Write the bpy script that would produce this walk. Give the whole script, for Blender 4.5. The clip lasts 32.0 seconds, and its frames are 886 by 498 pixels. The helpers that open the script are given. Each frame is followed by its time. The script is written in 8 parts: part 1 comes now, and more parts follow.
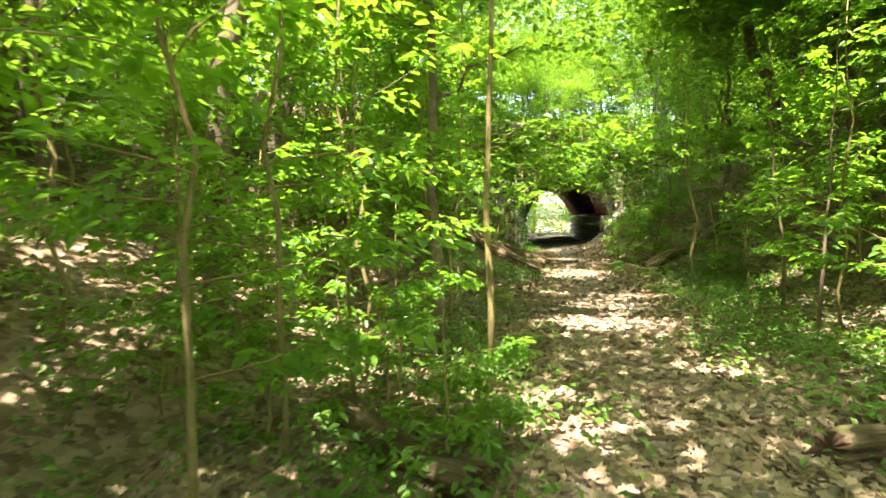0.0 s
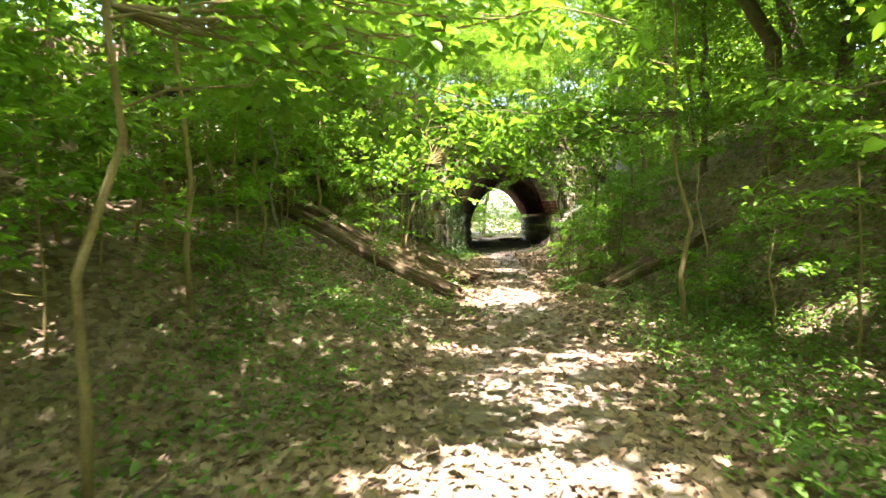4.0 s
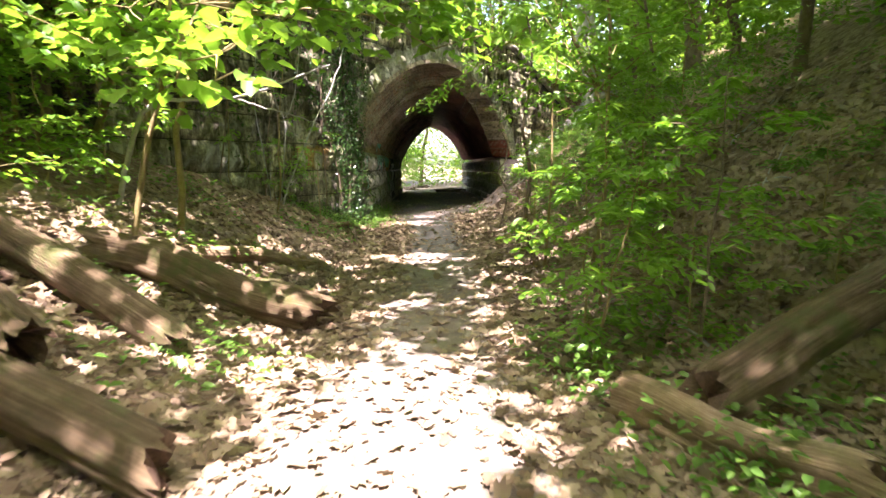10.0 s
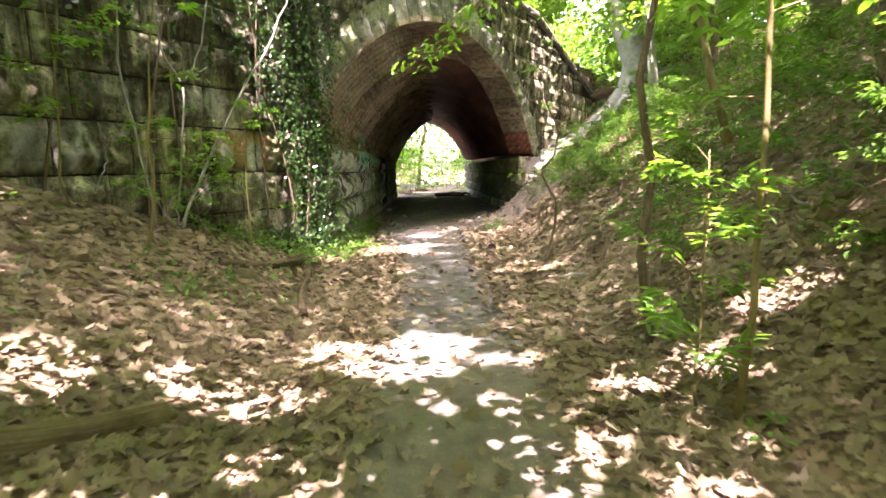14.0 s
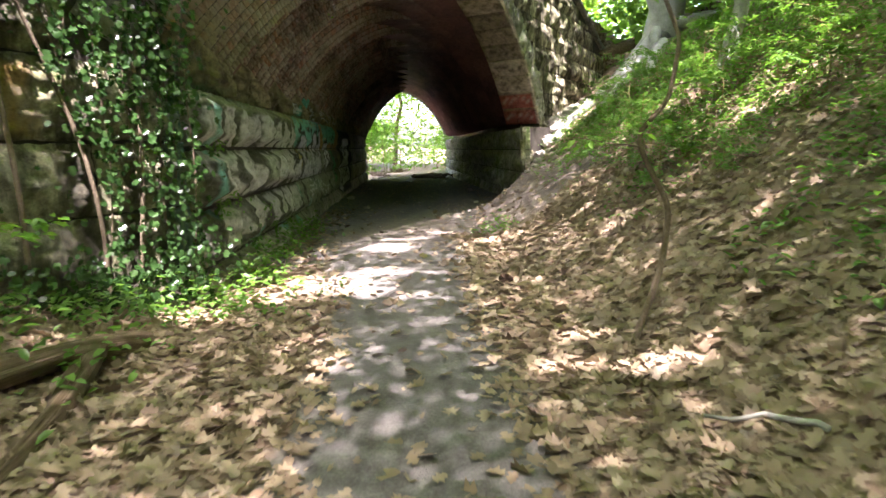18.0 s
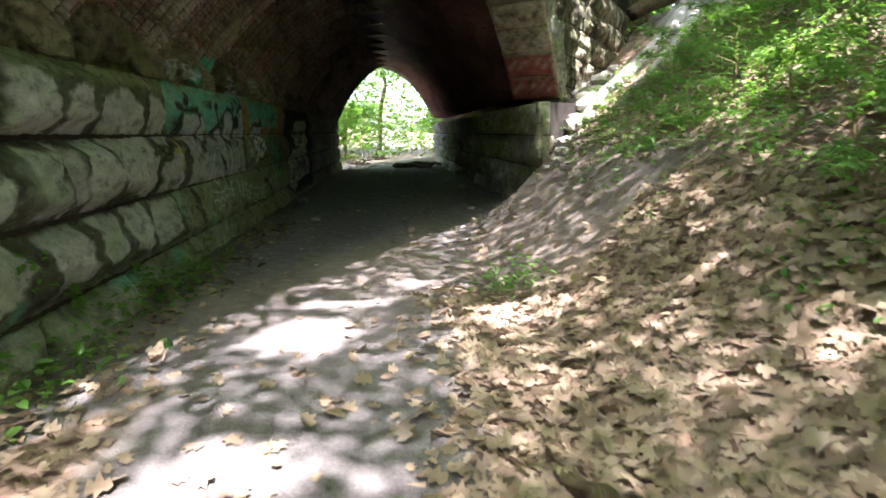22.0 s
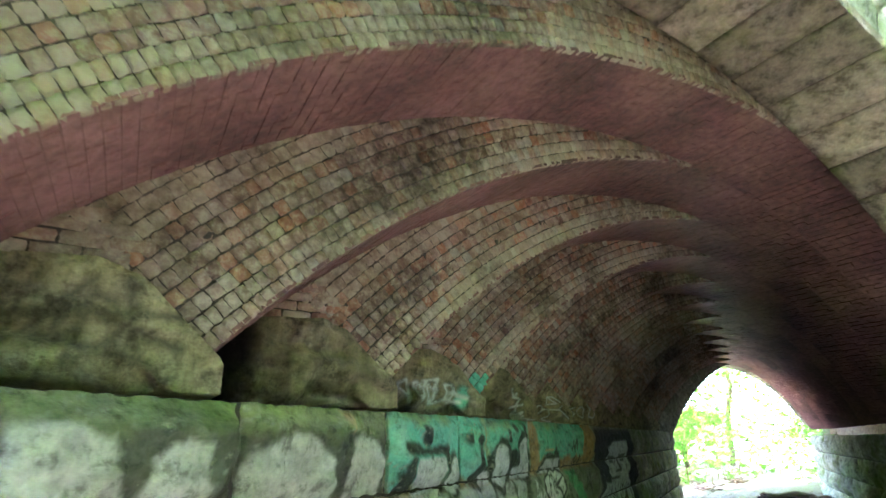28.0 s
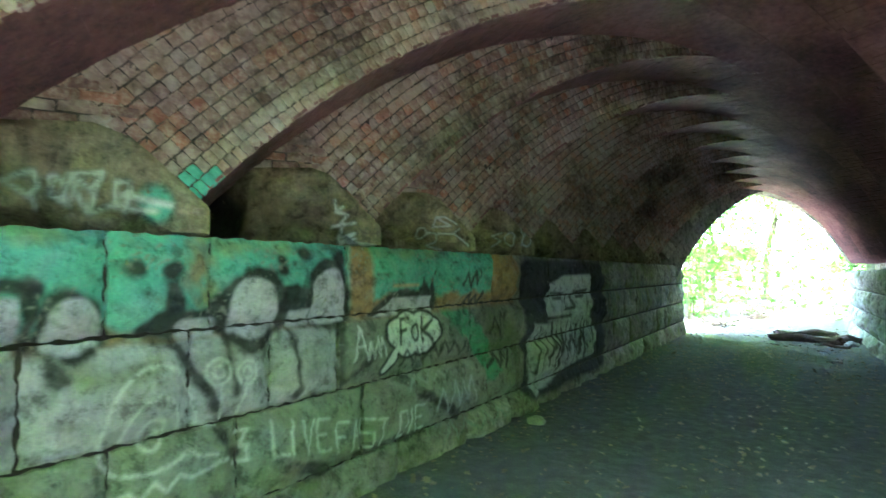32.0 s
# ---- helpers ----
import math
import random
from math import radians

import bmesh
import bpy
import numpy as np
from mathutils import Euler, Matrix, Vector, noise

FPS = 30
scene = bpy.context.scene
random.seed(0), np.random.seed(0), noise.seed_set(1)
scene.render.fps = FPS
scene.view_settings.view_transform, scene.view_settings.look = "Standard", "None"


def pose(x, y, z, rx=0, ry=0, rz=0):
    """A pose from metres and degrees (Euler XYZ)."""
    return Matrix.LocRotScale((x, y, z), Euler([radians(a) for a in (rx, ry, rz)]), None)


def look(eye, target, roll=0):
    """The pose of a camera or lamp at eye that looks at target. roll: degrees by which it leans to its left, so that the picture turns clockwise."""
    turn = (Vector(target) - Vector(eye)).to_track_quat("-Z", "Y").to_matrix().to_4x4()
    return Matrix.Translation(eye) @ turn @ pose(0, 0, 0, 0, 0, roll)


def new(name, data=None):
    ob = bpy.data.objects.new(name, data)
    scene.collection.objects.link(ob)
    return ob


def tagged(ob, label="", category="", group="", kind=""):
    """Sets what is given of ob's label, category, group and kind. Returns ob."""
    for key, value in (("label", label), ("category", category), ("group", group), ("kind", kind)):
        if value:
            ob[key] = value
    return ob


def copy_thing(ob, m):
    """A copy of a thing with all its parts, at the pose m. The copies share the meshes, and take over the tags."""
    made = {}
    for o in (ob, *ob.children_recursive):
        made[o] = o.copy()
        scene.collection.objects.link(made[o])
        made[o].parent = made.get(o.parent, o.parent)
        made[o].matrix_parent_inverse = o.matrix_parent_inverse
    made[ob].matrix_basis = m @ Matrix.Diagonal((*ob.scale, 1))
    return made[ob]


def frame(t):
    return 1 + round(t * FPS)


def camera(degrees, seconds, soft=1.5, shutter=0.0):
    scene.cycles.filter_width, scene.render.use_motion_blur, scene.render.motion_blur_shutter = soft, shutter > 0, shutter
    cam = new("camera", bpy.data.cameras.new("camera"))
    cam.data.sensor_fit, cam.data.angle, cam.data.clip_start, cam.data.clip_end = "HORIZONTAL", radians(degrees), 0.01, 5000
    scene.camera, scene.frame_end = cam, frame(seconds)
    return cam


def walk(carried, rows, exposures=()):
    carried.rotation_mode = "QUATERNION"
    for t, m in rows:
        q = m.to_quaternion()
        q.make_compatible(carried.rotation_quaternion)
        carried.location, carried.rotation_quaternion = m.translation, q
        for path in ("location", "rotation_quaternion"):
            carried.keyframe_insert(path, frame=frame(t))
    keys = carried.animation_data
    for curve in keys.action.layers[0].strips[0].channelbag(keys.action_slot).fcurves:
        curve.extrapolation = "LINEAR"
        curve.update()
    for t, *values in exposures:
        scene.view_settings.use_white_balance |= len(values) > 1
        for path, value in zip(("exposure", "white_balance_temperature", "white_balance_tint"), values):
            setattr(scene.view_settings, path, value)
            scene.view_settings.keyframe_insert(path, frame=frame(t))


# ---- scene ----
cam = camera(79.0, 32.0, shutter=0.4)
METRES, EYE, TILT, LEAN, TURN = 33.3, 1.5, 0.0, 0.0, 8.8
ROWS = [
    (0.0, 0.0, 0.0, 0.0, -0.05, -2.92, 1.04),
    (0.5, 0.0022, 0.0177, 0.002, -1.98, -3.35, 1.09),
    (1.0, 0.0023, 0.0335, 0.002, -2.08, -2.41, 1.05),
    (1.5, 0.0078, 0.0533, 0.0029, -1.91, -1.18, 1.03),
    (2.0, 0.0195, 0.074, 0.0013, -2.99, -0.89, 1.3),
    (2.5, 0.027, 0.0862, -0.0013, -0.52, -1.61, 1.18),
    (3.0, 0.0403, 0.1016, -0.003, -1.74, -2.8, 1.35),
    (3.5, 0.0463, 0.1243, -0.0012, -4.04, -2.81, 1.29),
    (5.5, 0.0686, 0.202, 0.0008, -5.16, -4.12, 0.83),
    (6.0, 0.0743, 0.22, 0.0007, -5.98, -4.15, 0.81),
    (6.5, 0.0798, 0.2409, 0.0009, -7.26, -4.35, 1.01),
    (7.0, 0.0862, 0.2585, -0.0008, -8.09, -5.46, 0.88),
    (7.5, 0.091, 0.2802, -0.0004, -9.04, -6.24, 0.91),
    (8.0, 0.0954, 0.3006, -0.0017, -9.24, -6.78, 0.77),
    (8.5, 0.0988, 0.3231, -0.0012, -9.6, -7.55, 0.79),
    (9.0, 0.1029, 0.3423, -0.003, -9.57, -7.82, 0.73),
    (9.5, 0.1074, 0.3635, -0.0019, -10.02, -8.67, 0.95),
    (10.0, 0.1109, 0.3826, -0.0025, -10.53, -8.68, 0.87),
    (10.5, 0.1137, 0.4029, -0.0023, -11.08, -8.81, 0.95),
    (11.0, 0.1167, 0.4202, -0.0027, -11.01, -8.78, 0.92),
    (11.5, 0.1211, 0.4387, -0.0024, -11.64, -8.91, 1.18),
    (12.0, 0.1234, 0.4569, -0.0029, -11.63, -8.79, 1.18),
    (12.5, 0.1272, 0.4753, -0.0036, -11.1, -8.28, 1.29),
    (13.0, 0.1292, 0.4912, -0.0039, -10.62, -7.94, 1.22),
    (13.5, 0.1315, 0.5089, -0.0048, -10.85, -8.3, 1.24),
    (14.0, 0.1324, 0.5275, -0.004, -10.75, -8.5, 1.19),
    (14.5, 0.1358, 0.545, -0.0051, -11.25, -8.71, 1.45),
    (16.5, 0.148, 0.6105, -0.0061, -11.9, -9.73, 1.5),
    (17.0, 0.1513, 0.6273, -0.0069, -12.28, -9.87, 1.5),
    (17.5, 0.1562, 0.642, -0.0072, -12.56, -10.29, 1.5),
    (18.0, 0.1592, 0.6586, -0.007, -12.95, -10.71, 1.51),
    (18.5, 0.1624, 0.6735, -0.0072, -12.98, -10.69, 1.4),
    (19.0, 0.1658, 0.6903, -0.0072, -13.28, -10.96, 1.5),
    (19.5, 0.1691, 0.7059, -0.0072, -13.49, -11.06, 1.39),
    (20.0, 0.1716, 0.7228, -0.0075, -14.0, -11.21, 1.6),
    (20.5, 0.1755, 0.7363, -0.0082, -13.95, -11.38, 1.53),
    (21.0, 0.1819, 0.7499, -0.0083, -14.84, -11.88, 1.87),
    (21.5, 0.1865, 0.7626, -0.0084, -15.16, -12.52, 1.64),
    (22.0, 0.1903, 0.7729, -0.0065, -13.98, -12.43, 1.68),
    (22.5, 0.1895, 0.7761, -0.0006, -7.21, -7.97, 1.46),
    (23.0, 0.1898, 0.7765, 0.0016, -0.44, -0.9, 1.38),
    (23.5, 0.1897, 0.7765, 0.0039, 3.43, 5.12, 1.3),
    (24.0, 0.1888, 0.7759, 0.0065, 5.1, 10.16, 1.15),
    (24.5, 0.1863, 0.7767, 0.0069, 5.43, 13.93, 1.02),
    (25.0, 0.1846, 0.7801, 0.006, 5.6, 15.49, 0.96),
    (25.5, 0.1858, 0.7884, 0.005, 5.86, 18.06, 1.17),
    (27.5, 0.1954, 0.8396, 0.0052, 17.23, 20.55, 0.8),
    (28.0, 0.1999, 0.851, 0.0052, 19.26, 19.7, 0.77),
    (28.5, 0.2019, 0.864, 0.0051, 21.97, 18.1, 0.47),
    (29.0, 0.2052, 0.8756, 0.0051, 25.97, 16.93, 0.53),
    (29.5, 0.208, 0.8867, 0.0054, 28.71, 16.33, 0.34),
    (30.0, 0.2113, 0.899, 0.0044, 28.79, 14.26, 0.32),
    (30.5, 0.2162, 0.9105, 0.0035, 27.93, 11.38, 0.41),
    (31.0, 0.2208, 0.9245, 0.0023, 27.57, 7.46, 0.42),
    (31.5, 0.2297, 0.9365, 0.003, 26.38, 5.28, 0.57),
    (32.0, 0.2372, 0.9446, 0.0044, 24.58, 2.74, 0.37),
]
EXPOSURES = [(0, 3.46, 7150, 17), (2, 3.42, 7150, 16), (3, 3.48, 7050, 18), (5, 3.66, 6400, 38), (7, 3.8, 6150, 42), (9, 3.66, 6500, 32), (11, 3.7, 6500, 44), (12.5, 3.85, 6500, 42), (14, 4.1, 6550, 43), (18, 3.76, 6250, 33), (19, 3.64, 6150, 33), (20, 3.8, 6000, 32), (21.5, 3.62, 5900, 30), (22, 3.7, 5850, 30), (22.5, 4.15, 5850, 27), (23, 4.75, 5850, 25), (24, 5.38, 6100, 24), (24.5, 5.32, 6100, 24), (26.5, 5.75, 5700, 23), (28, 5.95, 5200, 27), (29, 6.15, 4950, 26), (30, 6.32, 4850, 24), (32, 6.55, 4800, 22)]
walk(cam, [(t, pose(0, 0, EYE, TILT, LEAN, TURN) @ pose(METRES * x, METRES * y, METRES * z, 90 + pitch, roll, yaw)) for t, x, y, z, yaw, pitch, roll in ROWS], EXPOSURES)

# ---------------- world, sun, exposure ----------------
SUN_RUN = 0.35                      # metres that a shadow runs in +y per metre of height
world = bpy.data.worlds.new("world")
scene.world = world
world.use_nodes = True
wn = world.node_tree
sky = wn.nodes.new("ShaderNodeTexSky")
sky.sky_type = "NISHITA"
sky.sun_disc = False
sky.sun_elevation = math.atan(1 / SUN_RUN)
sky.sun_rotation = math.pi
sky.air_density, sky.dust_density, sky.ozone_density = 1.0, 4.0, 1.0
bg = wn.nodes["Background"]
bg.inputs["Strength"].default_value = 0.15
wn.links.new(sky.outputs["Color"], bg.inputs["Color"])
sun_data = bpy.data.lights.new("sun", "SUN")
sun_data.energy, sun_data.angle, sun_data.color = 3.2, radians(0.55), (1.0, 0.95, 0.86)
sun = new("sun", sun_data)
sun.matrix_world = look((0, -SUN_RUN * 40, 40), (0, 0, 0))

# ---------------- plan ----------------
# The tunnel runs along +y between x = WL and the right wall, which draws in; its face stands askew, along (FX, FY).
AL = radians(57.3)
FX, FY = math.cos(AL), math.sin(AL)
PX, PY = -0.08, 27.64               # the left corner of the face
PITCH = 1.66                        # one rib to the next, along the wall
D, SH = PITCH * FX, PITCH * FY      # a rib's thickness, and its step along the face
RIBS = 14                           # rib 0 and the last are of stone
WL = -0.08
LEDGE = 1.9
RC, RR, RZ = 4.95, 6.75, 4.33 - 6.75      # the brick ribs' arc: centre and radius
SC, SR, SZ = 4.75, 6.06, -1.31            # the stone ring's arc
RIGHT_S, RIGHT_TOP = 8.9, 1.70     # the right corner along the face, and the right wall's height
RING = 0.62                         # depth of the ring stones
TOP = 6.3                           # the parapet
FLOOR_FAR = 12.55


def fp(s, n, z):
    """A place from its distance along the face, behind the face, and height."""
    return (PX + s * FX - n * FY, PY + s * FY + n * FX, z)


def face_s(x, y):
    return (x - PX) * FX + (y - PY) * FY


def face_n(x, y):
    return -(x - PX) * FY + (y - PY) * FX


def smooth(a, b, v):
    t = np.clip((np.asarray(v, float) - a) / (b - a), 0, 1)
    return t * t * (3 - 2 * t)


def path_x(y):
    return np.interp(y, [-40, 0, 4, 8, 12, 16, 20, 25, 30, 36, 60, 90], [0.2, 0.6, 1.0, 1.2, 1.55, 1.5, 1.85, 1.9, 1.75, 2.0, 2.3, 4.0])


def wavy(x, y, k=1.0):
    """A cheap rolling field of about -1 to 1."""
    return (np.sin(1.3 * k * x + 0.7 * k * y + 1.1) + np.sin(-0.8 * k * x + 1.7 * k * y + 2.3) + np.sin(2.3 * k * x - 1.1 * k * y) * 0.6 + np.sin(0.5 * k * x + 2.9 * k * y + 4.0) * 0.5) / 3.1


def ground_z(x, y):
    x, y = np.asarray(x, float), np.asarray(y, float)
    n, s = face_n(x, y), face_s(x, y)
    base = np.interp(y, [-40, 0, 8, 15, 22, 28, 40, 52, 60, 100], [0.1, 0, -0.04, -0.09, -0.12, -0.12, -0.16, -0.28, -0.3, -0.3])
    foot = np.interp(y, [-40, 0, 13, 16, 20, 24, 31, 36, 45], [6.5, 5.2, 4.6, 4.2, 3.15, 3.15, 3.1, 3.2, 3.6])
    r = np.maximum(x - foot, 0)
    right = 7.5 * np.tanh(0.92 * r * r / (r + 1.25) / 7.5)
    footl = np.interp(y, [-40, 0, 8, 11, 20, 25, 28], [-3.6, -3.0, -1.6, 0.5, 0.6, 0.5, 0.1])
    k = np.interp(y, [-40, 6, 12, 18, 28], [0.5, 0.5, 0.42, 0.55, 0.55])
    q = np.maximum(footl - x, 0)
    left = 6.5 * np.tanh(k * q * q / (q + 0.6) / 6.5)
    side = right + left + 0.05 * wavy(x, y, 0.9) * smooth(0.6, 2.0, abs(x - path_x(y))) + 0.015 * wavy(x, y, 3.1)
    side = side + 0.38 * np.exp(-((s - 10.5) / 1.0) ** 2 - (n / 0.9) ** 2)
    spill = 1 - smooth(0.0, 1.3, n)
    tunnel = (x > -0.9) & (x < 5.25) & (n > 0)
    side = np.where(tunnel, right * spill + 0.012 * wavy(x, y, 2.5), side)
    z = base + side
    hill = (n > 0.5) & ((x < -1.25) | (x > 5.6)) & (n < FLOOR_FAR - 0.4)
    z = np.where(hill, 5.75, z)
    beyond = n > FLOOR_FAR
    away = np.abs(x - 2.2 - 0.1 * (y - 55))
    z = np.where(beyond, base + 0.1 * np.maximum(away - 3.5, 0) + 0.05 * wavy(x, y, 0.8), z)
    return z


# ---------------- meshes ----------------
def mesh_of(name, verts, faces, mats=(), smooth_faces=False):
    me = bpy.data.meshes.new(name)
    me.from_pydata([tuple(v) for v in verts], [], [tuple(f) for f in faces])
    for m in mats:
        me.materials.append(m)
    if smooth_faces:
        me.polygons.foreach_set("use_smooth", np.ones(len(me.polygons), bool))
    me.update()
    return me


def thing(name, data=None, label="", category="", group="", kind=""):
    return tagged(new(name, data), label, category, group, kind)


def part(name, data, parent, label=""):
    ob = new(name, data)
    ob.parent = parent
    ob.matrix_parent_inverse = parent.matrix_basis.inverted()
    return tagged(ob, label)


def local_part(name, data, parent, label=""):
    ob = new(name, data)
    ob.parent = parent
    return tagged(ob, label)


def tube(points, radii, sides=8, cap=True):
    """Verts and faces of a tapered tube along points."""
    pts = [Vector(p) for p in points]
    verts, faces = [], []
    ref = Vector((0.3, 0.9, 0.2)).normalized()
    for i, p in enumerate(pts):
        d = (pts[min(i + 1, len(pts) - 1)] - pts[max(i - 1, 0)]).normalized()
        a = d.cross(ref)
        if a.length < 0.1:
            a = d.cross(Vector((1, 0, 0.1)))
        a.normalize()
        b = d.cross(a)
        r = radii[i] if hasattr(radii, "__len__") else radii
        for j in range(sides):
            w = 2 * math.pi * j / sides
            verts.append(p + a * (r * math.cos(w)) + b * (r * math.sin(w)))
    for i in range(len(pts) - 1):
        for j in range(sides):
            k = (j + 1) % sides
            faces.append((i * sides + j, i * sides + k, (i + 1) * sides + k, (i + 1) * sides + j))
    if cap:
        faces.append(tuple(range(sides - 1, -1, -1)))
        faces.append(tuple(range((len(pts) - 1) * sides, len(pts) * sides)))
    return verts, faces


def merged(pieces):
    verts, faces = [], []
    for v, f in pieces:
        o = len(verts)
        verts += list(v)
        faces += [tuple(i + o for i in q) for q in f]
    return verts, faces


def quick_mesh(name, co, quads, mat):
    """A mesh from arrays of points and of four-cornered faces."""
    me = bpy.data.meshes.new(name)
    co, quads = np.asarray(co, np.float32), np.asarray(quads, np.int32)
    me.vertices.add(len(co))
    me.vertices.foreach_set("co", co.ravel())
    me.loops.add(quads.size)
    me.loops.foreach_set("vertex_index", quads.ravel())
    me.polygons.add(len(quads))
    w = quads.shape[1]
    me.polygons.foreach_set("loop_start", np.arange(0, quads.size, w, dtype=np.int32))
    me.materials.append(mat)
    me.update(calc_edges=True)
    return me


def unit(v):
    return v / np.maximum(np.linalg.norm(v, axis=-1, keepdims=True), 1e-9)


def leaf_mesh(name, P, A, U, L, W, mat, full=False, fold=0.25, droop=0.15):
    """Many folded leaves: P base points, A ways they point, U their upper sides, L lengths, W widths."""
    P, A, U = np.asarray(P, float), unit(np.asarray(A, float)), np.asarray(U, float)
    B = unit(np.cross(A, U))
    U = np.cross(B, A)
    L, W = np.asarray(L, float)[:, None], np.asarray(W, float)[:, None]
    tip = P + A * L - U * L * droop
    n = len(P)
    if full:
        l1 = P + A * L * 0.30 - B * W * 0.42 + U * W * fold * 0.9
        l2 = P + A * L * 0.66 - B * W * 0.40 + U * W * fold * 0.6 - U * L * droop * 0.4
        r1 = P + A * L * 0.30 + B * W * 0.42 + U * W * fold * 0.9
        r2 = P + A * L * 0.66 + B * W * 0.40 + U * W * fold * 0.6 - U * L * droop * 0.4
        co = np.stack([P, l1, l2, tip, r2, r1], 1).reshape(-1, 3)
        o = np.arange(n)[:, None] * 6
        quads = np.concatenate([o + np.array([[0, 3, 2, 1]]), o + np.array([[0, 5, 4, 3]])])
    else:
        lft = P + A * L * 0.45 - B * W * 0.5 + U * W * fold
        rgt = P + A * L * 0.45 + B * W * 0.5 + U * W * fold
        co = np.stack([P, lft, tip, rgt], 1).reshape(-1, 3)
        o = np.arange(n)[:, None] * 4
        quads = np.concatenate([o + np.array([[0, 2, 1]]), o + np.array([[0, 3, 2]])])
    return quick_mesh(name, co, quads, mat)


# ---------------- materials ----------------
def material(name):
    m = bpy.data.materials.new(name)
    m.use_nodes = True
    nt = m.node_tree
    return m, nt, nt.nodes["Principled BSDF"]


def node(nt, kind, **values):
    nd = nt.nodes.new(kind)
    for k, v in values.items():
        nd.inputs[k.replace("_", " ")].default_value = v
    return nd


def ramp(nt, fac, stops):
    r = nt.nodes.new("ShaderNodeValToRGB")
    while len(r.color_ramp.elements) < len(stops):
        r.color_ramp.elements.new(0.5)
    for e, (p, c) in zip(r.color_ramp.elements, stops):
        e.position, e.color = p, (*c, 1)
    nt.links.new(fac, r.inputs[0])
    return r.outputs[0]


def mix(nt, fac, a, b, mode="MIX"):
    m = nt.nodes.new("ShaderNodeMix")
    m.data_type, m.blend_type = "RGBA", mode
    for key, v in ((0, fac), (6, a), (7, b)):
        if isinstance(v, (int, float)):
            m.inputs[key].default_value = v
        elif isinstance(v, tuple):
            m.inputs[key].default_value = (*v, 1)
        else:
            nt.links.new(v, m.inputs[key])
    return m.outputs[2]


def noise_of(nt, scale, detail=5.0, rough=0.6, coords="pos"):
    if coords == "pos":
        src = nt.nodes.new("ShaderNodeNewGeometry").outputs["Position"]
    else:
        src = nt.nodes.new("ShaderNodeTexCoord").outputs["Object"]
    t = node(nt, "ShaderNodeTexNoise", Scale=scale, Detail=detail, Roughness=rough)
    nt.links.new(src, t.inputs["Vector"])
    return t.outputs["Fac"]


def bumped(nt, bsdf, height, strength, distance):
    b = node(nt, "ShaderNodeBump", Strength=strength, Distance=distance)
    nt.links.new(height, b.inputs["Height"])
    nt.links.new(b.outputs[0], bsdf.inputs["Normal"])


def surface(name, dark, mid, light, scale=3.0, fine=30.0, rough=0.85, bump=0.5, depth=0.02, vary=None, coords="pos", spread=0.0):
    """A rough natural surface: colour in two scales of noise, fine relief. vary: 'object' or 'island' shifts each piece."""
    m, nt, p = material(name)
    big, small = noise_of(nt, scale, 4, 0.6, coords), noise_of(nt, fine, 6, 0.7, coords)
    both = mix(nt, 0.45, big, small)
    col = ramp(nt, both, [(0.32, dark), (0.5, mid), (0.7, light)])
    if vary:
        src = nt.nodes.new("ShaderNodeObjectInfo").outputs["Random"] if vary == "object" else nt.nodes.new("ShaderNodeNewGeometry").outputs["Random Per Island"]
        hsv = nt.nodes.new("ShaderNodeHueSaturation")
        mp = node(nt, "ShaderNodeMapRange")
        mp.inputs[3].default_value, mp.inputs[4].default_value = 1 - spread, 1 + spread
        nt.links.new(src, mp.inputs[0])
        nt.links.new(mp.outputs[0], hsv.inputs["Value"])
        nt.links.new(col, hsv.inputs["Color"])
        col = hsv.outputs[0]
    nt.links.new(col, p.inputs["Base Color"])
    p.inputs["Roughness"].default_value = rough
    p.inputs["Specular IOR Level"].default_value = 0.3
    bumped(nt, p, both, bump, depth)
    return m


def leaf_material(name, tones, through_col, gloss=0.42, amount=0.45):
    """Green leaves that let light through; each leaf its own tone."""
    m, nt, p = material(name)
    g = nt.nodes.new("ShaderNodeNewGeometry")
    oi = nt.nodes.new("ShaderNodeObjectInfo")
    add = nt.nodes.new("ShaderNodeMath")
    add.operation = "MULTIPLY_ADD"
    nt.links.new(oi.outputs["Random"], add.inputs[0])
    add.inputs[1].default_value = 0.3
    sc = nt.nodes.new("ShaderNodeMath")
    sc.operation = "MULTIPLY"
    sc.inputs[1].default_value = 0.7
    nt.links.new(g.outputs["Random Per Island"], sc.inputs[0])
    nt.links.new(sc.outputs[0], add.inputs[2])
    col = ramp(nt, add.outputs[0], [(i / (len(tones) - 1), t) for i, t in enumerate(tones)])
    nt.links.new(col, p.inputs["Base Color"])
    p.inputs["Roughness"].default_value = gloss
    p.inputs["Specular IOR Level"].default_value = 0.45
    tr = nt.nodes.new("ShaderNodeBsdfTranslucent")
    tcol = mix(nt, 0.5, through_col, col, "ADD")
    nt.links.new(tcol, tr.inputs["Color"])
    ms = nt.nodes.new("ShaderNodeMixShader")
    ms.inputs[0].default_value = amount
    nt.links.new(p.outputs[0], ms.inputs[1])
    nt.links.new(tr.outputs[0], ms.inputs[2])
    nt.links.new(ms.outputs[0], nt.nodes["Material Output"].inputs["Surface"])
    return m


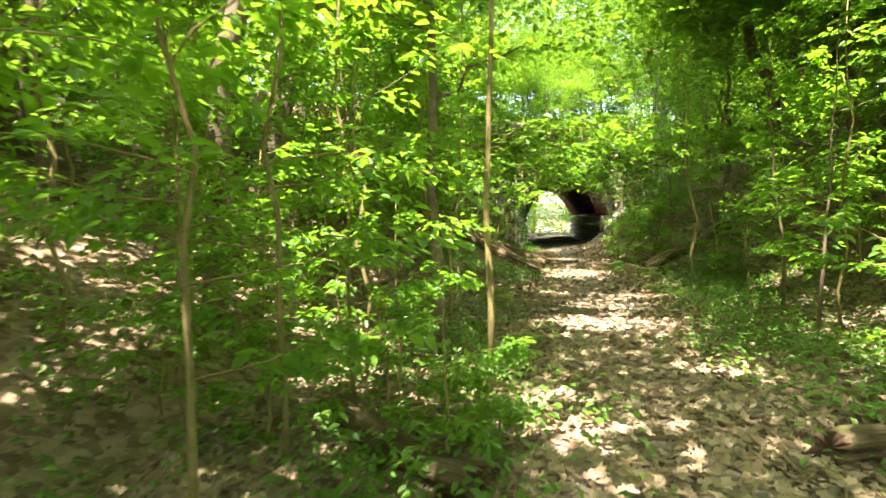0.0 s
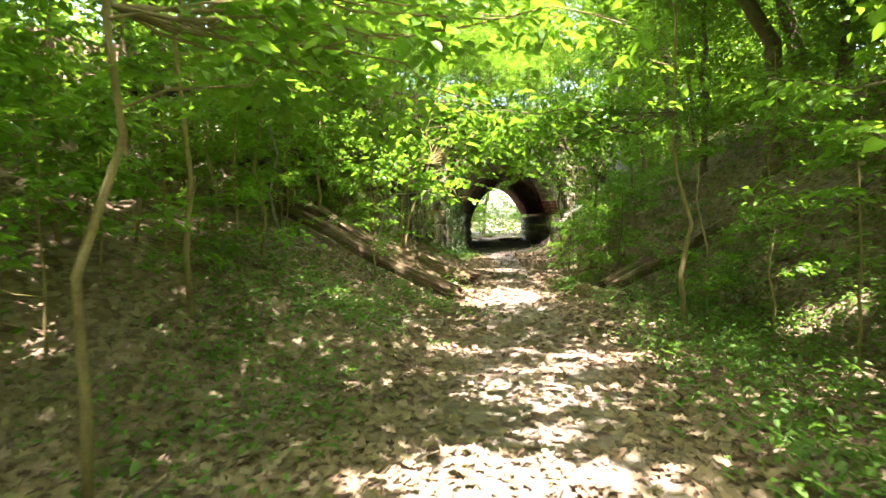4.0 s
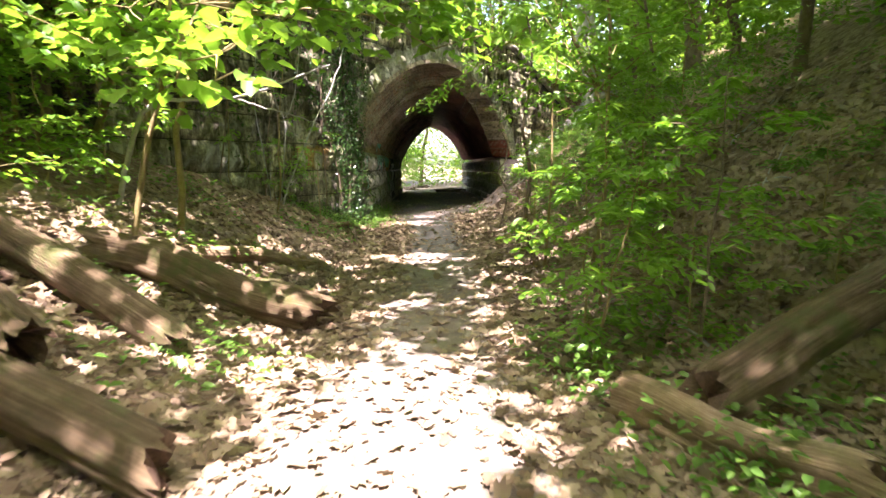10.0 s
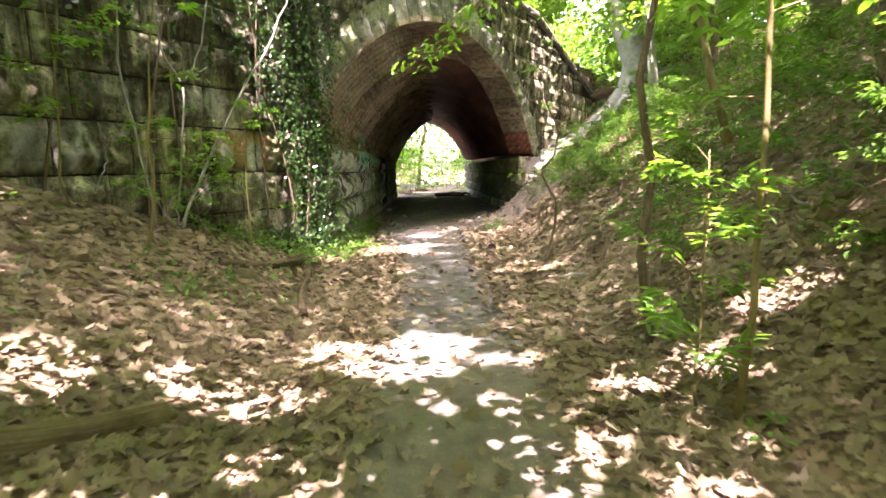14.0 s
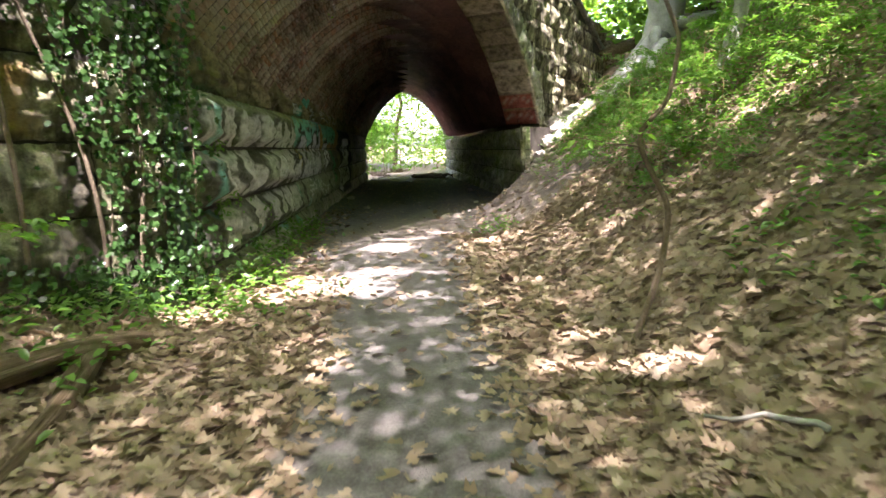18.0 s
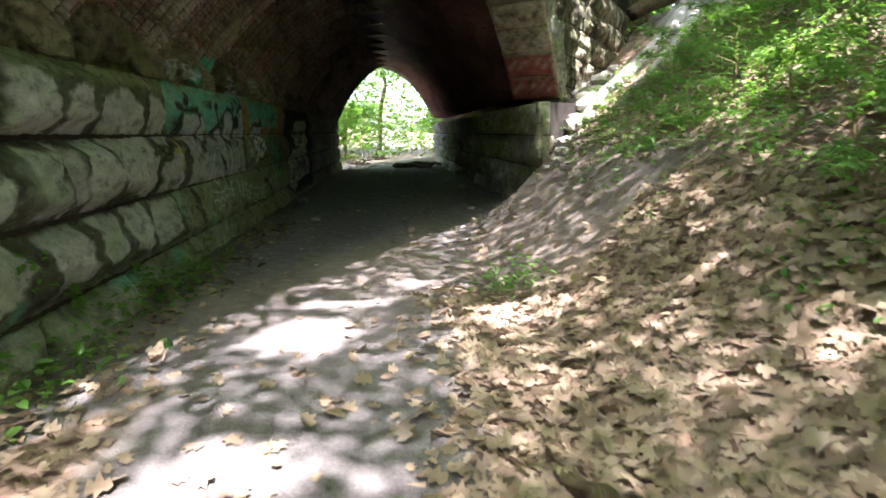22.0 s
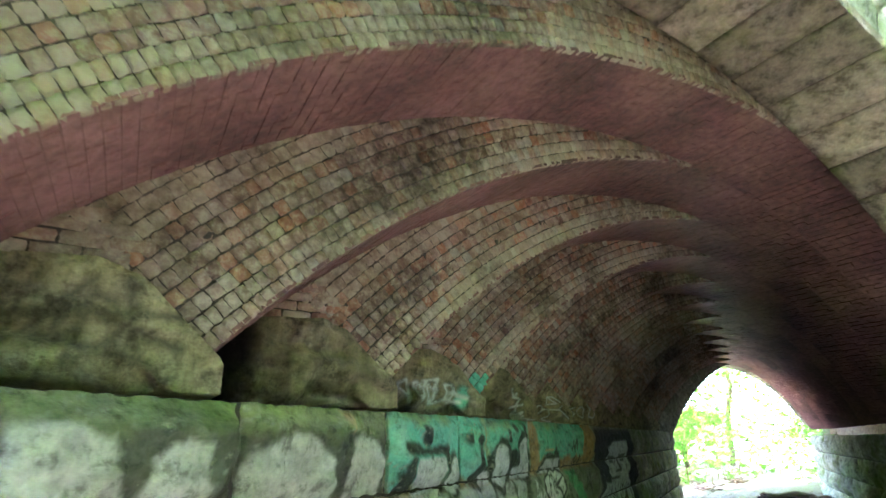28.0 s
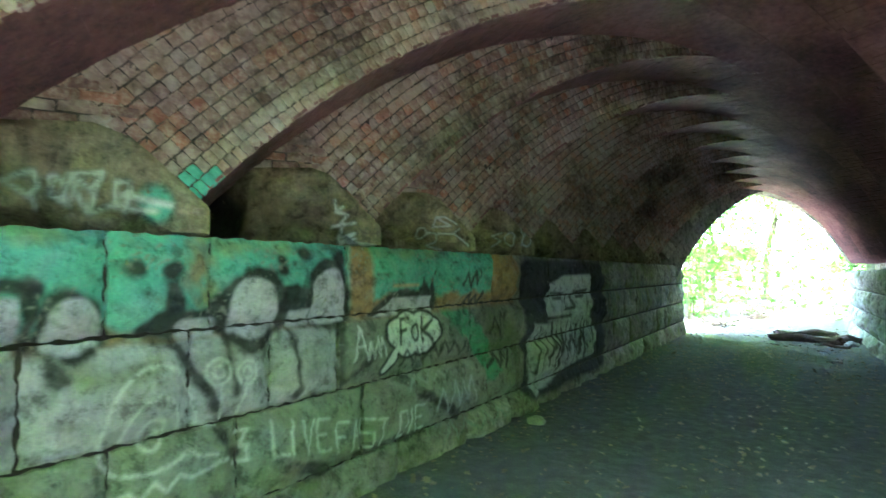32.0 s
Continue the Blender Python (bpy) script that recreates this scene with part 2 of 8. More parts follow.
LEAF = leaf_material("leaf_green", [(0.035, 0.10, 0.012), (0.06, 0.16, 0.02), (0.09, 0.20, 0.025), (0.13, 0.24, 0.03)], (0.22, 0.44, 0.02))
LEAF_HIGH = leaf_material("leaf_canopy", [(0.04, 0.10, 0.012), (0.07, 0.16, 0.02), (0.11, 0.21, 0.025)], (0.20, 0.37, 0.02), 0.5, 0.45)
LEAF_LOW = leaf_material("leaf_undergrowth", [(0.035, 0.09, 0.014), (0.06, 0.145, 0.022), (0.095, 0.19, 0.03)], (0.14, 0.30, 0.02), 0.45, 0.4)
IVY = leaf_material("leaf_ivy", [(0.016, 0.042, 0.012), (0.03, 0.075, 0.02), (0.055, 0.11, 0.03)], (0.04, 0.10, 0.01), 0.24, 0.2)
LITTER = leaf_material("leaf_dead", [(0.08, 0.056, 0.035), (0.155, 0.114, 0.07), (0.205, 0.155, 0.095), (0.25, 0.192, 0.118), (0.285, 0.23, 0.15), (0.225, 0.15, 0.094), (0.23, 0.198, 0.15), (0.38, 0.325, 0.235)], (0.10, 0.08, 0.04), 0.75, 0.12)
BARK = surface("bark", (0.07, 0.052, 0.036), (0.155, 0.12, 0.08), (0.26, 0.21, 0.15), 5, 45, 0.9, 0.8, 0.02, coords="obj")
BARK_YOUNG = surface("bark_young", (0.12, 0.09, 0.035), (0.21, 0.17, 0.07), (0.30, 0.25, 0.13), 6, 50, 0.8, 0.5, 0.01, coords="obj")
BARK_GREY = surface("bark_grey", (0.16, 0.16, 0.14), (0.27, 0.27, 0.24), (0.38, 0.38, 0.35), 4, 30, 0.85, 0.6, 0.02, coords="obj")


def wood_material(name, dark, mid, light, moss, mossy):
    """Dead wood: streaks that run along the grain, cracks, and moss in patches."""
    m, nt, p = material(name)
    at = nt.nodes.new("ShaderNodeAttribute")
    at.attribute_name = "grain"
    out = []
    for sx, sc in ((0.9, 4.0), (1.6, 16.0)):
        mp = nt.nodes.new("ShaderNodeMapping")
        mp.inputs["Scale"].default_value = (sx, sc, sc)
        nt.links.new(at.outputs["Vector"], mp.inputs["Vector"])
        t = node(nt, "ShaderNodeTexNoise", Scale=1.0, Detail=6.0, Roughness=0.68)
        nt.links.new(mp.outputs[0], t.inputs["Vector"])
        out.append(t.outputs["Fac"])
    streak = mix(nt, 0.5, out[0], out[1])
    both = mix(nt, 0.3, streak, noise_of(nt, 5, 6, 0.7))
    col = ramp(nt, both, [(0.34, dark), (0.5, mid), (0.66, light)])
    mask = ramp(nt, noise_of(nt, 3.2, 6, 0.72), [(mossy - 0.04, (0, 0, 0)), (mossy + 0.08, (0.85, 0.85, 0.85))])
    col = mix(nt, mask, col, moss)
    nt.links.new(col, p.inputs["Base Color"])
    p.inputs["Roughness"].default_value = 0.9
    p.inputs["Specular IOR Level"].default_value = 0.25
    bumped(nt, p, both, 1.0, 0.05)
    return m


DEADWOOD = wood_material("dead_wood", (0.035, 0.024, 0.014), (0.115, 0.082, 0.046), (0.26, 0.20, 0.125), (0.07, 0.085, 0.025), 0.56)
PALEWOOD = wood_material("pale_wood", (0.07, 0.045, 0.025), (0.22, 0.155, 0.09), (0.42, 0.33, 0.22), (0.10, 0.09, 0.035), 0.62)
END_WOOD = surface("broken_wood", (0.03, 0.018, 0.012), (0.09, 0.055, 0.035), (0.18, 0.11, 0.07), 9, 60, 0.95, 0.9, 0.02, coords="obj")
ROCK = surface("broken_stone", (0.18, 0.165, 0.14), (0.32, 0.30, 0.26), (0.45, 0.43, 0.38), 5, 40, 0.9, 0.7, 0.02, "object", 0.2)


def stone_material(name, dark, mid, light, moss, paint=False, mossy=0.55, streaks=0.0):
    m, nt, p = material(name)
    big, small = noise_of(nt, 1.3, 5, 0.6), noise_of(nt, 30, 8, 0.78)
    both = mix(nt, 0.5, big, small)
    col = ramp(nt, both, [(0.33, dark), (0.5, mid), (0.68, light)])
    oi = nt.nodes.new("ShaderNodeObjectInfo")
    hsv = nt.nodes.new("ShaderNodeHueSaturation")
    mp = node(nt, "ShaderNodeMapRange")
    mp.inputs[3].default_value, mp.inputs[4].default_value = 0.72, 1.28
    nt.links.new(oi.outputs["Random"], mp.inputs[0])
    nt.links.new(mp.outputs[0], hsv.inputs["Value"])
    nt.links.new(col, hsv.inputs["Color"])
    col = hsv.outputs[0]
    pits = noise_of(nt, 8, 6, 0.72)
    col = mix(nt, 1.0, col, ramp(nt, pits, [(0.36, (0.42, 0.41, 0.38)), (0.48, (0.95, 0.95, 0.94)), (0.62, (1.35, 1.34, 1.28))]), "MULTIPLY")
    mn = noise_of(nt, 1.7, 6, 0.7)
    mask = ramp(nt, mn, [(mossy - 0.07, (0, 0, 0)), (mossy + 0.1, (0.85, 0.85, 0.85))])
    col = mix(nt, mask, col, moss)
    if streaks:
        mapping = nt.nodes.new("ShaderNodeMapping")
        mapping.inputs["Scale"].default_value = (5.5, 5.5, 0.7)
        nt.links.new(nt.nodes.new("ShaderNodeNewGeometry").outputs["Position"], mapping.inputs["Vector"])
        run = node(nt, "ShaderNodeTexNoise", Scale=1.0, Detail=6.0, Roughness=0.65)
        nt.links.new(mapping.outputs[0], run.inputs["Vector"])
        wash = ramp(nt, run.outputs["Fac"], [(0.40, (0.2, 0.185, 0.165)), (0.52, (0.9, 0.89, 0.85)), (0.62, (2.0, 2.0, 1.9))])
        col = mix(nt, streaks, col, mix(nt, 1.0, col, wash, "MULTIPLY"))
    if paint:
        at = nt.nodes.new("ShaderNodeAttribute")
        at.attribute_name = "paint"
        wear = ramp(nt, noise_of(nt, 9, 6, 0.75), [(0.30, (0.2, 0.2, 0.2)), (0.40, (1, 1, 1))])
        cover = nt.nodes.new("ShaderNodeMath")
        cover.operation = "MULTIPLY"
        nt.links.new(at.outputs["Alpha"], cover.inputs[0])
        nt.links.new(wear, cover.inputs[1])
        shade = mix(nt, 0.6, at.outputs["Color"], mix(nt, 1.0, at.outputs["Color"], ramp(nt, both, [(0.34, (0.25, 0.25, 0.25)), (0.6, (1.1, 1.1, 1.1))]), "MULTIPLY"))
        shade = mix(nt, 1.0, shade, ramp(nt, pits, [(0.37, (0.5, 0.5, 0.48)), (0.47, (0.97, 0.97, 0.97)), (0.6, (1.12, 1.12, 1.1))]), "MULTIPLY")
        col = mix(nt, cover.outputs[0], col, shade)
        creep = ramp(nt, mix(nt, 0.4, noise_of(nt, 2.6, 6, 0.75), small), [(0.60, (0, 0, 0)), (0.70, (0.5, 0.5, 0.5))])
        col = mix(nt, creep, col, moss)
    nt.links.new(col, p.inputs["Base Color"])
    p.inputs["Roughness"].default_value = 0.85
    p.inputs["Specular IOR Level"].default_value = 0.3
    bumped(nt, p, mix(nt, 0.45, both, pits), 1.0, 0.085)
    return m


STONE = stone_material("stone_tunnel", (0.15, 0.145, 0.10), (0.32, 0.31, 0.23), (0.50, 0.48, 0.39), (0.17, 0.22, 0.06), True, 0.56)
STONE_WING = stone_material("stone_wing", (0.09, 0.083, 0.056), (0.275, 0.262, 0.185), (0.48, 0.46, 0.37), (0.10, 0.11, 0.042), True, 0.55, 0.92)
STONE_RING = stone_material("stone_ring", (0.14, 0.135, 0.10), (0.29, 0.285, 0.235), (0.48, 0.48, 0.44), (0.17, 0.21, 0.07), True, 0.56)
STONE_COPING = stone_material("stone_coping", (0.10, 0.095, 0.07), (0.22, 0.21, 0.16), (0.36, 0.34, 0.28), (0.09, 0.12, 0.05), False, 0.6)
JOINT = surface("brick_joint", (0.02, 0.017, 0.015), (0.085, 0.066, 0.057), (0.24, 0.20, 0.175), 3.5, 18, 0.95, 0.6, 0.01)
MORTAR = surface("mortar_dark", (0.02, 0.018, 0.014), (0.045, 0.04, 0.032), (0.08, 0.07, 0.055), 4, 40, 0.95, 0.6, 0.01)
STONE_SOFFIT = stone_material("stone_soffit", (0.195, 0.15, 0.112), (0.33, 0.262, 0.203), (0.45, 0.39, 0.315), (0.255, 0.24, 0.105), True, 0.6)


def brick_material(name, vary, pale=0.0):
    """Worn brick: each one its own tone, mottled with soot, lime bloom and, near the mouth, algae."""
    m, nt, p = material(name)
    src = nt.nodes.new("ShaderNodeObjectInfo").outputs["Random"] if vary == "object" else nt.nodes.new("ShaderNodeNewGeometry").outputs["Random Per Island"]
    col = ramp(nt, src, [(0.0, (0.22, 0.13, 0.115)), (0.14, (0.33, 0.205, 0.175)), (0.32, (0.38, 0.255, 0.225)), (0.46, (0.42, 0.31, 0.275)), (0.58, (0.40, 0.225, 0.185)), (0.74, (0.45, 0.19, 0.125)), (0.80, (0.34, 0.22, 0.20)), (0.93, (0.38, 0.30, 0.275)), (1.0, (0.52, 0.45, 0.40))])
    mid, small = noise_of(nt, 14, 5, 0.7), noise_of(nt, 45, 6, 0.75)
    bloom = ramp(nt, mix(nt, 0.45, mid, small), [(0.47, (0, 0, 0)), (0.64, (0.78, 0.78, 0.78))])
    col = mix(nt, bloom, col, (0.52, 0.46, 0.375))
    if pale:
        col = mix(nt, pale, col, (0.52, 0.47, 0.38))
    soot = ramp(nt, mix(nt, 0.3, noise_of(nt, 0.75, 5, 0.7), mid), [(0.36, (0.13, 0.115, 0.11)), (0.46, (0.55, 0.52, 0.5)), (0.56, (1.0, 0.97, 0.94))])
    col = mix(nt, 1.0, col, soot, "MULTIPLY")
    alg = ramp(nt, mix(nt, 0.35, noise_of(nt, 0.9, 4, 0.6), mid), [(0.40, (0, 0, 0)), (0.58, (0.8, 0.8, 0.8))])
    sep = nt.nodes.new("ShaderNodeSeparateXYZ")
    nt.links.new(nt.nodes.new("ShaderNodeNewGeometry").outputs["Position"], sep.inputs[0])
    area_mask = node(nt, "ShaderNodeMapRange")
    area_mask.inputs[1].default_value, area_mask.inputs[2].default_value, area_mask.inputs[3].default_value, area_mask.inputs[4].default_value = 28.8, 31.6, 0.7, 0.08
    nt.links.new(sep.outputs[1], area_mask.inputs[0])
    grow = nt.nodes.new("ShaderNodeMath")
    grow.operation = "MULTIPLY"
    nt.links.new(alg, grow.inputs[0])
    nt.links.new(area_mask.outputs[0], grow.inputs[1])
    col = mix(nt, grow.outputs[0], col, (0.31, 0.30, 0.17))
    nt.links.new(col, p.inputs["Base Color"])
    p.inputs["Roughness"].default_value = 0.8
    p.inputs["Specular IOR Level"].default_value = 0.3
    bumped(nt, p, mix(nt, 0.55, mid, small), 1.0, 0.03)
    return m


BRICK = brick_material("brick_face", "object")
BRICK_EDGE = brick_material("brick_edge", "object", 0.45)
BRICK_FAR = brick_material("brick_far", "island", 0.3)
BRICK_RED = surface("brick_soffit", (0.04, 0.028, 0.025), (0.18, 0.088, 0.08), (0.36, 0.19, 0.17), 0.9, 14, 0.6, 1.0, 0.05, "island", 0.16)
JOINT_RED = surface("joint_soffit", (0.08, 0.045, 0.04), (0.17, 0.09, 0.08), (0.28, 0.16, 0.145), 1.5, 16, 0.8, 0.8, 0.03)


def ground_material():
    m, nt, p = material("ground_soil")
    at = nt.nodes.new("ShaderNodeAttribute")
    at.attribute_name = "trail"
    mid, small = noise_of(nt, 7, 5, 0.65), noise_of(nt, 60, 5, 0.7)
    soil = ramp(nt, mix(nt, 0.5, mid, small), [(0.3, (0.045, 0.03, 0.018)), (0.48, (0.12, 0.085, 0.055)), (0.62, (0.21, 0.16, 0.105)), (0.75, (0.30, 0.24, 0.17))])
    cells = node(nt, "ShaderNodeTexVoronoi", Scale=13.0, Randomness=1.0)
    nt.links.new(nt.nodes.new("ShaderNodeNewGeometry").outputs["Position"], cells.inputs["Vector"])
    split = nt.nodes.new("ShaderNodeSeparateColor")
    nt.links.new(cells.outputs["Color"], split.inputs[0])
    leafy = ramp(nt, split.outputs[0], [(0.0, (0.09, 0.056, 0.036)), (0.3, (0.19, 0.13, 0.085)), (0.6, (0.29, 0.215, 0.145)), (1.0, (0.38, 0.30, 0.215))])
    soil = mix(nt, 0.6, soil, leafy)
    trail = ramp(nt, mix(nt, 0.4, mid, small), [(0.3, (0.11, 0.09, 0.07)), (0.5, (0.185, 0.158, 0.128)), (0.7, (0.29, 0.25, 0.205))])
    edge = nt.nodes.new("ShaderNodeMath")
    edge.operation = "ADD"
    nt.links.new(at.outputs["Fac"], edge.inputs[0])
    sub = nt.nodes.new("ShaderNodeMath")
    sub.operation = "MULTIPLY_ADD"
    sub.inputs[1].default_value, sub.inputs[2].default_value = 1.5, -0.75
    nt.links.new(mid, sub.inputs[0])
    nt.links.new(sub.outputs[0], edge.inputs[1])
    mask = ramp(nt, edge.outputs[0], [(0.35, (0, 0, 0)), (0.65, (1, 1, 1))])
    col = mix(nt, mask, soil, trail)
    area_at = nt.nodes.new("ShaderNodeAttribute")
    area_at.attribute_name = "area_mask"
    grey_earth = ramp(nt, mix(nt, 0.5, mid, small), [(0.3, (0.045, 0.044, 0.042)), (0.5, (0.105, 0.103, 0.098)), (0.68, (0.19, 0.185, 0.175))])
    col = mix(nt, area_at.outputs["Fac"], col, grey_earth)
    nt.links.new(col, p.inputs["Base Color"])
    p.inputs["Roughness"].default_value = 0.95
    p.inputs["Specular IOR Level"].default_value = 0.2
    bumped(nt, p, mix(nt, 0.5, mid, small), 0.8, 0.03)
    return m


SOIL = ground_material()

# ---------------- ground ----------------
def steps(stops):
    out = []
    for a, b, w in stops:
        out += list(np.arange(a, b - 1e-6, w))
    return np.array(out + [stops[-1][1]])


def build_ground():
    xs = steps([(-420, -60, 60), (-60, -20, 4), (-20, -6, 0.7), (-6, 8, 0.14), (8, 16, 0.5), (16, 60, 4), (60, 420, 60)])
    ys = steps([(-300, -40, 40), (-40, -6, 2.5), (-6, 0, 0.5), (0, 37, 0.16), (37, 62, 0.3), (62, 100, 3), (100, 460, 60)])
    X, Y = np.meshgrid(xs, ys)
    Z = ground_z(X, Y)
    co = np.stack([X.ravel(), Y.ravel(), Z.ravel()], 1)
    nx, ny = len(xs), len(ys)
    i = (np.arange(ny - 1)[:, None] * nx + np.arange(nx - 1)[None, :]).ravel()
    me = quick_mesh("ground", co, np.stack([i, i + 1, i + nx + 1, i + nx], 1), SOIL)
    half = np.interp(co[:, 1], [0, 10, 14, 18, 22, 26, 31, 40], [1.05, 1.2, 1.1, 0.85, 0.75, 0.75, 1.2, 1.8])
    trail = 1 - smooth(0.55, 1.25, np.abs(co[:, 0] - path_x(co[:, 1])) / half)
    inside = (face_n(co[:, 0], co[:, 1]) > 0.2) & (co[:, 0] > -0.5) & (co[:, 0] < 5)
    trail = np.where(inside, 1.0, trail)
    a = me.attributes.new("trail", "FLOAT", "POINT")
    a.data.foreach_set("value", trail.astype(np.float32))
    # darker grey earth: tunnel floor, trail before the arch, slope at its right foot
    area_mask = np.where(inside, smooth(0.6, 2.2, face_n(co[:, 0], co[:, 1])) * (1 - smooth(0.0, 0.12, co[:, 2])) * (1 - smooth(47, 51, co[:, 1])), 0.0)
    area_mask = np.maximum(area_mask, 0.75 * smooth(0.35, 0.85, trail) * smooth(21.3, 23.3, co[:, 1]) * (1 - smooth(29, 33, co[:, 1])))
    area_mask = np.maximum(area_mask, 0.6 * smooth(2.4, 2.9, co[:, 0]) * (1 - smooth(5.0, 5.6, co[:, 0])) * smooth(30.3, 31.4, co[:, 1]) * (1 - smooth(36, 37, co[:, 1])))
    me.attributes.new("area_mask", "FLOAT", "POINT").data.foreach_set("value", area_mask.astype(np.float32))
    me.polygons.foreach_set("use_smooth", np.ones(len(me.polygons), bool))
    thing("ground", me, "trodden grey earth path between leaf-strewn woodland banks", "ground", kind="structure")


build_ground()


# ---------------- graffiti, painted on the stones ----------------
def seg(y, z, a, b):
    """Distance of points to a stroke from a to b."""
    ax, az, bx, bz = *a, *b
    vx, vz = bx - ax, bz - az
    t = np.clip(((y - ax) * vx + (z - az) * vz) / max(vx * vx + vz * vz, 1e-9), 0, 1)
    return np.hypot(y - ax - t * vx, z - az - t * vz)


def ell(y, z, cy, cz, ry, rz):
    return (np.hypot((y - cy) / ry, (z - cz) / rz) - 1) * min(ry, rz)


def box(y, z, y0, y1, z0, z1, r=0.05):
    dy, dz = np.abs(y - (y0 + y1) / 2) - (y1 - y0) / 2 + r, np.abs(z - (z0 + z1) / 2) - (z1 - z0) / 2 + r
    return np.hypot(np.maximum(dy, 0), np.maximum(dz, 0)) + np.minimum(np.maximum(dy, dz), 0) - r


GREY, DARK, TEAL, GREEN = (0.62, 0.60, 0.64), (0.02, 0.022, 0.019), (0.17, 0.54, 0.43), (0.11, 0.36, 0.16)
OCHRE, WHITE, YELLOW, RED = (0.42, 0.24, 0.08), (0.74, 0.76, 0.72), (0.50, 0.42, 0.04), (0.42, 0.05, 0.05)
STROKES = {"L": "02 00 10", "I": "02 00", "V": "02 50 12", "E": "12 02 00 10|01 71", "F": "12 02 00|01 71", "A": "00 52 10|21 81", "S": "12 02 01 11 10 00", "T": "02 12|52 50", "D": "00 02 82 11 80 00", "3": "02 12 51 11 10 00"}


def lay(rgba, dist, colour, soft=0.012, strength=1.0):
    """Lay a colour where dist is below nought, with a soft sprayed edge."""
    a = np.clip(0.5 - dist / (2 * soft), 0, 1) * strength
    rgba[:, :3] = rgba[:, :3] * (1 - a[:, None]) + np.array(colour) * a[:, None]
    rgba[:, 3] = np.maximum(rgba[:, 3], a)


def stroke_text(y, z, word, y0, z0, w, h, gap, slope=0.0):
    """Distance to hand-drawn capitals."""
    best = np.full(len(y), 9.0)
    for ch in word:
        if ch != " ":
            for run in STROKES[ch].split("|"):
                pts = []
                for q in run.split():
                    u = {"0": 0.0, "1": 1.0, "5": 0.5, "2": 0.25, "8": 0.75, "7": 0.7}[q[0]]
                    pts.append((y0 + u * w, z0 + slope * (u * w) + int(q[1]) / 2 * h))
                for a, b in zip(pts, pts[1:]):
                    best = np.minimum(best, seg(y, z, a, b))
        y0 += (w if ch != "I" else 0.05) + gap
        z0 += slope * (w + gap)
    return best


def scribble(y, z, y0, y1, z0, z1, seed, n=9):
    """Distance to a scrawl that cannot be read."""
    r = random.Random(seed)
    pts = [(y0 + (y1 - y0) * (i + r.uniform(-0.3, 0.3)) / n, z1 - r.uniform(0, 0.25) * (z1 - z0) if i % 2 else z0 + r.uniform(0, 0.25) * (z1 - z0)) for i in range(n + 1)]
    best = np.full(len(y), 9.0)
    for a, b in zip(pts, pts[1:]):
        best = np.minimum(best, seg(y, z, a, b))
    return best


def poly(y, z, *corners):
    """Distance to a closed outline of straight sides, below nought inside."""
    best, inside = np.full(len(y), 9.0), np.zeros(len(y), bool)
    for (ay, az), (by, bz) in zip(corners, corners[1:] + corners[:1]):
        best = np.minimum(best, seg(y, z, (ay, az), (by, bz)))
        if az != bz:
            inside ^= ((az > z) != (bz > z)) & (y < ay + (by - ay) * (z - az) / (bz - az))
    return np.where(inside, -best, best)


def line_of(y, z, *pts):
    best = np.full(len(y), 9.0)
    for a, b in zip(pts, pts[1:]):
        best = np.minimum(best, seg(y, z, a, b))
    return best


def dome(y, z, y0, y1, top, foot):
    """Distance to an arch-topped letter."""
    c, h = (y0 + y1) / 2, (y1 - y0) / 2
    rise = min(top - foot - 0.02, 1.1 * h)
    return np.minimum(ell(y, z, c, top - rise, h, rise), box(y, z, y0, y1, foot, top - rise, 0.02))


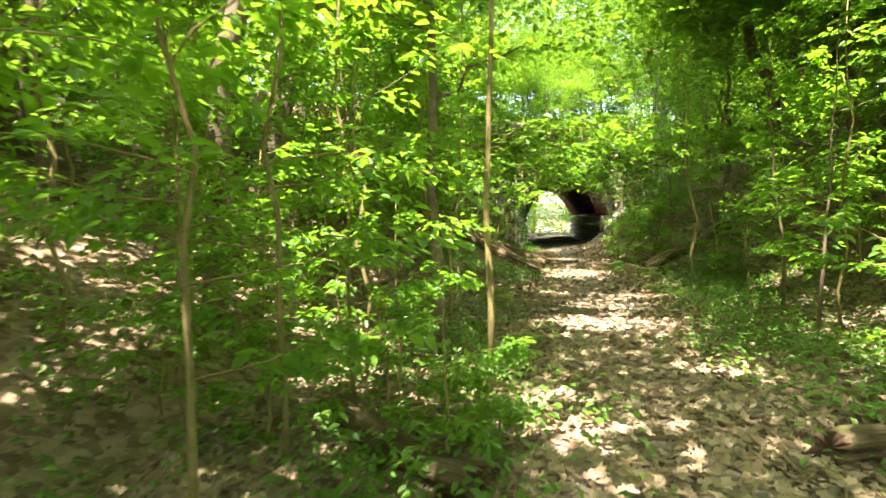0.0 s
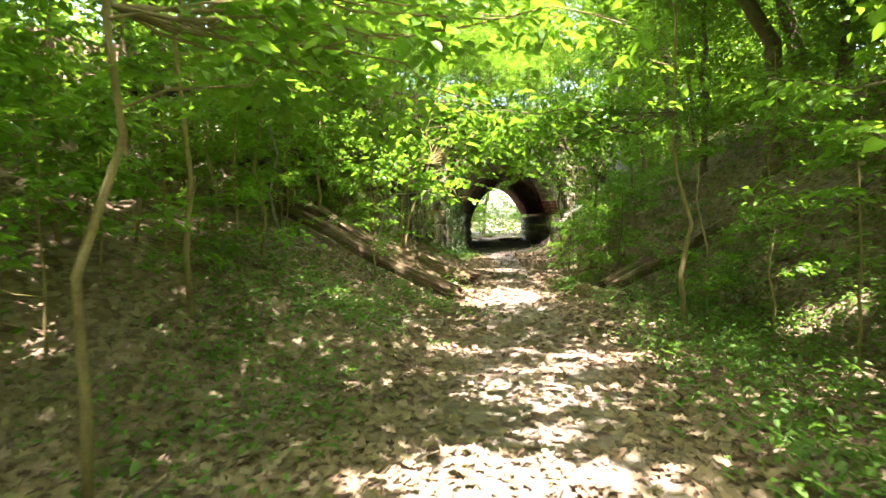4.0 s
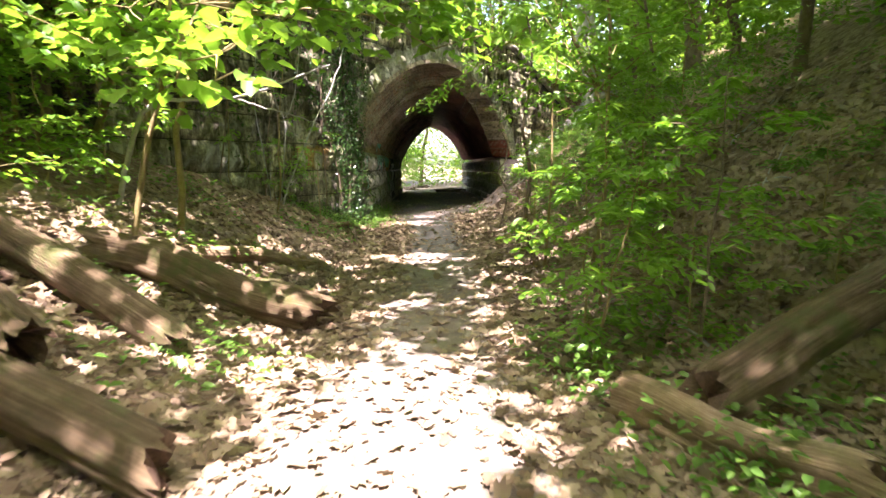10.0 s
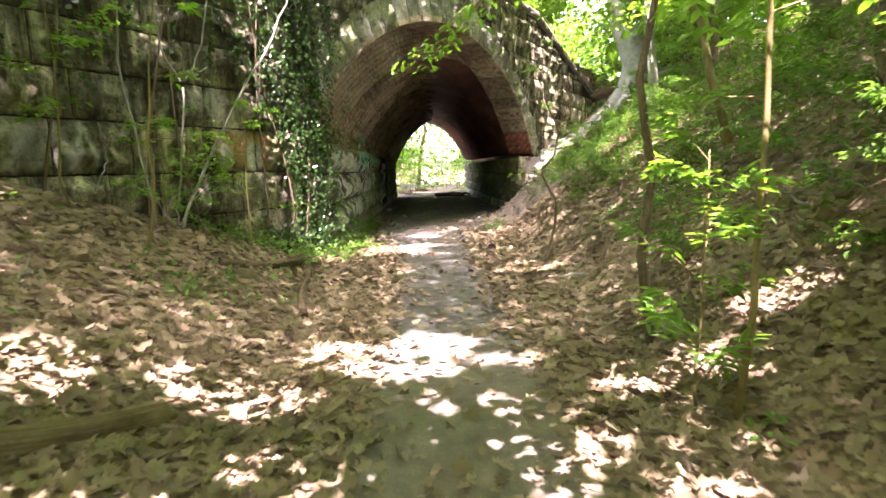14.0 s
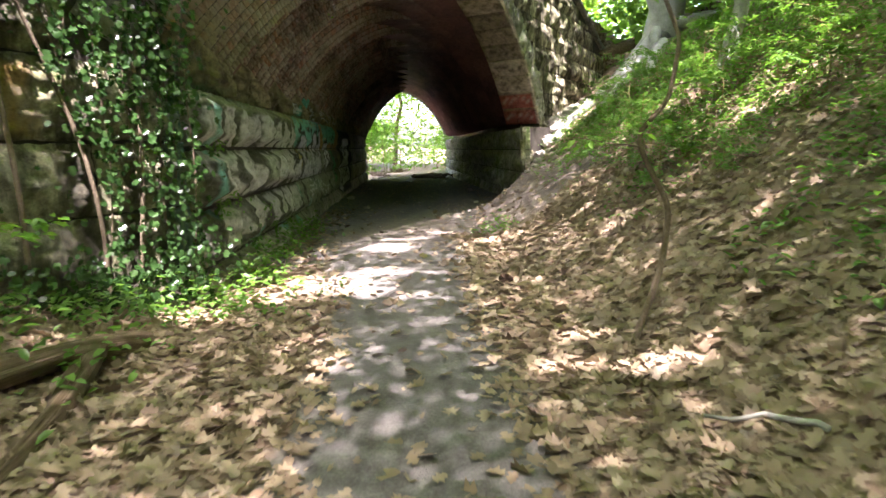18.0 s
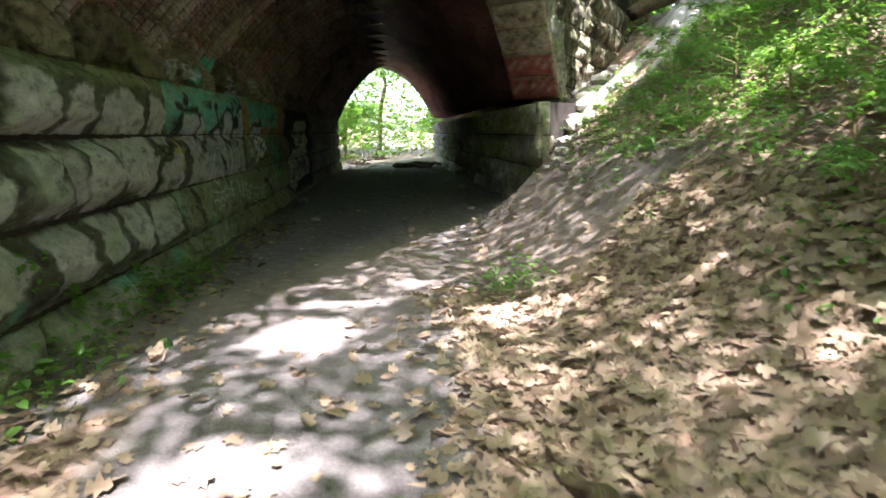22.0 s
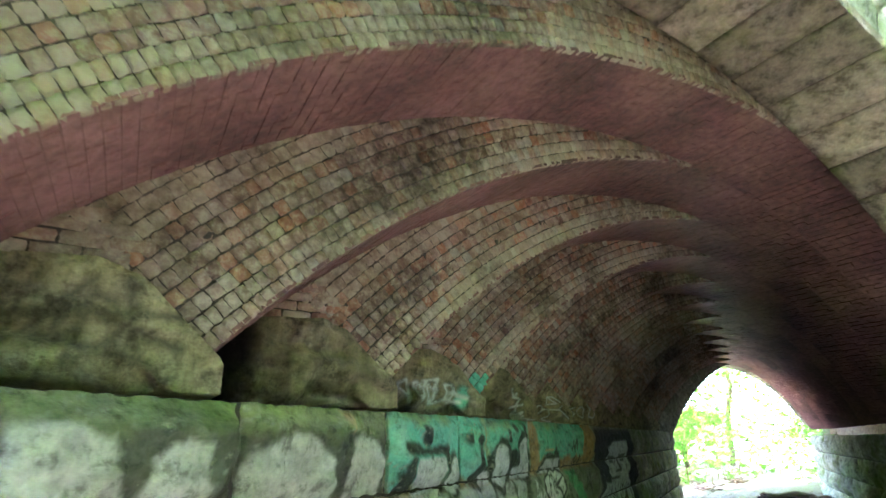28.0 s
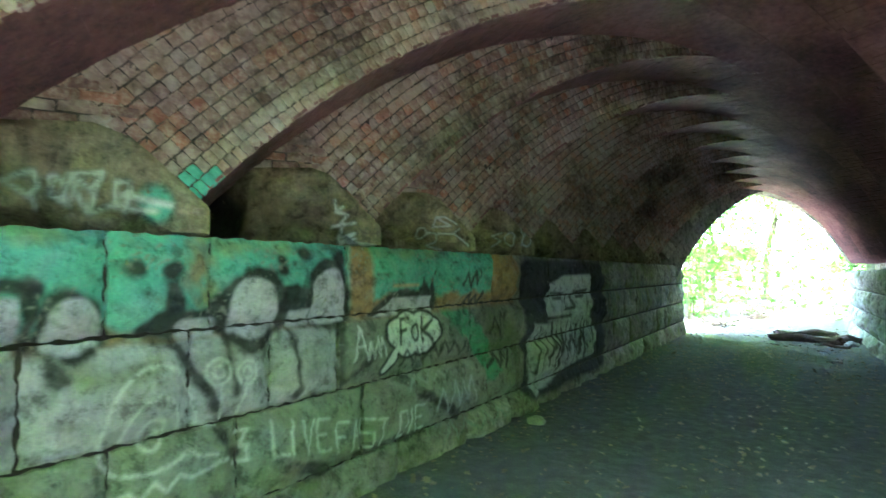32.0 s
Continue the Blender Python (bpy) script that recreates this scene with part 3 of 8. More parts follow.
def front_letters(rgba, y, z, fat):
    """Silver letters with broad dark edges on the front stones, one row of letters to a course."""
    ground, silver = (0.04, 0.046, 0.03), (0.56, 0.55, 0.50)
    lay(rgba, box(y, z, 27.7, 32.52, 0.2, 1.80, 0.02) - fat, ground, 0.05, 0.9)
    lay(rgba, box(y, z, 27.7, 32.5, 1.74, 2.1, 0.02) - 3 * fat, (0.17, 0.20, 0.075), 0.05, 0.75)
    row1 = [poly(y, z, (29.04, 1.33), (29.08, 1.62), (29.16, 1.75), (29.35, 1.68), (29.56, 1.70), (29.76, 1.74), (29.9, 1.72), (29.93, 1.56), (29.89, 1.42), (29.74, 1.43), (29.63, 1.36), (29.3, 1.33)),
            poly(y, z, (29.99, 1.33), (30.05, 1.74), (30.2, 1.75), (30.38, 1.70), (30.45, 1.5), (30.43, 1.34)),
            poly(y, z, (30.52, 1.34), (30.58, 1.62), (30.7, 1.69), (30.83, 1.67), (30.82, 1.5), (30.87, 1.33)),
            dome(y, z, 28.36, 28.93, 1.74, 1.2), dome(y, z, 31.08, 31.9, 1.71, 1.2), dome(y, z, 32.0, 32.4, 1.71, 1.2), poly(y, z, (27.8, 1.7), (28.2, 1.66), (28.26, 1.2), (27.8, 1.2))]
    row2 = [poly(y, z, (29.08, 1.30), (29.58, 1.29), (29.60, 1.13), (29.77, 1.08), (29.75, 0.80), (29.12, 0.78)),
            poly(y, z, (30.03, 1.24), (30.3, 1.22), (30.31, 0.82), (30.08, 0.78)), poly(y, z, (30.36, 1.26), (30.6, 1.22), (30.63, 0.84), (30.4, 0.76)),
            poly(y, z, (30.68, 1.29), (30.93, 1.27), (31.14, 0.92), (31.04, 0.77), (30.7, 0.77)), poly(y, z, (31.04, 1.28), (31.52, 1.24), (31.6, 0.92), (31.44, 0.80), (31.3, 0.98)),
            poly(y, z, (31.64, 1.04), (31.98, 1.1), (32.0, 0.82), (31.84, 0.75), (31.66, 0.80)), poly(y, z, (32.08, 1.04), (32.4, 1.07), (32.52, 1.12), (32.5, 0.76), (32.1, 0.76)),
            poly(y, z, (28.2, 1.20), (28.52, 1.22), (28.56, 1.0), (28.9, 0.92), (28.92, 0.78), (28.2, 0.78)), poly(y, z, (31.64, 1.3), (31.96, 1.3), (31.9, 1.2), (31.68, 1.2))]
    row3 = [poly(y, z, (28.1, 0.70), (28.6, 0.68), (28.9, 0.56), (29.04, 0.36), (28.7, 0.27), (28.2, 0.3)), poly(y, z, (29.34, 0.70), (29.8, 0.68), (29.92, 0.5), (29.84, 0.34), (29.5, 0.26), (29.32, 0.42)),
            poly(y, z, (30.08, 0.66), (30.5, 0.70), (30.62, 0.5), (30.56, 0.28), (30.2, 0.27)), poly(y, z, (30.72, 0.70), (31.14, 0.68), (31.16, 0.36), (30.9, 0.26), (30.74, 0.44)),
            poly(y, z, (31.3, 0.68), (31.66, 0.70), (31.74, 0.44), (31.6, 0.28), (31.34, 0.34)), poly(y, z, (31.84, 0.69), (32.36, 0.66), (32.38, 0.34), (31.96, 0.26))]
    for d in row1 + row2 + row3:
        lay(rgba, d - 0.014 + 1.2 * fat, silver, 0.014, 0.93)
    for cy, cz, ry, rz, tone in ((29.3, 1.5, 0.2, 0.14, (0.40, 0.41, 0.30)), (30.1, 1.0, 0.2, 0.2, (0.36, 0.42, 0.30)), (30.84, 1.1, 0.12, 0.25, (0.58, 0.60, 0.55)), (28.7, 0.5, 0.2, 0.12, (0.55, 0.56, 0.5)), (31.0, 0.5, 0.16, 0.16, (0.38, 0.42, 0.30)), (29.5, 0.95, 0.2, 0.12, (0.40, 0.45, 0.33))):
        lay(rgba, ell(y, z, cy, cz, ry, rz) + 3 * fat, tone, 0.09, 0.6)
    lay(rgba, ell(y, z, 28.64, 1.33, 0.09, 0.09), DARK, 0.02, 0.9)
    lay(rgba, line_of(y, z, (29.36, 0.98), (29.5, 0.9), (29.62, 0.98)) - 0.02, DARK, 0.02, 0.7)
    for cy, cz, ry, rz in ((28.1, 1.45, 0.10, 0.30), (28.0, 0.9, 0.12, 0.25), (32.55, 0.57, 0.10, 0.16), (32.3, 0.06, 0.14, 0.12), (29.8, 0.2, 0.07, 0.1), (29.5, 0.16, 0.2, 0.05), (31.2, 0.1, 0.3, 0.08)):
        lay(rgba, ell(y, z, cy, cz, ry, rz), TEAL, 0.03, 0.75)
    lay(rgba, poly(y, z, (31.92, 1.88), (32.02, 1.73), (32.1, 1.85)), (0.58, 0.36, 0.19), 0.02, 0.8)
    lay(rgba, box(y, z, 31.0, 31.95, 1.8, 1.9, 0.02) + 2 * fat, (0.30, 0.34, 0.10), 0.03, 0.6)


def top_band(rgba, y, z, fat):
    """The green band along the top with ochre edges, spots and the grey letters under it."""
    lay(rgba, box(y, z, 32.5, 38.6, 1.28, 2.1, 0.02), OCHRE, 0.03, 0.9)
    lay(rgba, box(y, z + 2 * fat, 32.52, 35.56, 1.34, 2.1, 0.03), TEAL, 0.03, 0.95)
    lay(rgba, box(y, z + 2 * fat, 35.82, 38.0, 1.45, 2.1, 0.03), (0.15, 0.50, 0.34), 0.03, 0.95)
    for cy, cz, ry, rz, tone in ((33.0, 1.86, 0.4, 0.05, (0.30, 0.36, 0.14)), (34.2, 1.72, 0.09, 0.16, OCHRE), (34.3, 1.55, 0.06, 0.14, (0.42, 0.36, 0.10)), (33.9, 1.45, 0.14, 0.12, (0.30, 0.62, 0.54)), (34.6, 1.84, 0.3, 0.04, (0.30, 0.38, 0.16)), (32.66, 1.72, 0.08, 0.12, (0.35, 0.66, 0.56)), (36.4, 1.86, 0.4, 0.04, (0.28, 0.4, 0.16))):
        lay(rgba, ell(y, z, cy, cz, ry, rz) + 2 * fat, tone, 0.04, 0.75)
    shapes = [poly(y, z, (32.58, 1.30), (32.60, 1.45), (32.73, 1.57), (32.83, 1.55), (32.83, 1.28)), line_of(y, z, (32.72, 1.63), (33.02, 1.60), (33.36, 1.60)) - 0.036, line_of(y, z, (33.33, 1.60), (33.33, 1.30)) - 0.035,
              ell(y, z, 33.05, 1.71, 0.09, 0.09), ell(y, z, 32.70, 1.635, 0.055, 0.05), ell(y, z, 33.83, 1.69, 0.052, 0.048), ell(y, z, 34.02, 1.68, 0.062, 0.065),
              poly(y, z, (33.78, 1.30), (33.98, 1.45), (33.97, 1.63), (34.07, 1.64), (34.12, 1.47), (34.3, 1.44), (34.36, 1.56), (34.44, 1.30)),
              dome(y, z, 33.36, 33.7, 1.59, 1.28), dome(y, z, 34.35, 34.87, 1.71, 1.28), dome(y, z, 35.05, 35.57, 1.78, 1.28), ell(y, z, 35.42, 1.77, 0.09, 0.07), box(y, z, 34.83, 35.1, 1.28, 1.58, 0.06),
              ell(y, z, 34.82, 1.765, 0.045, 0.04), ell(y, z, 34.84, 1.68, 0.045, 0.04), ell(y, z, 34.93, 1.73, 0.022, 0.022), ell(y, z, 35.03, 1.80, 0.055, 0.045), line_of(y, z, (35.88, 1.65), (36.05, 1.65)) - 0.014,
              poly(y, z, (35.74, 1.28), (36.05, 1.51), (36.5, 1.51), (36.58, 1.62), (36.68, 1.5), (36.74, 1.64), (36.82, 1.48), (36.8, 1.28))]
    for d in shapes:
        lay(rgba, d - fat, DARK, 0.018, 0.96)
    for d in (box(y, z, 32.84, 33.29, 1.28, 1.55, 0.01), dome(y, z, 33.4, 33.67, 1.54, 1.28), dome(y, z, 34.42, 34.8, 1.64, 1.28), dome(y, z, 35.12, 35.5, 1.70, 1.28), box(y, z, 34.9, 35.1, 1.28, 1.40, 0.02), box(y, z, 34.08, 34.34, 1.28, 1.39, 0.03), poly(y, z, (35.86, 1.28), (36.1, 1.44), (36.72, 1.44), (36.72, 1.28))):
        lay(rgba, d + 0.4 * fat, GREY, 0.012, 0.97)
    lay(rgba, line_of(y, z, (36.1, 1.55), (36.5, 1.55)) - 0.014, (0.66, 0.46, 0.22), 0.012, 0.8)
    lay(rgba, line_of(y, z, (33.07, 1.52), (33.05, 1.38)) - 0.01, WHITE, 0.02, 0.6)


def middle_rows(rgba, y, z, fat):
    """Grey and olive paint under the band, with the dark strokes that run down into it."""
    lay(rgba, box(y, z, 32.5, 35.45, 0.74, 1.30, 0.02), (0.54, 0.53, 0.54), 0.02, 0.93)
    lay(rgba, box(y, z, 35.45, 37.3, 0.74, 1.30, 0.02), (0.24, 0.27, 0.20), 0.02, 0.9)
    lay(rgba, box(y, z, 32.5, 38.5, 0.12, 0.74, 0.02), (0.29, 0.33, 0.22), 0.02, 0.88)
    lay(rgba, line_of(y, z, (33.42, 1.27), (33.6, 1.13), (33.78, 1.10), (33.93, 1.15)) - 0.05, (0.30, 0.34, 0.22), 0.03, 0.8)
    strokes = [poly(y, z, (33.40, 1.30), (33.54, 1.13), (33.46, 1.05), (33.41, 1.12)), line_of(y, z, (33.7, 1.30), (34.0, 1.29), (34.1, 1.22), (34.26, 0.98), (34.39, 0.74)) - 0.024, line_of(y, z, (34.41, 1.27), (34.42, 1.08), (34.48, 0.90)) - 0.03,
               line_of(y, z, (34.90, 1.27), (34.97, 1.05), (35.0, 0.80)) - 0.028, ell(y, z, 35.0, 0.80, 0.045, 0.045), line_of(y, z, (35.46, 1.28), (35.46, 0.78)) - 0.035, line_of(y, z, (35.5, 0.80), (35.9, 1.0)) - 0.03, poly(y, z, (32.62, 1.28), (32.86, 1.28), (32.88, 0.74), (32.66, 0.74)), line_of(y, z, (32.12, 1.17), (32.35, 1.18), (32.55, 1.24)) - 0.055,
               box(y, z, 32.0, 32.12, 0.78, 1.3, 0.03), line_of(y, z, (33.0, 0.66), (33.1, 0.3)) - 0.06, line_of(y, z, (34.36, 0.72), (34.42, 0.54), (34.5, 0.5)) - 0.03, line_of(y, z, (34.9, 0.3), (35.3, 0.16)) - 0.05, line_of(y, z, (36.2, 0.72), (37.2, 0.16)) - 0.05, line_of(y, z, (35.6, 0.2), (36.6, 0.14)) - 0.04]
    for d in strokes:
        lay(rgba, d - fat, DARK, 0.016, 0.9)
    lay(rgba, poly(y, z, (36.9, 1.30), (37.4, 1.30), (38.15, 0.5), (37.9, 0.4), (37.5, 0.8)) - 2 * fat, (0.10, 0.38, 0.17), 0.03, 0.9)
    lay(rgba, box(y, z, 37.2, 37.9, 1.3, 1.86, 0.05) - fat, (0.10, 0.40, 0.22), 0.05, 0.85)
    lay(rgba, box(y, z, 38.0, 38.7, 1.26, 1.86, 0.05), (0.20, 0.17, 0.10), 0.05, 0.8)
    for cy, cz, ry, rz, tone in ((34.15, 0.55, 0.2, 0.1, (0.36, 0.42, 0.40)), (34.7, 0.5, 0.14, 0.14, (0.30, 0.38, 0.34)), (34.9, 0.2, 0.12, 0.1, (0.40, 0.34, 0.18)), (33.6, 0.25, 0.2, 0.1, (0.30, 0.55, 0.46)), (36.4, 0.6, 0.3, 0.08, (0.34, 0.40, 0.24)), (35.2, 1.0, 0.14, 0.18, (0.34, 0.38, 0.33)), (34.75, 1.05, 0.1, 0.18, (0.36, 0.40, 0.33))):
        lay(rgba, ell(y, z, cy, cz, ry, rz) + 2 * fat, tone, 0.06, 0.6)
    # yellow dripping cross
    for a, b in (((32.58, 1.27), (32.68, 0.92)), ((32.54, 1.15), (32.72, 1.17))):
        lay(rgba, seg(y, z, a, b) - 0.022 + 0.03 * np.sin(41 * y) * np.sin(37 * z), YELLOW, 0.015, 0.85)


def line_drawing(rgba, y, z):
    """A snail in white line, a motto, tags, and a speech bubble."""
    up = np.where(z > 0.745, 0.0, 9.0)
    for ry, rz in ((0.075, 0.09), (0.16, 0.21), (0.27, 0.385)):
        lay(rgba, np.abs(np.hypot((y - 33.95) / ry, (z - 0.76) / rz) - 1) * min(ry, rz) - 0.011 + (up if ry > 0.1 else 0), WHITE, 0.008, 0.88)
    lay(rgba, ell(y, z, 33.97, 0.765, 0.03, 0.02), WHITE, 0.01)
    marks = [line_of(y, z, (33.68, 0.76), (33.69, 0.66), (33.76, 0.58)), line_of(y, z, (34.22, 0.76), (34.3, 0.73), (34.36, 0.72)), line_of(y, z, (34.37, 0.97), (34.39, 0.74)), line_of(y, z, (34.55, 0.94), (34.5, 0.76)),
             line_of(y, z, (33.8, 0.57), (33.95, 0.55), (34.1, 0.59), (34.14, 0.64), (34.22, 0.57), (34.34, 0.55)), line_of(y, z, (33.72, 0.44), (33.82, 0.47), (33.88, 0.42), (33.96, 0.49), (34.02, 0.43), (34.1, 0.50), (34.18, 0.46), (34.34, 0.49)),
             line_of(y, z, (33.84, 0.34), (33.95, 0.38), (34.02, 0.34)), line_of(y, z, (34.36, 0.5), (34.44, 0.49)), line_of(y, z, (33.62, 0.5), (33.64, 0.36), (33.7, 0.28))]
    for d in marks:
        lay(rgba, d - 0.012, WHITE, 0.009, 0.85)
    for cy, cz in ((34.35, 1.05), (34.55, 1.02)):
        for q in (0.078, 0.036):
            lay(rgba, np.abs(np.hypot(y - cy, z - cz) - q) - 0.011, WHITE, 0.008, 0.88)
    lay(rgba, stroke_text(y, z, "3", 34.49, 0.44, 0.09, 0.2, 0) - 0.012, WHITE, 0.008, 0.85)
    tone = (0.70, 0.76, 0.64)
    lay(rgba, stroke_text(y, z, "LIVE", 34.755, 0.42, 0.125, 0.23, 0.04, -0.16) - 0.012, tone, 0.009, 0.9)
    lay(rgba, stroke_text(y, z, "FAST", 35.38, 0.27, 0.12, 0.23, 0.04, -0.16) - 0.012, tone, 0.009, 0.9)
    lay(rgba, stroke_text(y, z, "DIE", 36.17, 0.19, 0.13, 0.22, 0.05, -0.02) - 0.013, tone, 0.009, 0.85)
    lay(rgba, scribble(y, z, 36.8, 37.6, 0.22, 0.55, 8, 8) - 0.016, (0.48, 0.54, 0.44), 0.01, 0.8)
    lay(rgba, scribble(y, z, 36.3, 37.0, 0.58, 0.68, 11, 9) - 0.012, (0.44, 0.5, 0.40), 0.01, 0.6)
    lay(rgba, scribble(y, z, 36.9, 38.2, -0.1, 0.14, 12, 8) - 0.02, (0.36, 0.45, 0.32), 0.012, 0.75)
    lay(rgba, line_of(y, z, (35.56, 0.95), (35.63, 1.22), (35.74, 0.95)) - 0.014, WHITE, 0.008, 0.9)
    lay(rgba, scribble(y, z, 35.74, 35.98, 0.92, 1.12, 9, 6) - 0.013, WHITE, 0.008, 0.9)
    lay(rgba, line_of(y, z, (35.6, 1.06), (35.7, 1.06)) - 0.012, WHITE, 0.008, 0.9)
    bubble = seg(y, z, (36.14, 0.98), (35.97, 0.82)) - 0.035
    for cy, cz, ry, rz in ((36.42, 1.1, 0.34, 0.15), (36.2, 1.12, 0.19, 0.13), (36.32, 1.2, 0.15, 0.1), (36.55, 1.2, 0.16, 0.09), (36.7, 1.1, 0.14, 0.12), (36.3, 1.0, 0.15, 0.1), (36.56, 0.98, 0.16, 0.09)):
        bubble = np.minimum(bubble, ell(y, z, cy, cz, ry, rz))
    lay(rgba, bubble - 0.03, DARK, 0.012)
    lay(rgba, bubble, WHITE, 0.01)
    for d in (line_of(y, z, (36.2, 1.02), (36.22, 1.24), (36.34, 1.24)), line_of(y, z, (36.2, 1.13), (36.32, 1.14)), np.abs(np.hypot((y - 36.45) / 0.8, z - 1.1) - 0.075), line_of(y, z, (36.58, 1.24), (36.6, 1.0)), line_of(y, z, (36.6, 1.1), (36.7, 1.2), (36.62, 1.1), (36.72, 1.0))):
        lay(rgba, d - 0.018, DARK, 0.01, 0.92)
    lay(rgba, scribble(y, z, 36.2, 37.5, 0.80, 0.98, 3, 13) - 0.016, DARK, 0.01, 0.8)
    for a, b, lo, hi, sd in ((37.3, 37.7, 1.5, 1.72, 14), (37.35, 37.75, 1.3, 1.45, 16), (37.85, 38.35, 0.92, 1.2, 13), (37.9, 38.4, 0.5, 0.72, 17)):
        lay(rgba, scribble(y, z, a, b, lo, hi, sd, 5) - 0.024, DARK, 0.012, 0.85)
    lay(rgba, scribble(y, z, 38.9, 39.3, 1.35, 1.7, 18, 5) - 0.02, WHITE, 0.012, 0.7)


def pale_head(rgba, y, z):
    """A pale square shape with a flat brow on a dark ground, over a mass of dark hanging strokes."""
    lay(rgba, box(y, z, 38.75, 42.4, -0.05, 1.88, 0.3), (0.035, 0.035, 0.05), 0.05, 0.95)
    lay(rgba, poly(y, z, (39.65, 0.95), (39.62, 1.28), (39.8, 1.5), (40.3, 1.62), (41.5, 1.64), (41.72, 1.45), (41.6, 0.9)), (0.74, 0.77, 0.72), 0.02, 0.97)
    lay(rgba, poly(y, z, (39.05, 0.0), (39.0, 0.98), (39.7, 0.92), (40.6, 1.0), (41.5, 0.95), (42.0, 0.6), (41.7, 0.25), (40.4, 0.2)), (0.66, 0.70, 0.64), 0.02, 0.95)
    for i in range(13):
        a = 39.25 + 0.21 * i
        lay(rgba, line_of(y, z, (a, 0.9 - 0.05 * (i % 3)), (a + 0.06 * math.sin(3 * i), 0.6), (a - 0.12, 0.3 - 0.06 * math.sin(2 * i))) - 0.03 - 0.015 * math.sin(5 * i), DARK, 0.015, 0.92)
    lay(rgba, scribble(y, z, 39.6, 41.4, 0.42, 0.68, 21, 8) - 0.035, DARK, 0.02, 0.85)
    for d in (line_of(y, z, (39.85, 1.36), (40.35, 1.34)), line_of(y, z, (40.85, 1.34), (41.45, 1.37)), line_of(y, z, (40.5, 1.32), (40.42, 1.1), (40.8, 1.1), (40.66, 1.3)), line_of(y, z, (39.6, 1.0), (40.7, 0.98)), line_of(y, z, (39.95, 1.28), (40.3, 1.27)), line_of(y, z, (40.9, 1.27), (41.3, 1.28))):
        lay(rgba, d - 0.025, DARK, 0.015, 0.9)


def paint_left(y, z):
    rgba = np.zeros((len(y), 4))
    rgba[:, :3] = (0.14, 0.145, 0.11)
    fat = 0.010 * np.sin(13 * y + 9 * z) + 0.007 * np.sin(31 * z - 17 * y) + 0.004 * np.sin(57 * y + 41 * z)
    lay(rgba, box(y, z, 27.9, 38.6, 0.0, 1.95, 0.1), (0.18, 0.20, 0.13), 0.25, 0.7)
    front_letters(rgba, y, z, fat)
    middle_rows(rgba, y, z, fat)
    top_band(rgba, y, z, fat)
    # grime and flaked spots
    blot = np.sin(9 * y + 3.1 * np.sin(11 * z + y)) * np.sin(14 * z + 2.3 * np.sin(8 * y))
    lay(rgba, (0.62 - blot) * 0.05, (0.12, 0.13, 0.10), 0.02, 0.35)
    lay(rgba, (0.7 + blot) * 0.05, (0.36, 0.38, 0.33), 0.02, 0.2)
    chip = np.sin(37 * y + 5 * np.sin(23 * z)) * np.sin(41 * z + 4 * np.sin(19 * y)) + 0.35 * np.sin(7 * y) * np.sin(9 * z + 1)
    lay(rgba, (0.98 - chip) * 0.03, (0.30, 0.31, 0.25), 0.006, 0.75)
    line_drawing(rgba, y, z)
    pale_head(rgba, y, z)
    # scrawls further in
    for i in range(9):
        a = 42.5 + 0.9 * i
        lay(rgba, scribble(y, z, a, a + 0.7, 0.75 + 0.2 * math.sin(i), 1.6, 30 + i, 8) - 0.03, ((0.10, 0.22, 0.20), (0.25, 0.3, 0.27), (0.06, 0.16, 0.13))[i % 3], 0.02, 0.7)
    return rgba


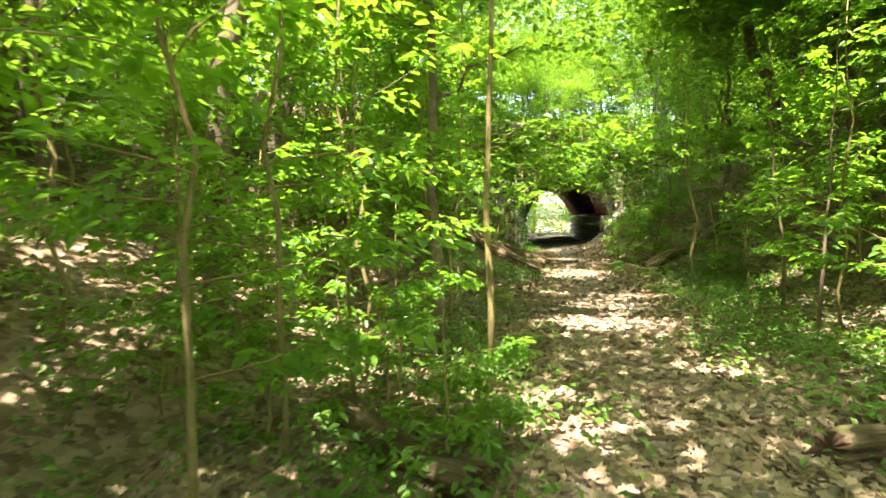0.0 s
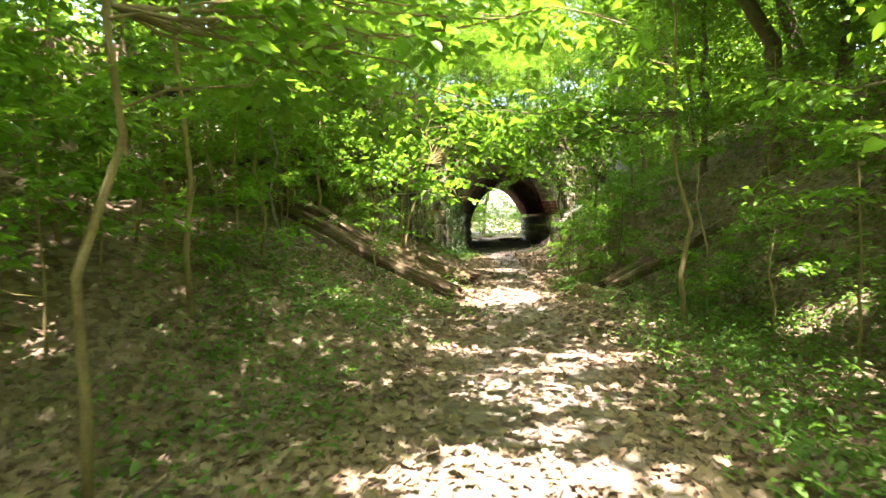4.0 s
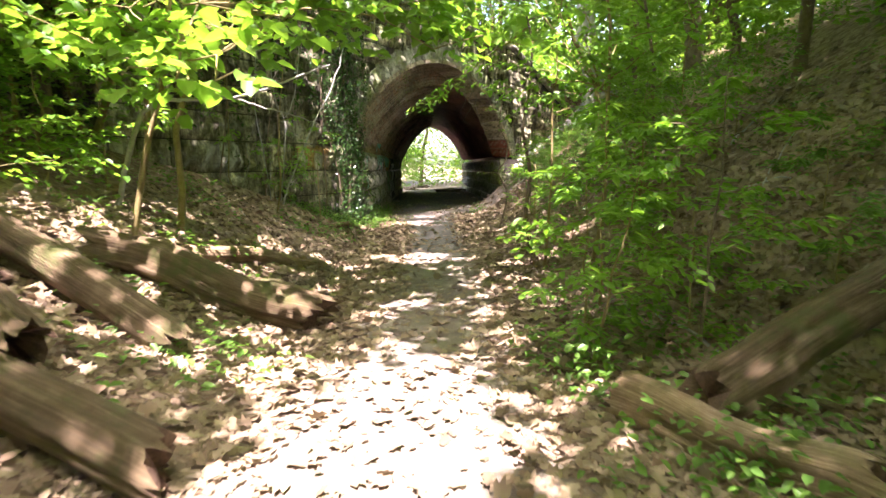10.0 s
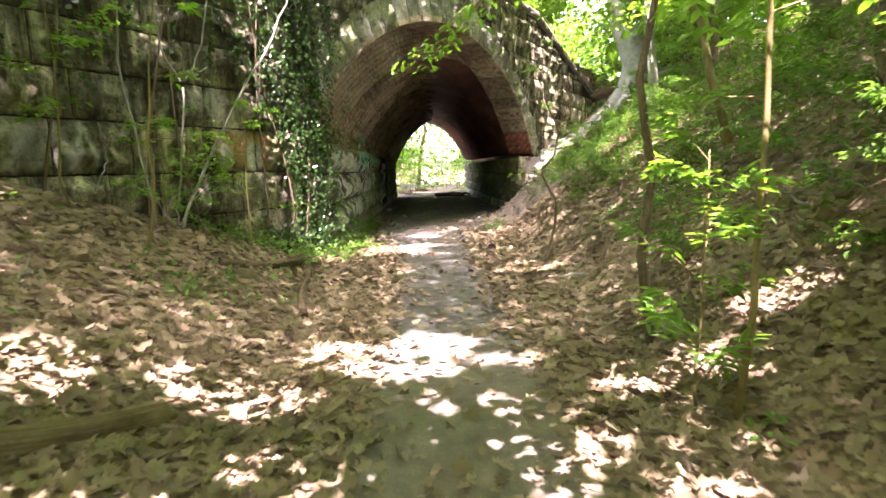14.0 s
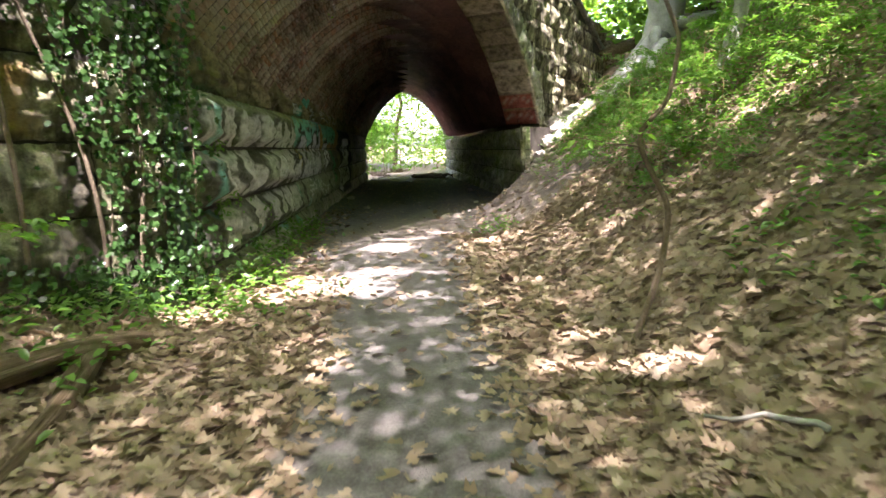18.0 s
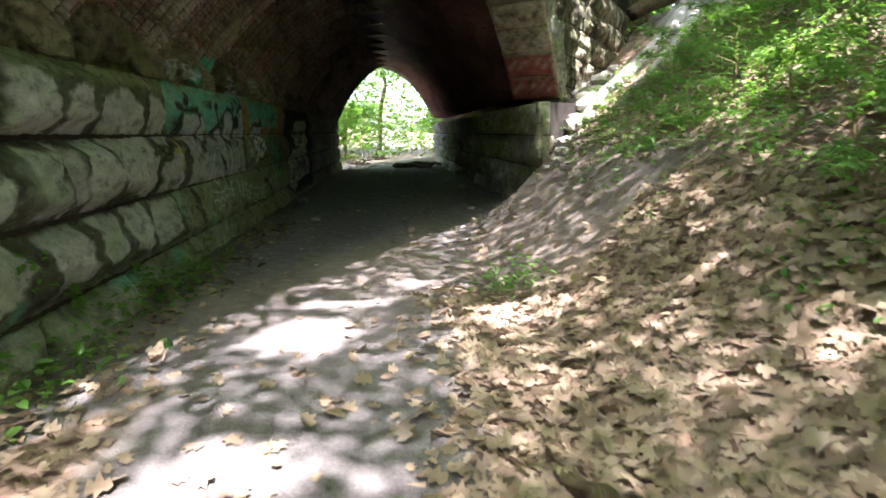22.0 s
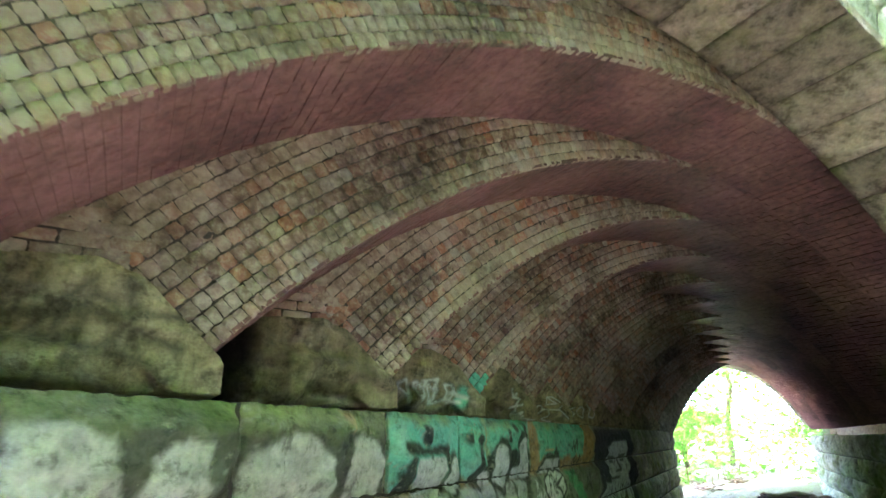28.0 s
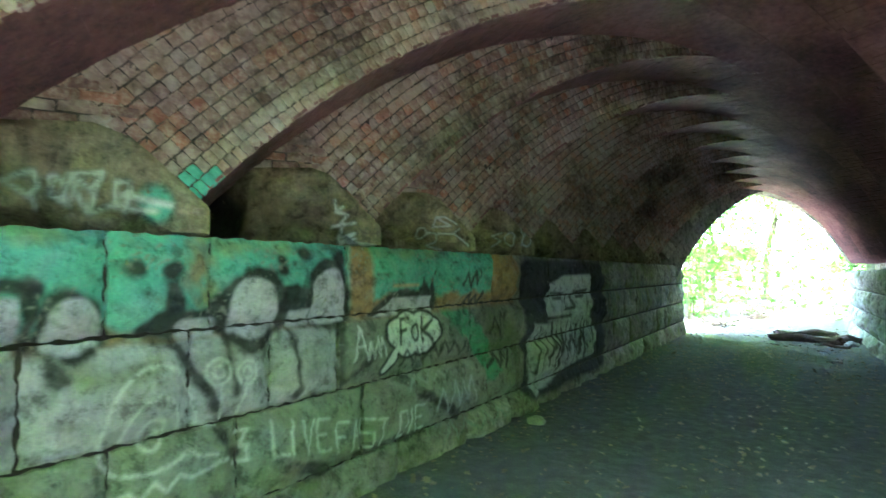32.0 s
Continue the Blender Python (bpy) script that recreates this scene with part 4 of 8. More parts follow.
def paint_wing(s, z):
    rgba = np.zeros((len(s), 4))
    for a, b, lo, hi, c, sd in ((-5.4, -4.3, 1.45, 1.85, (0.4, 0.4, 0.36), 1), (-2.6, -2.1, 2.1, 2.55, (0.36, 0.37, 0.33), 2), (-2.9, -2.2, 1.5, 1.85, (0.30, 0.22, 0.06), 3), (-1.7, -1.2, 1.45, 1.9, (0.30, 0.33, 0.28), 4), (-4.0, -3.2, 2.1, 2.5, (0.3, 0.3, 0.28), 5)):
        lay(rgba, scribble(s, z, a, b, lo, hi, sd, 6) - 0.035, c, 0.02, 0.7)
    lay(rgba, box(s, z, -2.2, -1.2, 1.42, 1.95, 0.05) + 0.03 * np.sin(17 * s + 9 * z), (0.46, 0.29, 0.08), 0.05, 0.85)
    for q in (-2.05, -1.52):
        lay(rgba, ell(s, z, q, 1.6, 0.12, 0.24), (0.60, 0.63, 0.48), 0.03, 0.9)
    for q in (-2.15, -1.62):
        lay(rgba, np.minimum(np.abs(ell(s, z, q, 2.35, 0.11, 0.16)), line_of(s, z, (q, 2.14), (q, 2.56))) - 0.022, (0.46, 0.48, 0.40), 0.015, 0.75)
    lay(rgba, box(s, z, -1.7, -1.1, 0.75, 1.3, 0.1), (0.40, 0.42, 0.30), 0.1, 0.5)
    lay(rgba, box(s, z, -4.65, -3.9, 1.42, 1.98, 0.08), (0.40, 0.41, 0.34), 0.1, 0.6)
    for q in (-4.62, -4.3, -4.05):
        lay(rgba, line_of(s, z, (q, 1.45), (q + 0.12, 1.95), (q + 0.26, 1.5)) - 0.035, (0.66, 0.67, 0.62), 0.02, 0.85)
    for q in np.arange(-2.35, -1.5, 0.11):
        lay(rgba, line_of(s, z, (q, 2.5 - 0.1 * abs(math.sin(9 * q))), (q + 0.05, 2.1)) - 0.022, (0.52, 0.54, 0.38), 0.02, 0.75)
    r = random.Random(15)
    for _ in range(30):
        a, b = r.uniform(-7, -0.4), r.choice([r.uniform(0.2, 1.2), r.uniform(2.4, 5.4)])
        lay(rgba, ell(s, z, a, b, r.uniform(0.2, 0.7), r.uniform(0.2, 0.7)), (0.04, 0.034, 0.025), 0.25, 0.6)
    for _ in range(90):
        a, b = r.choice([-5.2, -4.4, -3.6, -2.9, -2.2, -1.2]) + r.uniform(-0.4, 0.4), r.choice([1.75, 1.75, 1.2, 2.4])
        lay(rgba, seg(s, z, (a, b), (a + r.uniform(-0.08, 0.08), b - r.uniform(0.15, 0.45))) - 0.014, r.choice([(0.50, 0.49, 0.40), (0.42, 0.42, 0.30), (0.36, 0.37, 0.33)]), 0.02, 0.75)
    lay(rgba, box(s, z, -0.28, 0.4, 0.3, 1.9, 0.1), TEAL, 0.1, 0.5)
    return rgba


def paint_soffit(i):
    """Paint on the ring's soffit: a red patch at the right foot, scrawls above it."""
    def ink(u, v):
        rgba = np.zeros((len(u), 4))
        if i >= NV - 2:
            lay(rgba, box(u, v, 0.0 if i == NV - 1 else 0.06, 0.6, 0.06, 0.95, 0.03), RED, 0.02, 0.8)
            lay(rgba, scribble(v, u, 0.12, 0.8, 0.14, 0.32, i, 9) - 0.013, (0.55, 0.42, 0.38), 0.01, 0.8)
        elif i >= NV - 5:
            lay(rgba, scribble(v, u, 0.1, 0.75, 0.1, 0.3, i, 8) - 0.014, DARK, 0.012, 0.7)
        return rgba
    return ink


def paint_springer(k, s, z):
    """Tags on the springer stones; s from the tip, negative into the wall."""
    rgba = np.zeros((len(s), 4))
    if k == 4:
        lay(rgba, ell(s, z, -0.28, 2.08, 0.10, 0.12), TEAL, 0.03, 0.9)
        letters = (((-1.03, 2.18), (-0.89, 2.24), (-0.87, 2.16), (-0.89, 2.09), (-1.03, 2.18)), ((-0.89, 2.1), (-0.87, 2.03)), ((-0.82, 2.21), (-0.79, 2.1), (-0.72, 2.05), (-0.74, 2.17), (-0.79, 2.22), (-0.82, 2.21)), ((-0.72, 2.23), (-0.64, 2.02)),
                   ((-0.7, 2.23), (-0.56, 2.25), (-0.61, 2.14), (-0.7, 2.23)), ((-0.56, 2.25), (-0.62, 2.02), (-0.5, 2.06), (-0.4, 2.04), (-0.29, 2.04)), ((-0.48, 2.05), (-0.49, 2.2), (-0.42, 2.2), (-0.41, 2.13), (-0.45, 2.03)), ((-0.45, 2.12), (-0.2, 2.08)))
        for run in letters:
            lay(rgba, line_of(s, z, *run) - 0.019, (0.70, 0.73, 0.70), 0.014, 0.92)
    # near black at the inner end, in the hollow behind the rib before
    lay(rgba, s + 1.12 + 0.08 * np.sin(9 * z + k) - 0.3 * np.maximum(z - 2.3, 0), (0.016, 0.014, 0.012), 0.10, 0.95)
    if k == 2:
        for a, b in (((-1.3, 2.42), (-1.25, 2.0)), ((-1.1, 2.44), (-1.05, 2.02)), ((-1.35, 2.22), (-0.2, 2.28)), ((-0.85, 2.42), (-0.95, 2.0)), ((-0.95, 2.05), (-0.6, 2.44)), ((-0.6, 2.44), (-0.66, 2.02)), ((-0.8, 2.15), (-0.35, 2.05)), ((-0.45, 2.4), (-0.4, 2.1)), ((-0.7, 2.3), (-0.2, 2.12)), ((-1.4, 2.1), (-0.9, 2.04))):
            lay(rgba, seg(s, z, a, b) - 0.02, DARK, 0.03, 0.8)
        lay(rgba, np.abs(np.hypot(s + 0.6, z - 2.22) - 0.13) - 0.016, DARK, 0.03, 0.8)
        lay(rgba, ell(s, z, -1.2, 2.25, 0.3, 0.3), (0.03, 0.03, 0.025), 0.2, 0.7)
    if k == 1:
        lay(rgba, scribble(s, z, -0.95, -0.45, 2.24, 2.38, 6, 12) - 0.007, (0.5, 0.5, 0.42), 0.006, 0.9)
        lay(rgba, scribble(s, z, -1.4, -0.1, 2.0, 2.18, 7, 7) - 0.03, (0.05, 0.04, 0.03), 0.03, 0.8)
        lay(rgba, ell(s, z, -0.55, 1.98, 0.35, 0.06), GREEN, 0.05, 0.6)
    ink = (0.74, 0.76, 0.72)
    if k == 5:
        lay(rgba, box(s, z, -1.1, -0.55, 2.02, 2.3, 0.05), (0.30, 0.22, 0.12), 0.05, 0.5)
        for run in (((-0.41, 2.28), (-0.39, 2.18), (-0.34, 2.23)), ((-0.39, 2.18), (-0.3, 2.16), (-0.35, 2.09)), ((-0.42, 2.06), (-0.22, 2.1)), ((-0.34, 2.04), (-0.34, 1.92), (-0.22, 2.01), (-0.34, 1.97)), ((-0.33, 1.92), (-0.22, 1.96)), ((-0.24, 1.93), (-0.03, 1.9))):
            lay(rgba, line_of(s, z, *run) - 0.017, ink, 0.01, 0.92)
    if k == 6:
        lay(rgba, np.abs(np.hypot(s + 0.66, z - 2.1) - 0.055) - 0.014, ink, 0.01, 0.92)
        for run in (((-0.59, 2.1), (-0.27, 2.1), (-0.07, 1.97)), ((-0.27, 2.1), (-0.19, 2.16)), ((-0.48, 2.09), (-0.49, 2.0), (-0.57, 1.97), (-0.37, 1.92)), ((-0.53, 2.17), (-0.47, 2.28), (-0.3, 2.19), (-0.53, 2.17)), ((-0.47, 2.28), (-0.36, 2.29), (-0.22, 2.21))):
            lay(rgba, line_of(s, z, *run) - 0.015, ink, 0.01, 0.92)
    if k == 7:
        for a, b in (((-0.55, 2.2), (-0.68, 2.16)), ((-0.68, 2.16), (-0.55, 2.1)), ((-0.55, 2.1), (-0.68, 2.02)), ((-0.2, 2.34), (-0.2, 2.04))):
            lay(rgba, seg(s, z, a, b) - 0.016, ink, 0.01, 0.9)
        for c in (-0.4, -0.12):
            lay(rgba, np.abs(np.hypot((s - c), (z - 2.12) / 1.2) - 0.075) - 0.016, ink, 0.01, 0.9)
    return rgba



def paint_none(y, z):
    return np.zeros((len(y), 4))


# ---------------- coursed stone ----------------
def rough_field(u, v, seed):
    """Rock-faced relief, about -1 to 1, from ridged waves at several sizes."""
    a = 0.0
    for i, (k, w) in enumerate(((6.1, 1.0), (13.7, 0.62), (27.0, 0.36), (55.0, 0.17))):
        p = seed * (1.7 + i)
        a = a + w * (np.sin(k * u + 0.8 * k * v + p) * np.cos(-0.6 * k * u + 1.1 * k * v + 2.1 * p) + 0.5 * np.abs(np.sin(0.9 * k * u - 0.5 * k * v + 3 * p)) - 0.25)
    return a / 1.5


def facets(U, V, seed, count=9):
    """A split rock face, about -1 to 0: the lowest of some tilted planes."""
    r = np.random.default_rng(int(seed * 1000) + 5)
    uc, vc = U.mean(), V.mean()
    hu, hv = max(np.ptp(U) / 2, 0.05), max(np.ptp(V) / 2, 0.05)
    h = np.full(U.shape, 0.0)
    for _ in range(count):
        w, px, py = r.uniform(0, 2 * np.pi), r.uniform(-0.6, 0.6), r.uniform(-0.6, 0.6)
        h = np.minimum(h, -r.uniform(0.35, 1.3) * (np.cos(w) * ((U - uc) / hu - px) + np.sin(w) * ((V - vc) / hv - py)) + r.uniform(-0.1, 0.15))
    return np.maximum(h, -1.4)


def stone(place, u0, u1, v0, v1, seed, bulge, rough, step, mat, paint=None, gap=0.011, split=0.0, crags=9):
    """One rock-faced block: a grid front that bellies out from its drafted edges, and four sides. place(u, v, out) gives the point."""
    u0, u1, v0, v1 = u0 + gap, u1 - gap, v0 + gap, v1 - gap
    nu, nv = max(3, int(round((u1 - u0) / step)) + 1), max(3, int(round((v1 - v0) / step)) + 1)
    U, V = np.meshgrid(np.linspace(u0, u1, nu), np.linspace(v0, v1, nv))
    edge = np.minimum(np.minimum(U - u0, u1 - U), np.minimum(V - v0, v1 - V))
    rise = smooth(-0.01, 0.14, edge)
    out = bulge * rise * (0.8 + 0.25 * math.sin(seed)) + rough * rough_field(U, V, seed) * (0.25 + 0.75 * rise)
    if split:
        out = out + split * (facets(U, V, seed, crags) + 0.35 + 0.45 * np.abs(rough_field(1.7 * U, 1.7 * V, seed + 2))) * (0.2 + 0.8 * rise)
        chip = np.clip(rough_field(2.3 * U + seed, 2.3 * V, seed + 4), 0, 1)
        out = out - 0.45 * max(split, 0.06) * chip * (1 - smooth(0.0, 0.06, edge))
    out = np.maximum(out, -0.02)
    if step < 0.06:
        rim_w = 1 - smooth(0.0, 0.07, edge)
        U = U + 0.007 * rim_w * np.sin(11 * V + 5 * seed + 2 * np.sin(31 * V + seed))
        V = V + 0.006 * rim_w * np.sin(9 * U + 3 * seed + 2 * np.sin(27 * U + seed))
    u, v, o = U.ravel(), V.ravel(), out.ravel()
    co = np.stack(place(u, v, o), 1)
    i = (np.arange(nv - 1)[:, None] * nu + np.arange(nu - 1)[None, :]).ravel()
    quads = [np.stack([i, i + 1, i + nu + 1, i + nu], 1)]
    rim = np.concatenate([np.arange(nu), np.arange(1, nv) * nu + nu - 1, (nv - 1) * nu + np.arange(nu - 2, -1, -1), np.arange(nv - 2, 0, -1) * nu])
    back = np.stack(place(u[rim], v[rim], np.full(len(rim), -0.12)), 1)
    k = len(co) + np.arange(len(rim))
    quads.append(np.stack([rim, k, np.roll(k, -1), np.roll(rim, -1)], 1))
    me = quick_mesh("stone", np.concatenate([co, back]), np.concatenate(quads), mat)
    if paint is not None:
        rgba = np.zeros((len(me.vertices), 4), np.float32)
        rgba[: len(u)] = paint(u, v)
        a = me.color_attributes.new("paint", "FLOAT_COLOR", "POINT")
        a.data.foreach_set("color", rgba.ravel())
    sm = np.ones(len(me.polygons), bool)
    sm[len(quads[0]):] = False
    me.polygons.foreach_set("use_smooth", sm)
    return me


def slab(name, corners, z0, z1, mat):
    """A prism over a ring of plan corners."""
    n = len(corners)
    v = [(x, y, z0) for x, y in corners] + [(x, y, z1) for x, y in corners]
    f = [tuple(range(n - 1, -1, -1)), tuple(range(n, 2 * n))] + [(i, (i + 1) % n, n + (i + 1) % n, n + i) for i in range(n)]
    return mesh_of(name, v, f, [mat])


rng = np.random.default_rng(7)
FACE_END = PITCH * RIBS
COURSES = [-0.45, 0.15, 0.73, 1.32, LEDGE]

# left wall of the tunnel
left_wall = thing("wall_left", slab("wall_core", [(WL - 0.03, PY + 0.1), (WL - 0.03, PY + FACE_END), (WL - 1.3, PY + FACE_END - 0.2), (WL - 1.3, PY + 0.1)], -0.6, LEDGE - 0.02, MORTAR),
                  "coursed rock-faced stone tunnel wall covered in green, grey and white graffiti", "wall", kind="structure")


def on_left(u, v, o):
    return WL + o, u, v


TOP_JOINTS = [27.66, 28.97, 29.93, 31.13, 32.52, 33.7, 34.31, 35.53, 36.85, 38.03]
MID_JOINTS = [27.66, 28.5, 29.6, 30.5, 31.6, 32.4, 33.33, 34.18, 34.78, 35.43, 36.6, 37.5]
LOW_JOINTS = [27.66, 28.8, 29.4, 30.9, 31.9, 32.8, 33.73, 34.52, 35.73, 36.5, 37.9]


def run_joints(first, end, wide=(0.7, 1.35)):
    j = list(first)
    while j[-1] < end - 0.5:
        j.append(j[-1] + rng.uniform(*wide))
    j[-1] = end
    return j


for c, first in enumerate((LOW_JOINTS[:1], LOW_JOINTS, MID_JOINTS, TOP_JOINTS)):
    js = run_joints(first, PY + FACE_END)
    for a, b in zip(js, js[1:]):
        mid = (a + b) / 2
        flat = float(np.interp(mid, [28, 31, 33.5, 36, 38.5, 45], [1.0, 0.9, 0.5, 0.45, 0.6, 0.9]))
        fine = 0.018 if mid < 32 else 0.0125 if mid < 38.5 else (0.024 if mid < 42.5 else 0.07)
        low = 0.02 if c == 0 else 0.0
        me = stone(on_left, a, b, COURSES[c], COURSES[c + 1], rng.uniform(0, 60), (0.19 if mid < 40 else 0.06) * max(flat - 0.25, 0) + low + 0.012, 0.04 * flat + 0.002, fine, STONE, paint_left, gap=0.007 + 0.028 * max(flat - 0.4, 0), split=0.06 * flat, crags=6)
        part("stone", me, left_wall)

# right wall of the tunnel
RIGHT_Y = PY + RIGHT_S * FY


def wall_x(y):
    """The right wall draws in towards the far mouth."""
    return np.interp(y, [RIGHT_Y, 53.0, 58.2], [PX + RIGHT_S * FX, 4.36, 4.7])


right_wall = thing("wall_right", slab("wall_core", [(float(wall_x(RIGHT_Y)) + 0.05, RIGHT_Y + 0.05), (5.9, RIGHT_Y + 0.9), (5.9, 58.0), (4.73, 58.0), (4.39, 53.0)], -0.6, RIGHT_TOP - 0.02, MORTAR),
                   "mossy coursed rock-faced stone tunnel wall", "wall", kind="structure")


def on_right(u, v, o):
    return wall_x(u) - o, u, v


RIGHT_COURSES = [-0.45, 0.1, 0.62, 1.16, RIGHT_TOP]
for c in range(4):
    js = run_joints([RIGHT_Y - 0.02], 58.0, (0.6, 1.2))
    for a, b in zip(js, js[1:]):
        part("stone", stone(on_right, a, b, RIGHT_COURSES[c], RIGHT_COURSES[c + 1], rng.uniform(0, 60), 0.06, 0.045, 0.04 if b < 46 else 0.06, STONE, paint_none, gap=0.012, split=0.09), right_wall)


# ---------------- the face ----------------
def coping_z(s):
    return np.interp(s, [-16, -4, 10.2, 17], [4.2, TOP, TOP, 4.45])


def on_face(u, v, o):
    return PX + u * FX + o * FY, PY + u * FY - o * FX, v


def ring_top(s, extra):
    d = (SR + extra) ** 2 - (s - SC) ** 2
    return SZ + np.sqrt(np.maximum(d, 0)) if d > 0 else -9


def core_of_face(n0, n1):
    """The wall behind the face stones, with the arch cut out of it."""
    s = np.concatenate([np.linspace(-16, -0.45, 12), np.linspace(-0.44, 10.0, 40), np.linspace(10.01, 17, 8)])
    lo = np.array([ring_top(v, 0.3) if -0.44 <= v <= 10.0 else -0.6 for v in s])
    hi = coping_z(s) - 0.05
    verts = [fp(a, n, z) for n in (n0, n1) for zz in (lo, hi) for a, z in zip(s, zz)]
    m = len(s)
    faces = []
    for i in range(m - 1):
        faces += [(i, i + 1, m + i + 1, m + i), (2 * m + i, 3 * m + i, 3 * m + i + 1, 2 * m + i + 1), (m + i, m + i + 1, 3 * m + i + 1, 3 * m + i), (i, 2 * m + i, 2 * m + i + 1, i + 1)]
    faces += [(0, m, 3 * m, 2 * m), (m - 1, 3 * m - 1, 4 * m - 1, 2 * m - 1)]
    return mesh_of("wall_core", verts, faces, [MORTAR])


face_wall = thing("wall_face", core_of_face(0.04, 0.5), "weathered rock-faced stone bridge face and wing walls with moss and ivy", "wall", kind="structure")
FACE_COURSES = [-0.45, 0.2, 0.8, 1.38, 2.0, 2.55, 3.1, 3.65, 4.2, 4.75, 5.3, 5.85]
for c in range(len(FACE_COURSES)):
    v0 = FACE_COURSES[c]
    v1 = FACE_COURSES[c + 1] if c + 1 < len(FACE_COURSES) else 6.12
    spans = [(-15.5, -0.02), (RIGHT_S, 16.8)] if v1 < 2.2 else None
    if spans is None:
        d = (SR + RING) ** 2 - ((v0 + v1) / 2 - SZ) ** 2
        if d > 0:
            w = math.sqrt(d)
            spans = [(-15.5, SC - w), (SC + w, 16.8)]
        else:
            spans = [(-15.5, 16.8)]
    for a0, b0 in spans:
        js = [a0]
        while js[-1] < b0 - 0.5:
            js.append(js[-1] + rng.uniform(0.6, 1.3))
        js[-1] = b0
        for a, b in zip(js, js[1:]):
            top = float(min(coping_z(a), coping_z(b))) - 0.2
            if v0 > top - 0.12:
                continue
            x, y, _ = fp((a + b) / 2, 0, 0)
            if min(v1, top) < float(ground_z(x + 0.4 * FY, y - 0.4 * FX)) - 0.1:
                continue
            near = -4.5 < (a + b) / 2 < 13
            if 5 < a < 10 and v1 < 2.2:
                top = min(top, RIGHT_TOP)
            part("stone", stone(on_face, a, b, v0, min(v1, top), rng.uniform(0, 60), 0.07, 0.05, 0.035 if near else 0.12, STONE_WING, paint_wing, gap=0.012, split=0.13, crags=12), face_wall)

# coping stones along the top: a rough front before a level bed
def on_coping(u, v, o):
    return PX + u * FX + (0.05 + o) * FY, PY + u * FY - (0.05 + o) * FX, coping_z(u) - 0.2 + v


for i, a in enumerate(np.arange(-15.5, 16.6, 1.1)):
    z0, z1 = float(coping_z(a)), float(coping_z(a + 1.1))
    e = 0.008
    q = [fp(a + e, -0.03, z0 - 0.2), fp(a + 1.1 - e, -0.03, z1 - 0.2), fp(a + 1.1 - e, 0.75, z1 - 0.2), fp(a + e, 0.75, z0 - 0.2),
         fp(a + e, -0.05, z0 + 0.005), fp(a + 1.1 - e, -0.04, z1 + 0.005), fp(a + 1.1 - e, 0.75, z1 + 0.03), fp(a + e, 0.75, z0 + 0.03)]
    part("coping_bed", mesh_of("coping_bed", q, [(3, 2, 1, 0), (4, 5, 6, 7), (0, 1, 5, 4), (1, 2, 6, 5), (2, 3, 7, 6), (3, 0, 4, 7)], [STONE_COPING]), face_wall)
    part("coping_stone", stone(on_coping, a, a + 1.1, 0.0, 0.22, 3.1 * i + 0.4, 0.02, 0.035, 0.05, STONE_COPING, None, gap=0.008, split=0.05), face_wall)

# ring of voussoirs at both ends
A0 = math.acos((-0.33 - SC) / SR)
A1 = math.acos((9.96 - SC) / SR)
NV = 27


def voussoirs(parent, n_front, n_back, sgn):
    for i in range(NV):
        a, b = A0 + (A1 - A0) * i / NV, A0 + (A1 - A0) * (i + 1) / NV
        seed = rng.uniform(0, 60)

        def on_ring(u, v, o, a=a, b=b):
            ang = a + (b - a) * u / (SR * (a - b))
            r = SR + v
            s, z = SC + r * np.cos(ang), SZ + r * np.sin(ang)
            n = n_front - sgn * o
            return PX + s * FX - n * FY, PY + s * FY + n * FX, z
        extra = 0.06 * (i % 2)
        part("voussoir", stone(on_ring, 0, SR * (a - b), 0.02, RING + extra, seed, 0.035, 0.05, 0.035, STONE_RING, paint_none, gap=0.006, split=0.13, crags=16), parent)

        def on_soffit(u, v, o, a=a, b=b):
            ang = a + (b - a) * u / (SR * (a - b))
            r = SR - o
            s, z = SC + r * np.cos(ang), SZ + r * np.sin(ang)
            n = n_front + sgn * v
            return PX + s * FX - n * FY, PY + s * FY + n * FX, z
        part("soffit_stone", stone(on_soffit, 0, SR * (a - b), 0.0, abs(n_back - n_front), seed, 0.004, 0.008, 0.09, STONE_SOFFIT, paint_soffit(i), gap=0.006), parent)


front_ring = thing("arch_ring", None, "rock-faced sandstone arch ring with smooth soffit and red painted graffiti at its foot", "arch", kind="structure")
voussoirs(front_ring, 0.0, D, 1)


# ---------------- brick ribs ----------------
def arc(k, ang, r):
    return RC + k * SH + r * math.cos(ang), RZ + r * math.sin(ang)


TIP_A = math.acos(-RC / RR)


def rib_core(k):
    """A solid ring of brick: soffit, front and back."""
    n0, n1, m = k * D + 0.02, (k + 1) * D + 0.02, 48
    ins, outs = RR + 0.012, RR + 1.75
    verts, faces = [], []
    for j in range(m + 1):
        ang = math.pi - 0.70 + (0.70 - math.pi + 0.70) * j / m
        for n in (n0, n1):
            for r in (ins, outs):
                s, z = arc(k, ang, r)
                verts.append(fp(s, n, z))
    for j in range(m):
        a, b = 4 * j, 4 * j + 4
        faces += [(a, b, b + 2, a + 2), (a + 1, a + 3, b + 3, b + 1), (a, a + 1, b + 1, b), (a + 2, b + 2, b + 3, a + 3)]
    faces += [(0, 2, 3, 1), (4 * m, 4 * m + 1, 4 * m + 3, 4 * m + 2)]
    me = mesh_of("rib_core", verts, faces, [JOINT, JOINT_RED])
    for j in range(m):
        me.polygons[4 * j].material_index = 1
    return me


